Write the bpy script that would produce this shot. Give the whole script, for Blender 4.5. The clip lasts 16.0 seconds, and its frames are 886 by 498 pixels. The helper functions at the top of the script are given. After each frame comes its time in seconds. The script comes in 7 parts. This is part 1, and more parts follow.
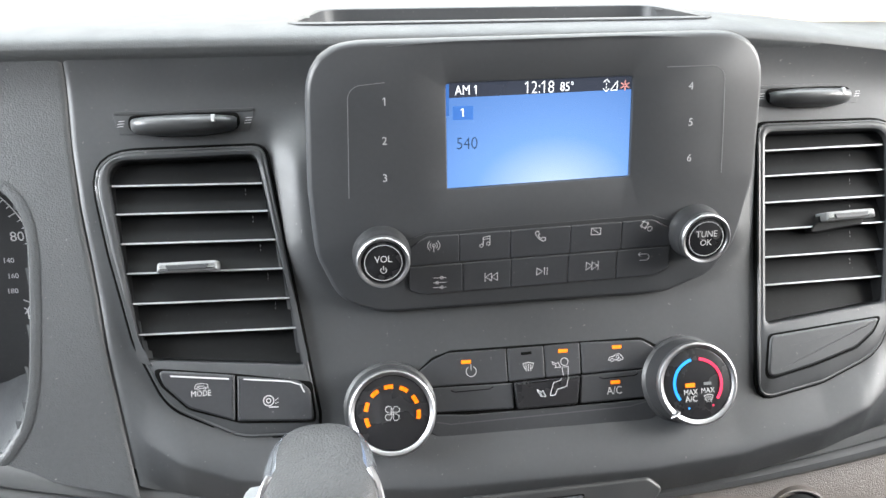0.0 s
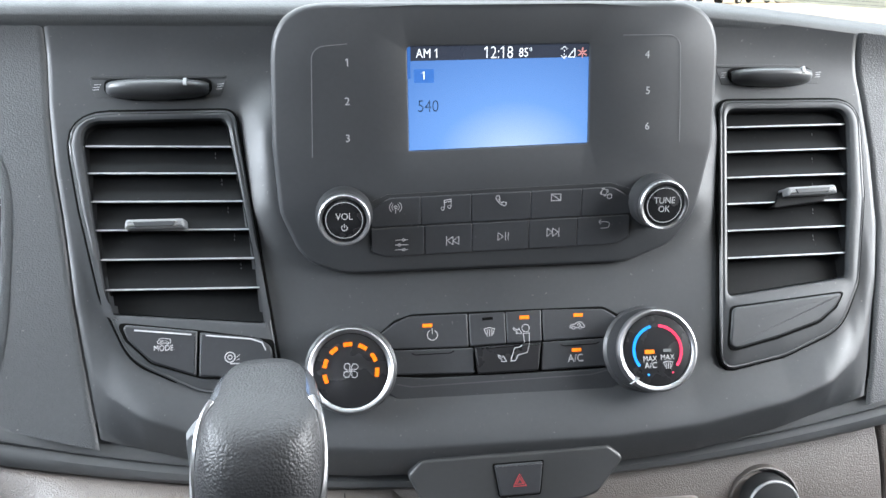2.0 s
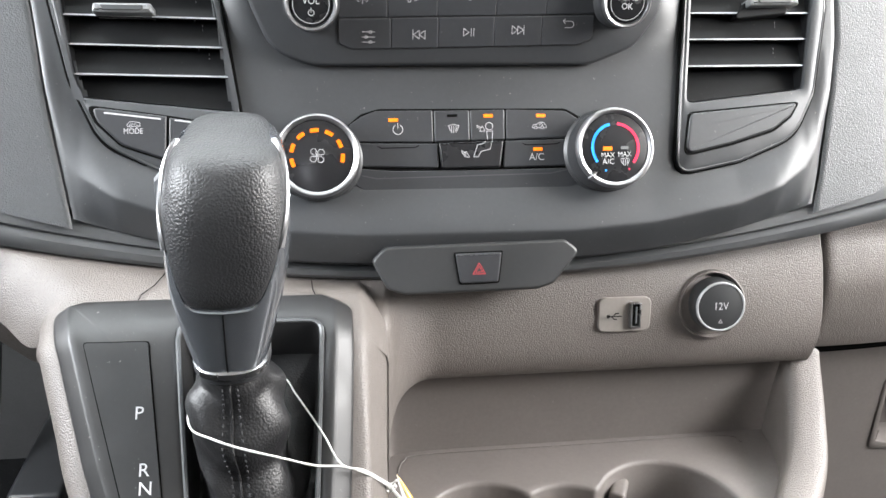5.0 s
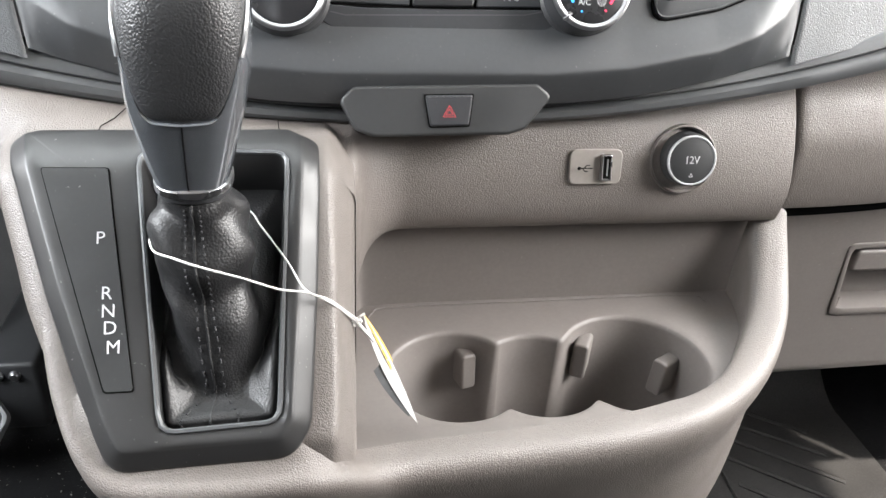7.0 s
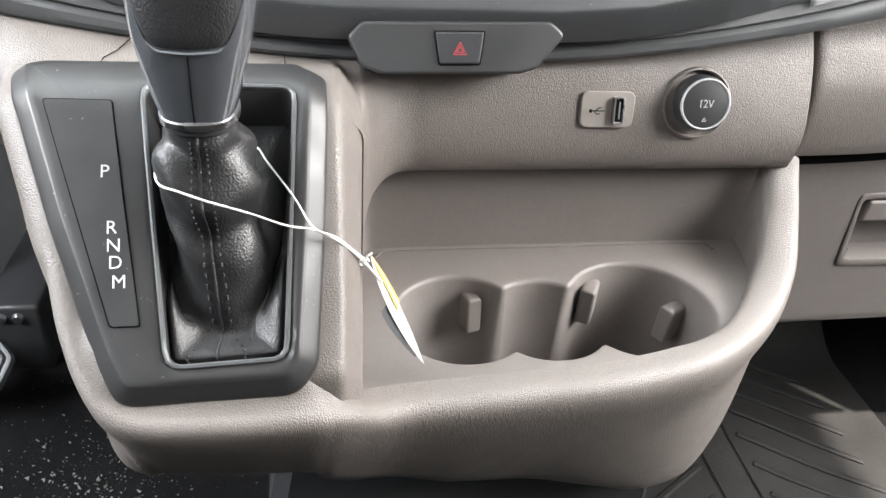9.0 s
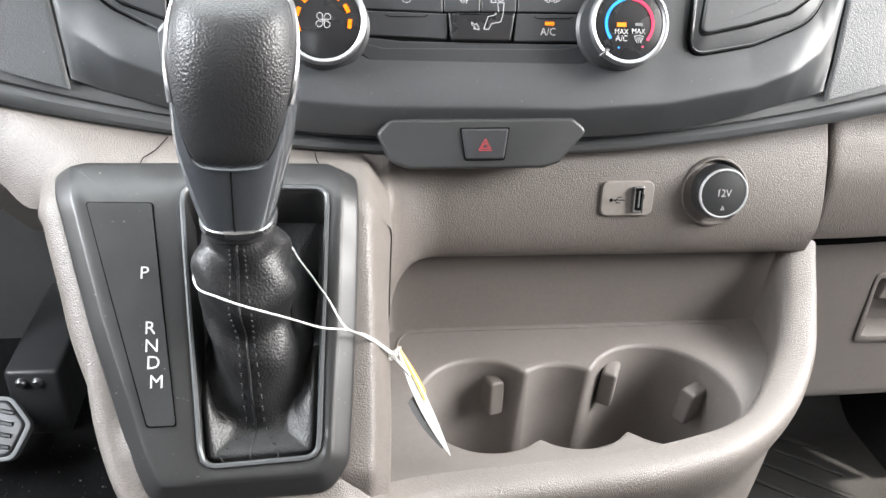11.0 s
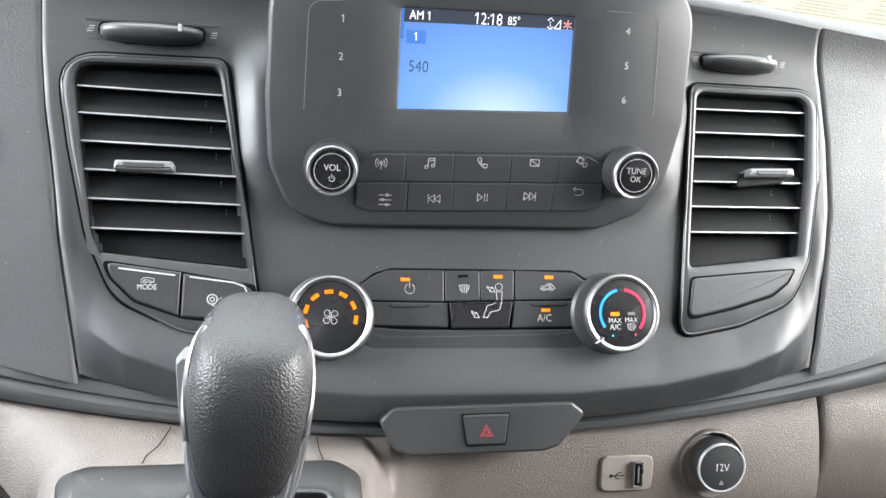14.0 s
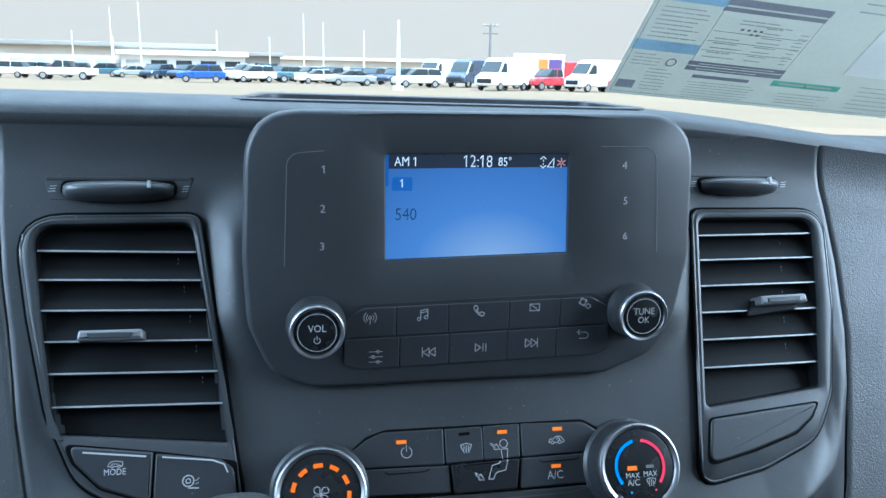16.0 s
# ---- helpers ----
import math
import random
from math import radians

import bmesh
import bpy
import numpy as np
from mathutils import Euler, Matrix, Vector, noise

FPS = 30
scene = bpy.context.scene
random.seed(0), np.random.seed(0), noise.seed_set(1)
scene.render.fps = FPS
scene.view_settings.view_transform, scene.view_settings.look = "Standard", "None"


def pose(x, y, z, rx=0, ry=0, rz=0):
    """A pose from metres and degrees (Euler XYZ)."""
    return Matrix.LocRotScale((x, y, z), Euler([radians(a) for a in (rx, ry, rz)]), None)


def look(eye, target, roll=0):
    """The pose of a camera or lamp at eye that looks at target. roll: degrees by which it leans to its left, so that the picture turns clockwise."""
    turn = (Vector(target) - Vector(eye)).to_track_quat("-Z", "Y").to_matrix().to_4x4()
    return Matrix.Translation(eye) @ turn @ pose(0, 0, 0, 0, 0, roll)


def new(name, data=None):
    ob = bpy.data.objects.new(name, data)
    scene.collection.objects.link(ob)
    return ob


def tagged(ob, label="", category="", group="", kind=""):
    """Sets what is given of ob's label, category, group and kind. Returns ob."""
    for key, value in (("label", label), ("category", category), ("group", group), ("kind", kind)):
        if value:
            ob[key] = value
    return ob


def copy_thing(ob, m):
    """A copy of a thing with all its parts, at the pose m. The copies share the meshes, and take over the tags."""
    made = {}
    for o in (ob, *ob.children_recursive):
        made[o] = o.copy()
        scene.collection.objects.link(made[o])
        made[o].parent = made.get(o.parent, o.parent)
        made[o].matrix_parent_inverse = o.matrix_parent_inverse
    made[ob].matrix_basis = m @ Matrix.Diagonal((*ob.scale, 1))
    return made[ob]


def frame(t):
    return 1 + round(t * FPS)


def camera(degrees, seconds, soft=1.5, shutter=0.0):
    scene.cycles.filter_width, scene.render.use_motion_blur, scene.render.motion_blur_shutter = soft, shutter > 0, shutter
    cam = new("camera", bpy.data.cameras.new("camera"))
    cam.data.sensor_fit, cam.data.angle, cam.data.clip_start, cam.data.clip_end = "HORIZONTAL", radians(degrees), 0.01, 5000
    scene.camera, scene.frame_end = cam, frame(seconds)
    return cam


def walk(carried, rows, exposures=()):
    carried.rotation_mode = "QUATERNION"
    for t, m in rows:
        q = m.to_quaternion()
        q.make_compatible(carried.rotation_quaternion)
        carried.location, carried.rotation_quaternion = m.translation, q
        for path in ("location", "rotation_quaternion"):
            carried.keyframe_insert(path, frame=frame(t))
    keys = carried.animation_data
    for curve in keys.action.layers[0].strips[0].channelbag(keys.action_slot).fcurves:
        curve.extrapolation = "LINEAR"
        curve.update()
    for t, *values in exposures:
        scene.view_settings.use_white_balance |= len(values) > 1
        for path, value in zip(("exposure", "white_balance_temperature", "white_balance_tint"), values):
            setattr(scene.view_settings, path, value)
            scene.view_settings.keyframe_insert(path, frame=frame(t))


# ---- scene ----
cam = camera(58.7, 16.0)
METRES, EYE, TILT, LEAN, TURN = 0.34, 1.55, -22.5, 0.0, -8.0
ROWS = [
    (0.0, 0.0, 0.0, 0.0, 0.0, 0.0, -0.0),
    (0.3, 0.021, -0.016, -0.006, 0.2, 1.76, -0.45),
    (0.5, 0.0295, -0.0221, -0.0097, 0.48, 2.52, -0.72),
    (1.0, 0.0523, -0.0193, -0.0459, 0.95, 3.7, -0.98),
    (1.5, 0.0705, -0.0139, -0.0944, 1.09, 3.78, -0.95),
    (2.0, 0.0816, -0.0187, -0.1325, 0.92, 3.43, -0.84),
    (2.5, 0.0934, -0.0274, -0.1675, 0.63, 2.7, -0.82),
    (3.0, 0.1042, -0.0444, -0.2003, 0.38, 1.89, -0.91),
    (5.5, 0.1199, -0.0538, -0.3667, -0.6, -3.63, -2.11),
    (6.0, 0.1276, -0.0578, -0.3917, -0.92, -5.14, -2.4),
    (6.5, 0.1342, -0.0551, -0.4211, -1.33, -6.83, -2.64),
    (7.0, 0.1383, -0.0497, -0.4472, -1.72, -8.73, -2.91),
    (7.5, 0.1405, -0.0403, -0.4673, -1.97, -10.53, -3.13),
    (8.0, 0.1387, -0.0345, -0.4786, -2.02, -12.15, -3.37),
    (10.5, 0.1023, -0.0525, -0.4231, -0.87, -10.85, -3.94),
    (11.0, 0.0925, -0.0499, -0.3917, -1.02, -8.98, -3.64),
    (11.5, 0.0825, -0.05, -0.3584, -1.29, -7.07, -3.32),
    (12.0, 0.0707, -0.046, -0.3293, -1.66, -5.12, -3.11),
    (12.5, 0.0594, -0.0417, -0.2901, -2.09, -3.32, -3.13),
    (13.0, 0.0574, -0.0434, -0.2663, -2.44, -1.38, -3.23),
    (13.5, 0.0495, -0.0521, -0.2311, -2.68, 0.71, -3.37),
    (14.0, 0.0398, -0.0639, -0.2019, -2.67, 3.34, -3.58),
    (14.5, 0.0416, -0.0551, -0.1851, -2.61, 6.14, -2.84),
    (15.0, 0.0401, -0.0228, -0.1443, -3.12, 8.21, -1.96),
    (15.5, 0.0251, -0.0122, -0.131, -3.52, 8.99, -1.25),
    (16.0, 0.0211, 0.0207, -0.0796, -3.62, 9.16, -0.68),
]
BASE = pose(0, 0, EYE, TILT, LEAN, TURN)
EXPOSURES = [(0.0, 1.92, 6250, 9), (0.5, 1.62, 5850, 8), (1.5, 1.66, 5850, 8), (3.0, 1.90, 6050, 9), (5.5, 2.05, 6300, 10), (6.5, 2.04, 6330, 10), (7.5, 2.14, 6350, 10), (13.0, 2.18, 6300, 10), (14.5, 1.94, 6150, 9), (15.0, 1.73, 5650, 8), (15.5, 1.05, 4700, 1), (16.0, 0.76, 4600, -1)]
walk(cam, [(t, BASE @ pose(METRES * x, METRES * y, METRES * z, 90 + pitch, roll, yaw)) for t, x, y, z, yaw, pitch, roll in ROWS],
     EXPOSURES)

# ---- world and sun ----
SUN_ELEV, SUN_AZ = 57.0, 139.0       # azimuth from straight ahead towards the right
world = bpy.data.worlds.new("world")
scene.world = world
world.use_nodes = True
wn, wl = world.node_tree.nodes, world.node_tree.links
wn.clear()
sky = wn.new("ShaderNodeTexSky")
sky.sky_type, sky.sun_disc = "NISHITA", False
sky.sun_elevation, sky.sun_rotation = radians(SUN_ELEV), radians(SUN_AZ)
sky.dust_density, sky.air_density, sky.ozone_density = 6.0, 1.0, 1.0
haze = wn.new("ShaderNodeMix")
haze.data_type = "RGBA"
haze.inputs[0].default_value = 0.98
bg = wn.new("ShaderNodeBackground")
bg.inputs[1].default_value = 0.115
# high overcast: far brighter overhead than at the dusty horizon
coord, split, rise, cloud = wn.new("ShaderNodeTexCoord"), wn.new("ShaderNodeSeparateXYZ"), wn.new("ShaderNodeMath"), wn.new("ShaderNodeMix")
rise.operation, rise.inputs[1].default_value, rise.inputs[2].default_value, rise.use_clamp = "MULTIPLY_ADD", 1.18, -0.18, True
cloud.data_type = "RGBA"
cloud.inputs[6].default_value, cloud.inputs[7].default_value = (5.35, 4.15, 3.15, 1), (29.4, 30.0, 30.2, 1)
wl.new(coord.outputs["Generated"], split.inputs[0])
wl.new(split.outputs[2], rise.inputs[0])
wl.new(rise.outputs[0], cloud.inputs[0])
wl.new(cloud.outputs[2], haze.inputs[7])
wl.new(sky.outputs[0], haze.inputs[6])
wl.new(haze.outputs[2], bg.inputs[0])
wl.new(bg.outputs[0], wn.new("ShaderNodeOutputWorld").inputs[0])
sun = new("sun", bpy.data.lights.new("sun", "SUN"))
sun.data.energy, sun.data.angle, sun.data.color = 5.0, radians(1.2), (1.0, 0.90, 0.78)
sun_way = Vector((math.sin(radians(SUN_AZ)) * math.cos(radians(SUN_ELEV)), math.cos(radians(SUN_AZ)) * math.cos(radians(SUN_ELEV)), math.sin(radians(SUN_ELEV))))
sun.matrix_world = look(sun_way * 50, (0, 0, 0))
# daylight in the opening of the passenger's side window
daylight = new("side_window_daylight", bpy.data.lights.new("side_window_daylight", "AREA"))
daylight.data.shape, daylight.data.size, daylight.data.size_y = "RECTANGLE", 0.86, 0.52
daylight.data.energy, daylight.data.color = 13.2, (1.0, 0.97, 0.93)
daylight.matrix_world = look((1.14, 0.12, 1.78), (0.15, 0.30, 1.30))

# and of the driver's
daylight_left = new("driver_window_daylight", bpy.data.lights.new("driver_window_daylight", "AREA"))
daylight_left.data.shape, daylight_left.data.size, daylight_left.data.size_y = "RECTANGLE", 0.76, 0.50
daylight_left.data.energy, daylight_left.data.color = 9.8, (0.95, 0.98, 1.0)
daylight_left.matrix_world = look((-0.94, 0.21, 1.80), (-0.05, 0.32, 1.40))


# ---- materials ----
def material(name, color, rough=0.5, metal=0.0, vary=0.12, grain=0, depth=0.0, fine=0, fine_depth=0.0, dirt=0.0, spec=0.5, coat=0.0, cells=True, patch=9.0, emit=None, power=0.0):
    """A plastic, cloth or metal surface: base colour with soft patches, a moulded grain of so many cells a metre, fine speckle and dust."""
    m = bpy.data.materials.new(name)
    m.use_nodes = True
    n, l = m.node_tree.nodes, m.node_tree.links
    b = n["Principled BSDF"]
    b.inputs["Metallic"].default_value = metal
    b.inputs["Specular IOR Level"].default_value = spec
    b.inputs["Coat Weight"].default_value = coat
    b.inputs["Coat Roughness"].default_value = 0.08
    tc = n.new("ShaderNodeTexCoord")

    def noise_tex(scale, detail):
        t = n.new("ShaderNodeTexNoise")
        t.inputs["Scale"].default_value, t.inputs["Detail"].default_value = scale, detail
        l.new(tc.outputs["Object"], t.inputs["Vector"])
        return t.outputs["Fac"]

    def ramp(fac, lo, hi, a, c):
        r = n.new("ShaderNodeMapRange")
        r.inputs[1].default_value, r.inputs[2].default_value, r.inputs[3].default_value, r.inputs[4].default_value = lo, hi, a, c
        l.new(fac, r.inputs[0])
        return r.outputs[0]

    big = ramp(noise_tex(patch, 4), 0.3, 0.7, 1 - vary, 1 + vary)
    small = ramp(noise_tex(patch * 45, 3), 0.3, 0.7, 1 - vary * 0.7, 1 + vary * 0.7)
    mul = n.new("ShaderNodeMath")
    mul.operation = "MULTIPLY"
    l.new(big, mul.inputs[0]), l.new(small, mul.inputs[1])
    scale = n.new("ShaderNodeVectorMath")
    scale.operation = "SCALE"
    scale.inputs[0].default_value = color
    l.new(mul.outputs[0], scale.inputs["Scale"])
    out = scale.outputs[0]
    if dirt:
        spots = ramp(noise_tex(520, 2), 0.72, 0.80, 0.0, dirt)
        mix = n.new("ShaderNodeMix")
        mix.data_type = "RGBA"
        mix.inputs[7].default_value = (0.5, 0.48, 0.45, 1)
        l.new(spots, mix.inputs[0]), l.new(out, mix.inputs[6])
        out = mix.outputs[2]
    l.new(out, b.inputs["Base Color"])
    l.new(ramp(noise_tex(patch * 6, 5), 0.3, 0.7, max(0.02, rough - 0.06), min(1, rough + 0.06)), b.inputs["Roughness"])
    normal = None
    if grain:
        if cells:
            v = n.new("ShaderNodeTexVoronoi")
            v.feature = "SMOOTH_F1"
            v.inputs["Scale"].default_value, v.inputs["Smoothness"].default_value = grain, 0.35
            warp = n.new("ShaderNodeTexNoise")
            warp.inputs["Scale"].default_value = grain * 0.6
            add = n.new("ShaderNodeMix")
            add.data_type = "VECTOR"
            add.inputs[0].default_value = 0.0008
            l.new(tc.outputs["Object"], warp.inputs["Vector"])
            l.new(tc.outputs["Object"], add.inputs[4]), l.new(warp.outputs["Color"], add.inputs[5])
            l.new(add.outputs[1], v.inputs["Vector"])
            h = v.outputs["Distance"]
        else:
            h = noise_tex(grain, 2)
        bump = n.new("ShaderNodeBump")
        bump.inputs["Strength"].default_value, bump.inputs["Distance"].default_value = depth, 0.0006
        bump.invert = cells
        l.new(h, bump.inputs["Height"])
        normal = bump
    if fine:
        bump = n.new("ShaderNodeBump")
        bump.inputs["Strength"].default_value, bump.inputs["Distance"].default_value = fine_depth, 0.0003
        l.new(noise_tex(fine, 2), bump.inputs["Height"])
        if normal:
            l.new(normal.outputs[0], bump.inputs["Normal"])
        normal = bump
    if normal:
        l.new(normal.outputs[0], b.inputs["Normal"])
    if emit:
        b.inputs["Emission Color"].default_value = (*emit, 1)
        b.inputs["Emission Strength"].default_value = power
    return m


FASCIA = material("satin_charcoal_plastic", (0.043, 0.0452, 0.0484), 0.44, fine=2600, fine_depth=0.18, vary=0.06, dirt=0.25)
GRAINED = material("grained_charcoal_plastic", (0.054, 0.0566, 0.060), 0.46, grain=1150, depth=0.36, vary=0.08, dirt=0.3)
PAD = material("soft_dash_pad", (0.070, 0.0735, 0.077), 0.60, grain=1300, depth=0.26, vary=0.08)
STRIP = material("satin_grey_trim", (0.072, 0.0745, 0.078), 0.34, fine=2200, fine_depth=0.1, vary=0.05)
TAUPE = material("grained_taupe_plastic", (0.140, 0.1245, 0.1145), 0.45, grain=1250, depth=0.50, vary=0.07, dirt=0.15)
TAUPE_SMOOTH = material("smooth_taupe_plastic", (0.140, 0.1255, 0.117), 0.52, fine=1800, fine_depth=0.12, vary=0.06, dirt=0.2)
TAUPE_PALE = material("pale_taupe_plastic", (0.225, 0.205, 0.19), 0.5, fine=1800, fine_depth=0.1, vary=0.05)
BLACK = material("matt_black_plastic", (0.030, 0.031, 0.033), 0.42, fine=2600, fine_depth=0.12, vary=0.08, dirt=0.2)
HEAD = material("head_unit_black_plastic", (0.042, 0.044, 0.0475), 0.46, fine=3000, fine_depth=0.08, vary=0.05)
BUTTON = material("button_black_plastic", (0.034, 0.0355, 0.039), 0.40, fine=3000, fine_depth=0.06, vary=0.06, dirt=0.15)
DIMPRINT = material("dim_print", (0.16, 0.165, 0.17), 0.5, vary=0.02)
TABGREY = material("tab_grey_plastic", (0.20, 0.205, 0.21), 0.35, vary=0.04)
HAZARD = material("hazard_panel_plastic", (0.034, 0.035, 0.0362), 0.42, fine=2600, fine_depth=0.1, vary=0.05)
GAP = material("dark_gap", (0.005, 0.005, 0.005), 0.8, spec=0.05)
GLOSS = material("gloss_black_plastic", (0.016, 0.016, 0.0175), 0.27, vary=0.05, spec=0.5)
VENT = material("vent_black_plastic", (0.0105, 0.0109, 0.0116), 0.50, vary=0.08, dirt=0.05, spec=0.12)
BEZEL = material("shifter_bezel_plastic", (0.019, 0.0188, 0.0192), 0.44, fine=2400, fine_depth=0.1, vary=0.06, dirt=0.3)
PLATE = material("gear_plate_plastic", (0.023, 0.0238, 0.0245), 0.40, fine=2600, fine_depth=0.06, vary=0.05, dirt=0.35)
CHROME = material("satin_chrome", (0.36, 0.36, 0.37), 0.40, metal=1.0, vary=0.06)
BRIGHT = material("bright_chrome", (0.45, 0.45, 0.46), 0.30, metal=1.0, vary=0.03)
SILVER = material("silver_edge_paint", (0.42, 0.43, 0.44), 0.42, metal=0.2, vary=0.05)
GUNMETAL = material("gunmetal_gloss", (0.36, 0.385, 0.42), 0.16, metal=0.85, vary=0.05, coat=0.7)
LEATHER = material("black_grained_leather", (0.026, 0.0265, 0.028), 0.44, grain=1000, depth=0.46, vary=0.1)
BOOT = material("soft_black_leather", (0.013, 0.013, 0.0138), 0.44, grain=900, depth=0.28, vary=0.15, dirt=0.1)
THREAD = material("dark_thread", (0.024, 0.024, 0.026), 0.7)
WHITE = material("white_backlit_print", (0.47, 0.47, 0.475), 0.5, vary=0.05, emit=(0.8, 0.82, 0.85), power=0.02)
GREYPRINT = material("grey_print", (0.45, 0.46, 0.47), 0.5, vary=0.02)
REDPRINT = material("red_print", (0.50, 0.06, 0.07), 0.5, vary=0.02, emit=(0.8, 0.05, 0.05), power=0.03)
AMBER = material("amber_led", (0.55, 0.13, 0.0), 0.4, emit=(1.0, 0.17, 0.0), power=0.36)
BLUEPRINT = material("blue_arc", (0.03, 0.28, 0.75), 0.4, emit=(0.03, 0.30, 0.8), power=0.22)
REDARC = material("red_arc", (0.75, 0.04, 0.10), 0.4, emit=(0.8, 0.04, 0.10), power=0.22)
STRING = material("white_cotton_string", (0.68, 0.67, 0.65), 0.85, grain=3000, depth=0.6, cells=False, vary=0.08)
CARD = material("white_card", (0.46, 0.455, 0.445), 0.6, vary=0.06)
YELLOW = material("yellow_card", (0.66, 0.34, 0.008), 0.55, vary=0.05)
GRIT = material("pale_grit", (0.20, 0.195, 0.18), 0.8, vary=0.3)
CARPET = material("black_floor_carpet", (0.007, 0.007, 0.0074), 0.95, grain=700, depth=1.0, cells=False, vary=0.35, dirt=0.3, spec=0.1)
RUBBER = material("black_rubber_mat", (0.027, 0.0262, 0.0258), 0.55, grain=60, depth=0.6, cells=False, vary=0.3, dirt=0.1, spec=0.15)
CABIN = material("grey_cabin_lining", (0.05, 0.05, 0.05), 0.8, vary=0.08)
HEADLINER = material("pale_grey_headliner", (0.55, 0.55, 0.54), 0.9, grain=900, depth=0.3, cells=False, vary=0.05)
DARKCABIN = material("dark_cabin_lining", (0.05, 0.05, 0.05), 0.8, vary=0.1)


# ---- building tools ----
CX = 0.104                                   # the middle of the dashboard


def frame_at(x, y, z, slope):
    """A frame whose u runs right, v up along a face that leans back by slope (metres of y for each of z), and w out of it."""
    k = math.sqrt(1 + slope * slope)
    return Matrix(((1, 0, 0, x), (0, slope / k, -1 / k, y), (0, 1 / k, slope / k, z), (0, 0, 0, 1)))


FA = frame_at(CX, 0.366, 1.326, 0.477)       # the fascia
FH = frame_at(CX, 0.3775, 1.395, 0.06)       # the head unit's face
KA = math.sqrt(1 + 0.477 ** 2)


def va(z):
    """Height along the fascia's face of the level z."""
    return (z - 1.326) * KA


def smooth(a, b, x):
    t = min(1, max(0, (x - a) / (b - a)))
    return t * t * (3 - 2 * t)


def lerp_table(xs, ys, x):
    return float(np.interp(x, xs, ys))


def spline(points, n):
    """n points along a Catmull-Rom curve through the points."""
    p = [Vector(q) for q in points]
    p = [2 * p[0] - p[1]] + p + [2 * p[-1] - p[-2]]
    out, m = [], len(p) - 3
    for i in range(n):
        s = i / (n - 1) * m
        k = min(int(s), m - 1)
        t = s - k
        a, b, c, d = p[k:k + 4]
        out.append(0.5 * (2 * b + (c - a) * t + (2 * a - 5 * b + 4 * c - d) * t * t + (3 * b - a - 3 * c + d) * t ** 3))
    return out


def rounded(corners, seg=5):
    """A closed outline from (x, y, radius) corners."""
    out, n = [], len(corners)
    for i in range(n):
        a, b, c = Vector(corners[i - 1][:2]), Vector(corners[i][:2]), Vector(corners[(i + 1) % n][:2])
        r = corners[i][2]
        if r <= 0:
            out.append(b)
            continue
        d1, d2 = (a - b), (c - b)
        half = d1.angle(d2) / 2
        cut = min(r / max(1e-4, math.tan(half)), d1.length * 0.48, d2.length * 0.48)
        p, q = b + d1.normalized() * cut, b + d2.normalized() * cut
        for k in range(seg + 1):
            t = k / seg
            out.append((1 - t) ** 2 * p + 2 * t * (1 - t) * b + t * t * q)
    return out


def box_outline(u0, v0, u1, v1, r):
    return rounded([(u0, v0, r), (u1, v0, r), (u1, v1, r), (u0, v1, r)])


def inset(loop, d):
    """The outline moved inwards by d (anticlockwise outlines)."""
    n, out = len(loop), []
    area = sum(loop[i - 1].x * loop[i].y - loop[i].x * loop[i - 1].y for i in range(n))
    d = d if area > 0 else -d
    for i in range(n):
        t = (loop[(i + 1) % n] - loop[i - 1])
        t = t.normalized() if t.length > 1e-9 else Vector((1, 0))
        out.append(loop[i] + d * Vector((-t.y, t.x)))
    return out


def by_angle(loop, centre, n):
    """The outline met by n rays from a centre, so that two outlines can be joined ray by ray."""
    c, out, m = Vector(centre), [], len(loop)
    for k in range(n):
        a = 2 * math.pi * k / n
        d, best = Vector((math.cos(a), math.sin(a))), None
        for i in range(m):
            p, q = loop[i - 1] - c, loop[i] - c
            e = q - p
            den = d.x * e.y - d.y * e.x
            if abs(den) < 1e-12:
                continue
            s = (p.x * e.y - p.y * e.x) / den
            t = (p.x * d.y - p.y * d.x) / den
            if s > 0 and -1e-6 <= t <= 1 + 1e-6 and (best is None or s > best):
                best = s
        out.append(c + d * best)
    return out


def loft(loops, closed=True, cap0=False, cap1=False, bm=None):
    """Skin over loops of 3D points, each with the same count."""
    bm = bm or bmesh.new()
    rows = [[bm.verts.new(p) for p in loop] for loop in loops]
    n = len(rows[0])
    for a, b in zip(rows, rows[1:]):
        for i in range(n if closed else n - 1):
            j = (i + 1) % n
            bm.faces.new((a[i], a[j], b[j], b[i]))
    if cap0:
        bm.faces.new(rows[0][::-1])
    if cap1:
        bm.faces.new(rows[-1])
    return bm


def lift(loop, w, m):
    return [m @ Vector((p.x, p.y, w)) for p in loop]


def slab(loop, w0, w1, r, m, bm=None, seg=3):
    """A plate with a rounded front edge, from depth w0 to w1 in the frame m."""
    loops = [lift(loop, w0, m)]
    for k in range(seg + 1):
        a = math.pi / 2 * k / seg
        loops.append(lift(inset(loop, r * (1 - math.cos(a))), w1 - r + r * math.sin(a), m))
    loops.append(lift(inset(loop, r * 1.06 + 0.00002), w1, m))
    return loft(loops, True, True, True, bm)


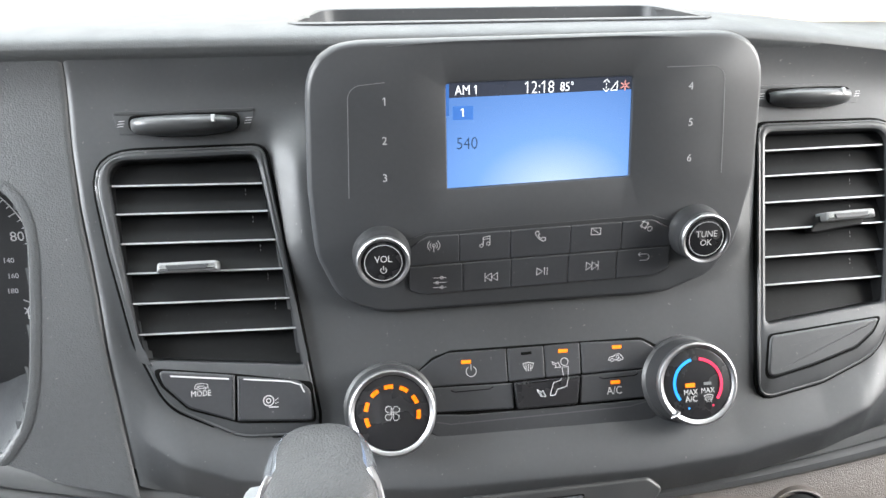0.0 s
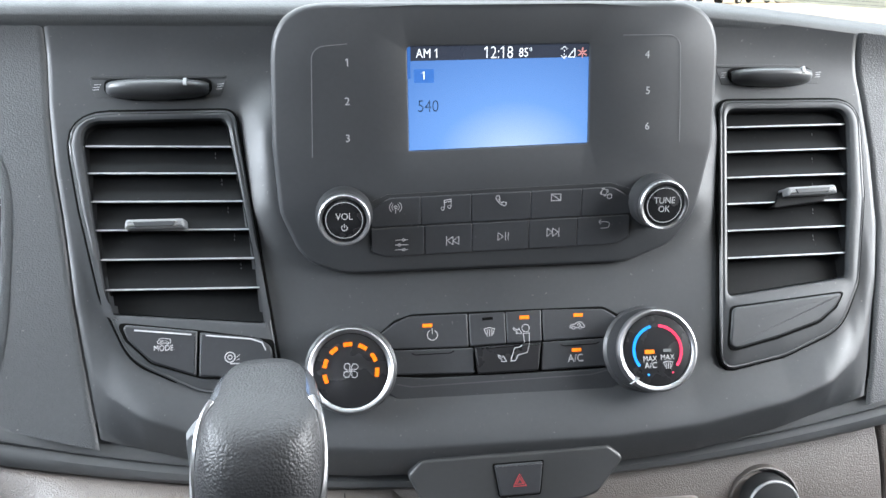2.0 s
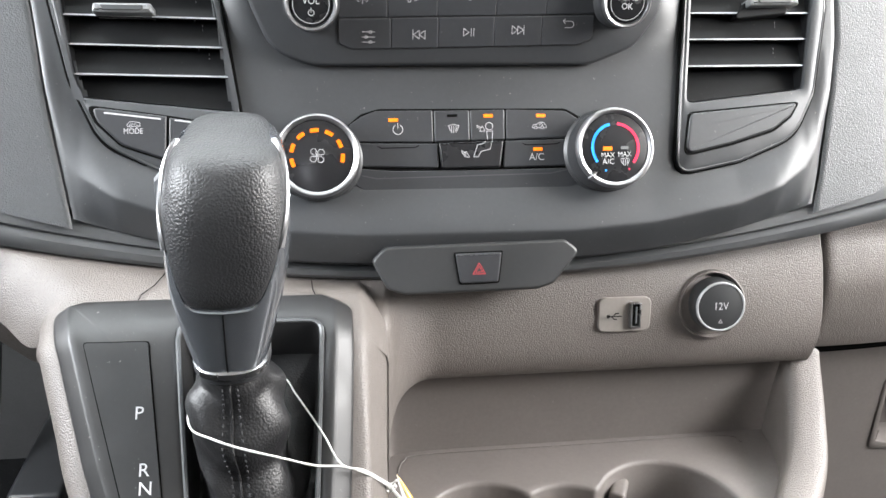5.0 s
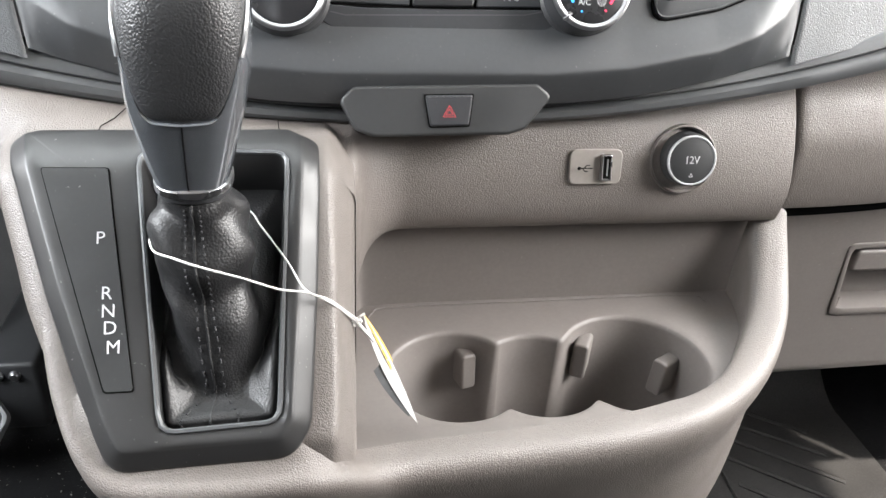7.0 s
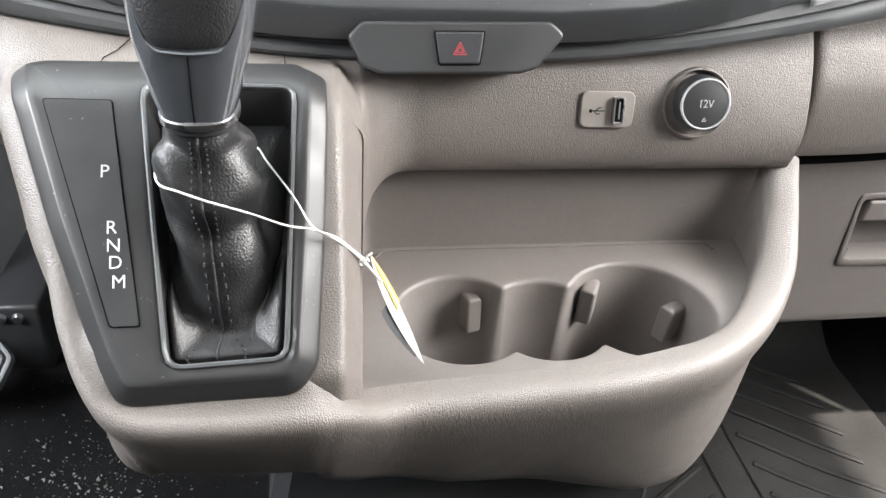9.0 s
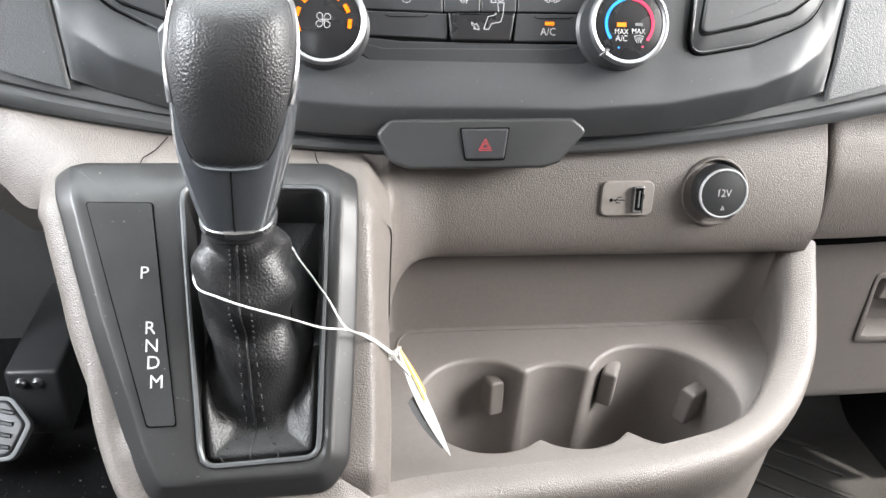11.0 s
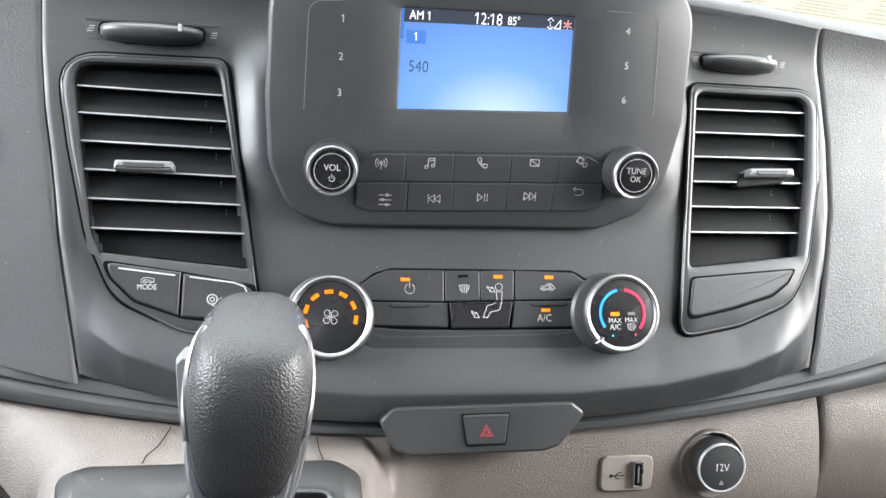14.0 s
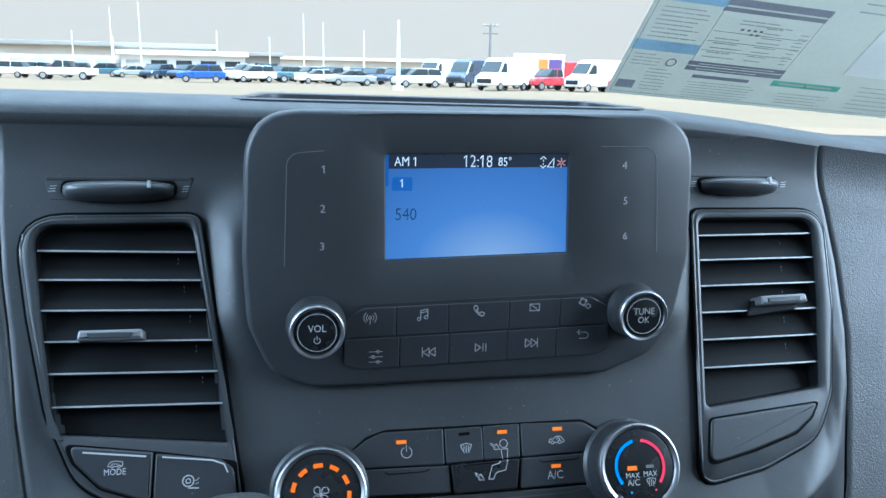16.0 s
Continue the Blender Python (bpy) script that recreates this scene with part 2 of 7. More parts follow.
def ring_plate(outer, inner, centre, w0, w1, deep, r, m, n=200, bm=None):
    """A plate with an opening through it."""
    o, i = by_angle(outer, centre, n), by_angle(inner, centre, n)
    loops = [lift(o, w0, m), lift(o, w1 - r, m), lift(inset(o, r * 0.3), w1 - r * 0.3, m), lift(inset(o, r), w1, m),
             lift(inset(i, -r), w1, m), lift(inset(i, -r * 0.3), w1 - r * 0.3, m), lift(i, w1 - r, m), lift(i, deep, m)]
    return loft(loops, True, bm=bm)


def lathe(profile, m, n=64, bm=None):
    """(radius, w) pairs turned round the frame's w axis; a first or last radius of 0 closes it."""
    bm = bm or bmesh.new()
    rows = []
    for r, w in profile:
        if r <= 0:
            rows.append([bm.verts.new(m @ Vector((0, 0, w)))])
        else:
            rows.append([bm.verts.new(m @ Vector((r * math.cos(2 * math.pi * k / n), r * math.sin(2 * math.pi * k / n), w))) for k in range(n)])
    for a, b in zip(rows, rows[1:]):
        for k in range(n):
            j = (k + 1) % n
            if len(a) == 1:
                bm.faces.new((a[0], b[k], b[j]))
            elif len(b) == 1:
                bm.faces.new((a[k], a[j], b[0]))
            else:
                bm.faces.new((a[k], a[j], b[j], b[k]))
    return bm


def tube(points, r, n=8, bm=None, flat=1.0):
    pts = [Vector(p) for p in points]
    loops, up = [], Vector((0.13, 0.21, 0.97))
    for i, p in enumerate(pts):
        t = (pts[min(i + 1, len(pts) - 1)] - pts[max(i - 1, 0)]).normalized()
        a = t.cross(up).normalized()
        b = a.cross(t)
        loops.append([p + r * (math.cos(2 * math.pi * k / n) * a + flat * math.sin(2 * math.pi * k / n) * b) for k in range(n)])
    return loft(loops, True, True, True, bm)


def sheet(rows, bm=None):
    """An open skin over rows of points."""
    return loft(rows, False, bm=bm)


def stroke(bm, pts, width, m, w=0.0004, close=False):
    """A flat line of print along 2D points."""
    p = [Vector(q) for q in pts]
    if close:
        p.append(p[0])
    for a, b in zip(p, p[1:]):
        t = (b - a)
        if t.length < 1e-9:
            continue
        t.normalize()
        nrm = Vector((-t.y, t.x)) * width / 2
        a2, b2 = a - t * width * 0.3, b + t * width * 0.3
        bm.faces.new([bm.verts.new(m @ Vector((q.x, q.y, w))) for q in (a2 - nrm, b2 - nrm, b2 + nrm, a2 + nrm)])
    return bm


def arc(cx, cy, r, a0, a1, n=14):
    return [(cx + r * math.cos(radians(a0 + (a1 - a0) * k / n)), cy + r * math.sin(radians(a0 + (a1 - a0) * k / n))) for k in range(n + 1)]


def lettering(words, size, m, u, v, w=0.0004, align="CENTER", weight=0.0, squeeze=1.0, bm=None):
    """Printed letters, centred at (u, v) of the frame m."""
    c = bpy.data.curves.new("letters", "FONT")
    c.body, c.size, c.align_x, c.align_y, c.offset, c.resolution_u = words, size, align, "CENTER", weight, 3
    ob = bpy.data.objects.new("letters", c)
    me = bpy.data.meshes.new_from_object(ob)
    bm = bm or bmesh.new()
    old = set(bm.verts)
    bm.from_mesh(me)
    for vert in bm.verts:
        if vert not in old:
            vert.co = m @ Vector((u + vert.co.x * squeeze, v + vert.co.y, w))
    full = max((q.co.x for q in me.vertices), default=0) - min((q.co.x for q in me.vertices), default=0)
    bpy.data.meshes.remove(me)
    # the figure 1 gets its flag
    c.align_x = "LEFT"
    for i, letter in enumerate(words):
        if letter == "1":
            c.body = words[:i + 1]
            me = bpy.data.meshes.new_from_object(ob)
            right, high = max(q.co.x for q in me.vertices), max(q.co.y for q in me.vertices)
            shift = 0 if align == "LEFT" else -full / 2 - min(q.co.x for q in me.vertices) * (i > 0)
            if align != "LEFT" and i == 0:
                right, shift = full / 2 if len(words) == 1 else right - full / 2, 0
            bpy.data.meshes.remove(me)
            t = 0.085 * size
            loop = [(right - 0.3 * t, high), (right - 1.0 * t, high), (right - 2.9 * t, high - 1.5 * t), (right - 2.9 * t, high - 2.5 * t), (right - 0.7 * t, high - 1.0 * t)]
            bm.faces.new([bm.verts.new(m @ Vector((u + (x + shift) * squeeze, v + y, w))) for x, y in loop])
    bpy.data.objects.remove(ob), bpy.data.curves.remove(c)
    return bm


def thing(name, label, category, at, group="", kind=""):
    ob = new(name)
    ob.empty_display_size = 0.02
    ob.location = at
    return tagged(ob, label, category, group, kind)


def part(name, bm, mat, parent=None, label="", angle=35):
    """Links a bmesh as one mesh object under a thing or a part."""
    bmesh.ops.recalc_face_normals(bm, faces=bm.faces)
    me = bpy.data.meshes.new(name)
    bm.to_mesh(me)
    bm.free()
    me.materials.append(mat)
    me.shade_smooth()
    me.set_sharp_from_angle(angle=radians(angle))
    ob = new(name, me)
    if parent:
        ob.parent = parent
        if parent.type == "EMPTY":
            ob.matrix_parent_inverse = Matrix.Translation(parent.location).inverted()
    return tagged(ob, label)


def print_part(name, bm, mat, parent, label=""):
    """Print lies flat on its surface and keeps the side that it was given."""
    me = bpy.data.meshes.new(name)
    bm.to_mesh(me)
    bm.free()
    me.materials.append(mat)
    ob = new(name, me)
    ob.parent = parent
    if parent.type == "EMPTY":
        ob.matrix_parent_inverse = Matrix.Translation(parent.location).inverted()
    return tagged(ob, label)


def cuboid(x0, y0, z0, x1, y1, z1, bm=None, r=0.0):
    bm = bm or bmesh.new()
    made = bmesh.ops.create_cube(bm, size=1, matrix=Matrix.Translation(((x0 + x1) / 2, (y0 + y1) / 2, (z0 + z1) / 2)) @ Matrix.Diagonal((x1 - x0, y1 - y0, z1 - z0, 1)))
    if r:
        edges = list({e for v in made["verts"] for e in v.link_edges})
        bmesh.ops.bevel(bm, geom=edges, offset=r, segments=3, affect="EDGES", profile=0.5)
    return bm


def inside(p, loop):
    hit, n = False, len(loop)
    for i in range(n):
        a, b = loop[i - 1], loop[i]
        if (a.y > p.y) != (b.y > p.y) and p.x < (b.x - a.x) * (p.y - a.y) / (b.y - a.y) + a.x:
            hit = not hit
    return hit


# ---- dashboard shell ----
dashboard = thing("dashboard", "dark charcoal moulded plastic van dashboard with grained side panels", "dashboard", (CX, 0.45, 1.25))

LEFT_HALF = ((1.255, 1.279, 1.312, 1.344, 1.384, 1.41, 1.44, 1.468, 1.49), (0.2085, 0.2128, 0.2195, 0.2255, 0.2316, 0.2363, 0.2396, 0.2410, 0.2412))
RIGHT_HALF = ((1.255, 1.285, 1.298, 1.3355, 1.371, 1.411, 1.4445, 1.470, 1.49), (0.2090, 0.2150, 0.2185, 0.2260, 0.2320, 0.2325, 0.2305, 0.2275, 0.2250))


def half_width(z, side=1):
    return lerp_table(*(RIGHT_HALF if side > 0 else LEFT_HALF), z)


def chin_z(u):
    """The lower edge of the fascia."""
    return 1.2583 + 0.96 * max(0, abs(u) - 0.05) ** 2


# the openings for the vents, mirrored left and right
VENT_OUTER = {1: [(0.1385, 1.4410, 0.007), (0.2255, 1.4410, 0.016), (0.2225, 1.387, 0.02), (0.2135, 1.342, 0.03), (0.2005, 1.3190, 0.03), (0.165, 1.3062, 0.03), (0.1255, 1.2995, 0.008)],
              -1: [(0.1420, 1.4390, 0.007), (0.2310, 1.4385, 0.020), (0.2220, 1.392, 0.02), (0.2115, 1.350, 0.03), (0.1960, 1.3190, 0.03), (0.160, 1.3020, 0.03), (0.1190, 1.3010, 0.008)]}
VENT_INNER = {1: [(0.1425, 1.4365, 0.005), (0.2185, 1.4365, 0.010), (0.2150, 1.395, 0.03), (0.2070, 1.3450, 0.003), (0.1335, 1.3375, 0.003)],
              -1: [(0.1460, 1.4350, 0.005), (0.2225, 1.4340, 0.010), (0.2165, 1.392, 0.03), (0.2078, 1.3410, 0.003), (0.1255, 1.3335, 0.003)]}


def vent_loop(corners, side):
    return rounded([(side * u, va(z), r) for u, z, r in corners[side]], 6)


def pad_drop(x):
    return -0.019 * smooth(0.20, 0.44, x) - 0.006 * smooth(0.45, 0.8, x) - 0.004 * smooth(-0.2, -0.6, x)


HEAD_OUT = [(-0.1190, 0.032, 0.02), (-0.1165, 0.1035, 0.028), (0.1165, 0.1055, 0.028), (0.1192, 0.030, 0.03), (0.1125, -0.008, 0.02), (0.100, -0.0260, 0.02), (0.074, -0.0365, 0.02), (-0.084, -0.0378, 0.024), (-0.1060, -0.0300, 0.024), (-0.1172, -0.0030, 0.024)]
head_loop = rounded(HEAD_OUT, 6)


def head_gap(u, z):
    """How far a place on the fascia lies outside the head unit's outline."""
    p = Vector((u, (z - 1.395) * 1.0018))
    if inside(p, head_loop):
        return 0.0
    best = 9.0
    for a, b in zip(head_loop, head_loop[1:] + head_loop[:1]):
        t = max(0.0, min(1.0, (p - a).dot(b - a) / max(1e-12, (b - a).length_squared)))
        best = min(best, (p - a.lerp(b, t)).length)
    return best


def cove(z):
    """The face curls forward into the pad above."""
    return 14.0 * max(0.0, z - 1.462) ** 2


def fascia_bulge(u, z):
    low = z - lerp_table((0, 0.06, 0.11, 0.163, 0.19, 0.208, 0.216, 0.224), (1.2712, 1.2712, 1.2745, 1.2835, 1.2925, 1.3030, 1.3150, 1.3450), abs(u))
    edge = half_width(z, u) - abs(u)
    w = 0.0090 * (1 - smooth(-0.002, 0.032, low)) if low > 0 else 0.0089 - 0.0145 * min(1.2, -low / 0.016) ** 1.25
    w *= 0.1 + 0.9 * smooth(0.0, 0.034, edge)
    w += cove(z - pad_drop(CX + u))
    if abs(u) < 0.16 and 1.33 < z < 1.47:
        gap = head_gap(u, z)
        room = max(0.0, 0.417 * (z - 1.326) - 0.0074)
        w += 0.0125 * (1 - math.exp(-0.6 * room / 0.0125)) * (1 - smooth(0.0030, 0.0230, gap)) * (1 - smooth(1.425, 1.460, z)) * smooth(1.352, 1.392, z)
    w -= 0.0010 * (1 - smooth(0.0, 0.0020, edge))
    return w


def build_fascia():
    bm, nu, nv = bmesh.new(), 300, 190
    holes = [inset(vent_loop(VENT_OUTER, s), 0.004) for s in (-1, 1)]
    rows = []
    for j in range(nv + 1):
        row = []
        for i in range(nu + 1):
            f = i / nu * 2 - 1
            t = (j / nv) ** 1.25
            u = f * 0.2
            z = chin_z(u) - 0.001 + (1.488 + pad_drop(CX + u) - chin_z(u)) * t
            u = f * half_width(z, f)
            z = chin_z(u) - 0.001 + (1.488 + pad_drop(CX + u) - chin_z(u)) * t
            row.append((Vector((u, va(z))), bm.verts.new(FA @ Vector((u, va(z), fascia_bulge(u, z))))))
        rows.append(row)
    for a, b in zip(rows, rows[1:]):
        for i in range(nu):
            quad = (a[i], a[i + 1], b[i + 1], b[i])
            mid = sum((q[0] for q in quad), Vector((0, 0))) / 4
            if not any(inside(mid, h) for h in holes):
                bm.faces.new([q[1] for q in quad])
    bmesh.ops.delete(bm, geom=[v for v in bm.verts if not v.link_faces], context="VERTS")
    return bm


part("fascia", build_fascia(), FASCIA, dashboard, "satin charcoal centre fascia")


def face_y(z):
    return 0.366 + 0.477 * (z - 1.326)


def side_panel(side):
    """The grained panel beside the fascia, up to the door."""
    rows = []
    for j in range(61):
        row = []
        for i in range(61):
            f = (i / 60) ** 1.6
            z0 = strip_top(0.21 + f * 0.42) + 0.002
            z = z0 + (1.488 + pad_drop(CX + side * (0.228 + f * 0.42)) - z0) * j / 60
            e = half_width(z, side) + 0.0004 + f * 0.42
            d = e - half_width(z, side)
            w = -0.0013 * (1 - smooth(0, 0.0020, d)) - 0.05 * smooth(0.12, 0.45, d) + cove(z - pad_drop(CX + side * e))
            row.append(FA @ Vector((side * e, va(z), w)))
        rows.append(row)
    return rows


def strip_top(u):
    return 1.2510 + 0.56 * u * u


def strip_high(u):
    return 0.0105 + 0.12 * u * u


CLUSTER_EDGE = [(-0.60, 1.420), (-0.30, 1.434), (-0.20, 1.4305), (-0.1770, 1.4265), (-0.1650, 1.4170), (-0.1598, 1.4040), (-0.1585, 1.3880), (-0.1590, 1.3550), (-0.1615, 1.3270), (-0.1690, 1.3090), (-0.1880, 1.2970), (-0.26, 1.2900), (-0.60, 1.30)]


def build_left_panel():
    bm = bmesh.new()
    edge = [Vector((x, z)) for x, z in [(p.x, p.y) for p in spline([(x, z, 0) for x, z in CLUSTER_EDGE], 120)]]
    rows = [[(Vector((p.x, p.z)), bm.verts.new(p)) for p in row] for row in side_panel(-1)]
    for a, b in zip(rows, rows[1:]):
        for i in range(60):
            quad = (a[i], a[i + 1], b[i + 1], b[i])
            if not inside(sum((q[0] for q in quad), Vector((0, 0))) / 4, edge):
                bm.faces.new([q[1] for q in quad])
    bmesh.ops.delete(bm, geom=[v for v in bm.verts if not v.link_faces], context="VERTS")
    return bm


part("cluster_panel", build_left_panel(), GRAINED, dashboard, "grained charcoal panel beside the instruments")
part("passenger_panel", sheet(side_panel(1)), GRAINED, dashboard, "grained charcoal passenger panel")


def build_binnacle():
    """The rounded lip and the tunnel round the instruments."""
    line = [p for p in spline([(x, z, 0) for x, z in CLUSTER_EDGE], 90)]
    loops = []
    for out, back in ((0.0050, -0.0004), (0.0026, -0.0012), (0.0006, -0.0010), (-0.0006, 0.0004), (-0.0012, 0.004), (-0.003, 0.05), (-0.004, 0.085)):
        row = []
        for i, p in enumerate(line):
            t = (line[min(i + 1, 89)] - line[max(i - 1, 0)]).normalized()
            n = Vector((-t.y, t.x, 0))
            q = p + n * out
            row.append(Vector((q.x, face_y(q.y) + back, q.y)))
        loops.append(row)
    return sheet(loops)


part("binnacle_rim", build_binnacle(), GRAINED, dashboard)


def build_strip(x0, x1):
    """The trim strip under the fascia, with two grooves along it."""
    prof = ((-0.12, 0.010), (0.0, 0.003), (0.05, 0.0005), (0.16, -0.0012), (0.36, -0.0022), (0.42, -0.0012), (0.45, 0.0012), (0.48, -0.0012), (0.60, -0.0032), (0.80, -0.0030), (0.95, -0.001), (1.02, 0.003), (1.08, 0.012))
    rows = []
    for q, dy in prof:
        row = []
        for i in range(101):
            x = x0 + (x1 - x0) * i / 100
            u = x - CX
            z = strip_top(u) + 0.004 - q * (strip_high(u) + 0.004)
            row.append((x, 0.3455 + 0.05 * u * u + dy + 0.25 * (z - strip_top(u)), z))
        rows.append(row)
    return sheet(rows)


part("trim_strip", build_strip(-0.50, 0.75), STRIP, dashboard, "satin grey trim strip")

# ---- dash top ----
PAD_LINE = [(0.4560, 1.4690), (0.4470, 1.4745), (0.4390, 1.4805), (0.4345, 1.4855), (0.4327, 1.4890), (0.4325, 1.4912), (0.4345, 1.4945), (0.4400, 1.4968), (0.4500, 1.4985), (0.4650, 1.4992), (0.50, 1.4985), (0.56, 1.4955), (0.66, 1.4870), (0.80, 1.4720), (0.96, 1.4500)]


def build_pad():
    bm = bmesh.new()
    line = spline([(y, z, 0) for y, z in PAD_LINE], 90)
    grid = []
    for p in line:
        grid.append([bm.verts.new((x, p.x + 0.02 * smooth(0.25, 0.9, x), p.y + pad_drop(x))) for x in [-0.80 + 1.72 * i / 170 for i in range(171)]])
    slot = rounded([(-0.022, 0.4500, 0.012), (0.222, 0.4500, 0.012), (0.214, 0.5270, 0.02), (-0.004, 0.5270, 0.02)])
    for a, b in zip(grid, grid[1:]):
        for i in range(170):
            mid = (a[i].co + b[i + 1].co) / 2
            if mid.z < 1.4945 or not inside(Vector((mid.x, mid.y)), slot):
                bm.faces.new((a[i], a[i + 1], b[i + 1], b[i]))
    bmesh.ops.delete(bm, geom=[v for v in bm.verts if not v.link_faces], context="VERTS")
    return bm


part("top_pad", build_pad(), PAD, dashboard, "soft grained charcoal dash top")


def build_pocket():
    o = rounded([(-0.026, 0.4470, 0.014), (0.226, 0.4470, 0.014), (0.217, 0.5300, 0.022), (-0.008, 0.5300, 0.022)])
    c = (0.1, 0.48)
    loops = []
    for d, z in ((0.0, 1.4945), (0.0, 1.4992), (0.0015, 1.4999), (0.004, 1.4998), (0.0055, 1.4990), (0.0065, 1.4865), (0.009, 1.468)):
        loops.append([Vector((p.x, p.y, z)) for p in inset(by_angle(o, c, 120), d)])
    return loft(loops, True, False, True)


part("top_tray", build_pocket(), FASCIA, dashboard, "open storage tray in the dash top")


# ---- lower panel with its sockets ----
LOWER_LINE = [(0.362, 1.262), (0.3575, 1.252), (0.3515, 1.2420), (0.3455, 1.2320), (0.3400, 1.2180), (0.3365, 1.2040), (0.3350, 1.1890), (0.3370, 1.1780), (0.3430, 1.1715), (0.3600, 1.1690), (0.3800, 1.1690)]


def build_lower():
    line, rows = spline([(y, z, 0) for y, z in LOWER_LINE], 60), []
    for p in line:
        row = []
        for i in range(111):
            x = 0.030 + 0.3105 * i / 110
            u = x - CX
            r = 0.034
            d = max(0, min(r, x - 0.0580))
            pull = r - math.sqrt(max(0, r * r - (r - d) ** 2)) if x < 0.0580 + r else 0
            z = p.y + 0.30 * max(0, u - 0.06) ** 2 * smooth(1.20, 1.25, p.y)
            c = 0.022
            e = max(0, min(c, x - 0.0600))
            z -= (c - math.sqrt(c * c - (c - e) ** 2)) * smooth(1.205, 1.174, p.y)
            end = 0.004 * smooth(0.3375, 0.3405, x) ** 2
            row.append((x + 0.004 * smooth(1.20, 1.17, p.y) * smooth(0.30, 0.34, x) - 0.006 * smooth(0.33, 0.34, x) * smooth(1.20, 1.176, p.y), p.x + 0.10 * max(0, u - 0.10) ** 2 * 4 * smooth(1.19, 1.26, p.y) - pull * smooth(1.250, 1.222, p.y) + end, z))
        rows.append(row)
    return sheet(rows)


part("lower_panel", build_lower(), TAUPE, dashboard, "grained taupe lower dash panel")


def build_glove_band():
    line, rows = spline([(0.366, 1.275), (0.3630, 1.2550), (0.3560, 1.2420), (0.3500, 1.2250), (0.3490, 1.2050), (0.3500, 1.1900), (0.3520, 1.1780), (0.356, 1.1738), (0.38, 1.1732)], 40), []
    for p in [Vector((a[0], a[1], 0)) for a in line]:
        row = []
        for i in range(41):
            x = 0.3418 + 0.45 * (i / 40) ** 1.5
            start = 0.004 * (1 - smooth(0.3418, 0.3448, x))
            row.append((x, p.x + start, p.y + 0.45 * max(0, x - 0.3435) ** 2))
        rows.append(row)
    return sheet(rows)


part("passenger_ledge", build_glove_band(), TAUPE, dashboard, "grained taupe ledge over the glove box")


# ---- head unit ----
radio = thing("radio_head_unit", "black head unit with lit blue screen, two knobs and ten buttons", "car radio", FH @ Vector((0, -0.035, 0)))
SCREEN = rounded([(-0.0471, 0.0281, 0.0008), (0.0496, 0.0309, 0.0008), (0.0480, 0.0828, 0.0008), (-0.0476, 0.0815, 0.0008)])


FHS = FH @ Matrix.Translation((-0.00129, 0.00092, 0.0058))      # the screen lies just under the face


def build_head():
    c, n = (0, 0.05), 220
    o, s = by_angle(head_loop, c, n), by_angle(SCREEN, c, n)
    loops = []
    for d, w in ((0.006, -0.070), (0.003, -0.040), (0.0006, -0.012), (0, -0.005), (0.0004, -0.0025), (0.0014, -0.0008), (0.003, 0.0)):
        loops.append(lift(inset(o, d), w, FH))
    for d, w in ((-0.020, -0.0058), (-0.0010, -0.0058), (-0.0003, -0.0062), (0.0, -0.0070), (0.0, -0.0082)):
        loops.append(lift(inset(s, d), w, FHS))
    return loft(loops)


part("housing", build_head(), HEAD, radio, "matt black housing with a pale rounded rim")
SCREEN_MAT = bpy.data.materials.new("lit_blue_display")
SCREEN_MAT.use_nodes = True
_n, _l = SCREEN_MAT.node_tree.nodes, SCREEN_MAT.node_tree.links
_b = _n["Principled BSDF"]
_b.inputs["Base Color"].default_value, _b.inputs["Roughness"].default_value = (0.01, 0.01, 0.012, 1), 0.25
_tc = _n.new("ShaderNodeTexCoord")
_map = _n.new("ShaderNodeMapping")
_map.inputs["Location"].default_value = (-(CX + 0.008) / 0.085, 0, -1.4195 / 0.060)
_map.inputs["Scale"].default_value = (1 / 0.085, 0, 1 / 0.060)
_grad = _n.new("ShaderNodeTexGradient")
_grad.gradient_type = "SPHERICAL"
_ramp = _n.new("ShaderNodeValToRGB")
_ramp.color_ramp.elements[0].color = (0.12, 0.26, 0.61, 1)
_ramp.color_ramp.elements[1].color = (0.62, 0.76, 0.98, 1)
_mid = _ramp.color_ramp.elements.new(0.5)
_mid.color = (0.20, 0.39, 0.82, 1)
_l.new(_tc.outputs["Object"], _map.inputs[0]), _l.new(_map.outputs[0], _grad.inputs[0]), _l.new(_grad.outputs[0], _ramp.inputs[0])
_l.new(_ramp.outputs[0], _b.inputs["Emission Color"])
_b.inputs["Emission Strength"].default_value = 0.34
DARKLCD = material("dark_display", (0.010, 0.011, 0.014), 0.25, emit=(0.03, 0.035, 0.05), power=0.45)
LCDTEXT = material("display_white", (0.6, 0.6, 0.6), 0.4, emit=(0.75, 0.78, 0.8), power=0.28)
LCDDARK = material("display_dark_text", (0.03, 0.06, 0.12), 0.4, emit=(0.03, 0.07, 0.16), power=0.04)
LCDBLUE = material("display_blue_block", (0.02, 0.06, 0.2), 0.4, emit=(0.05, 0.15, 0.42), power=0.30)
LCDRED = material("display_red", (0.4, 0.1, 0.08), 0.4, emit=(0.50, 0.32, 0.30), power=0.24)
screen = part("screen", slab(SCREEN, -0.0095, -0.0078, 0.0002, FHS), DARKLCD, radio, "lit screen in a black recess")
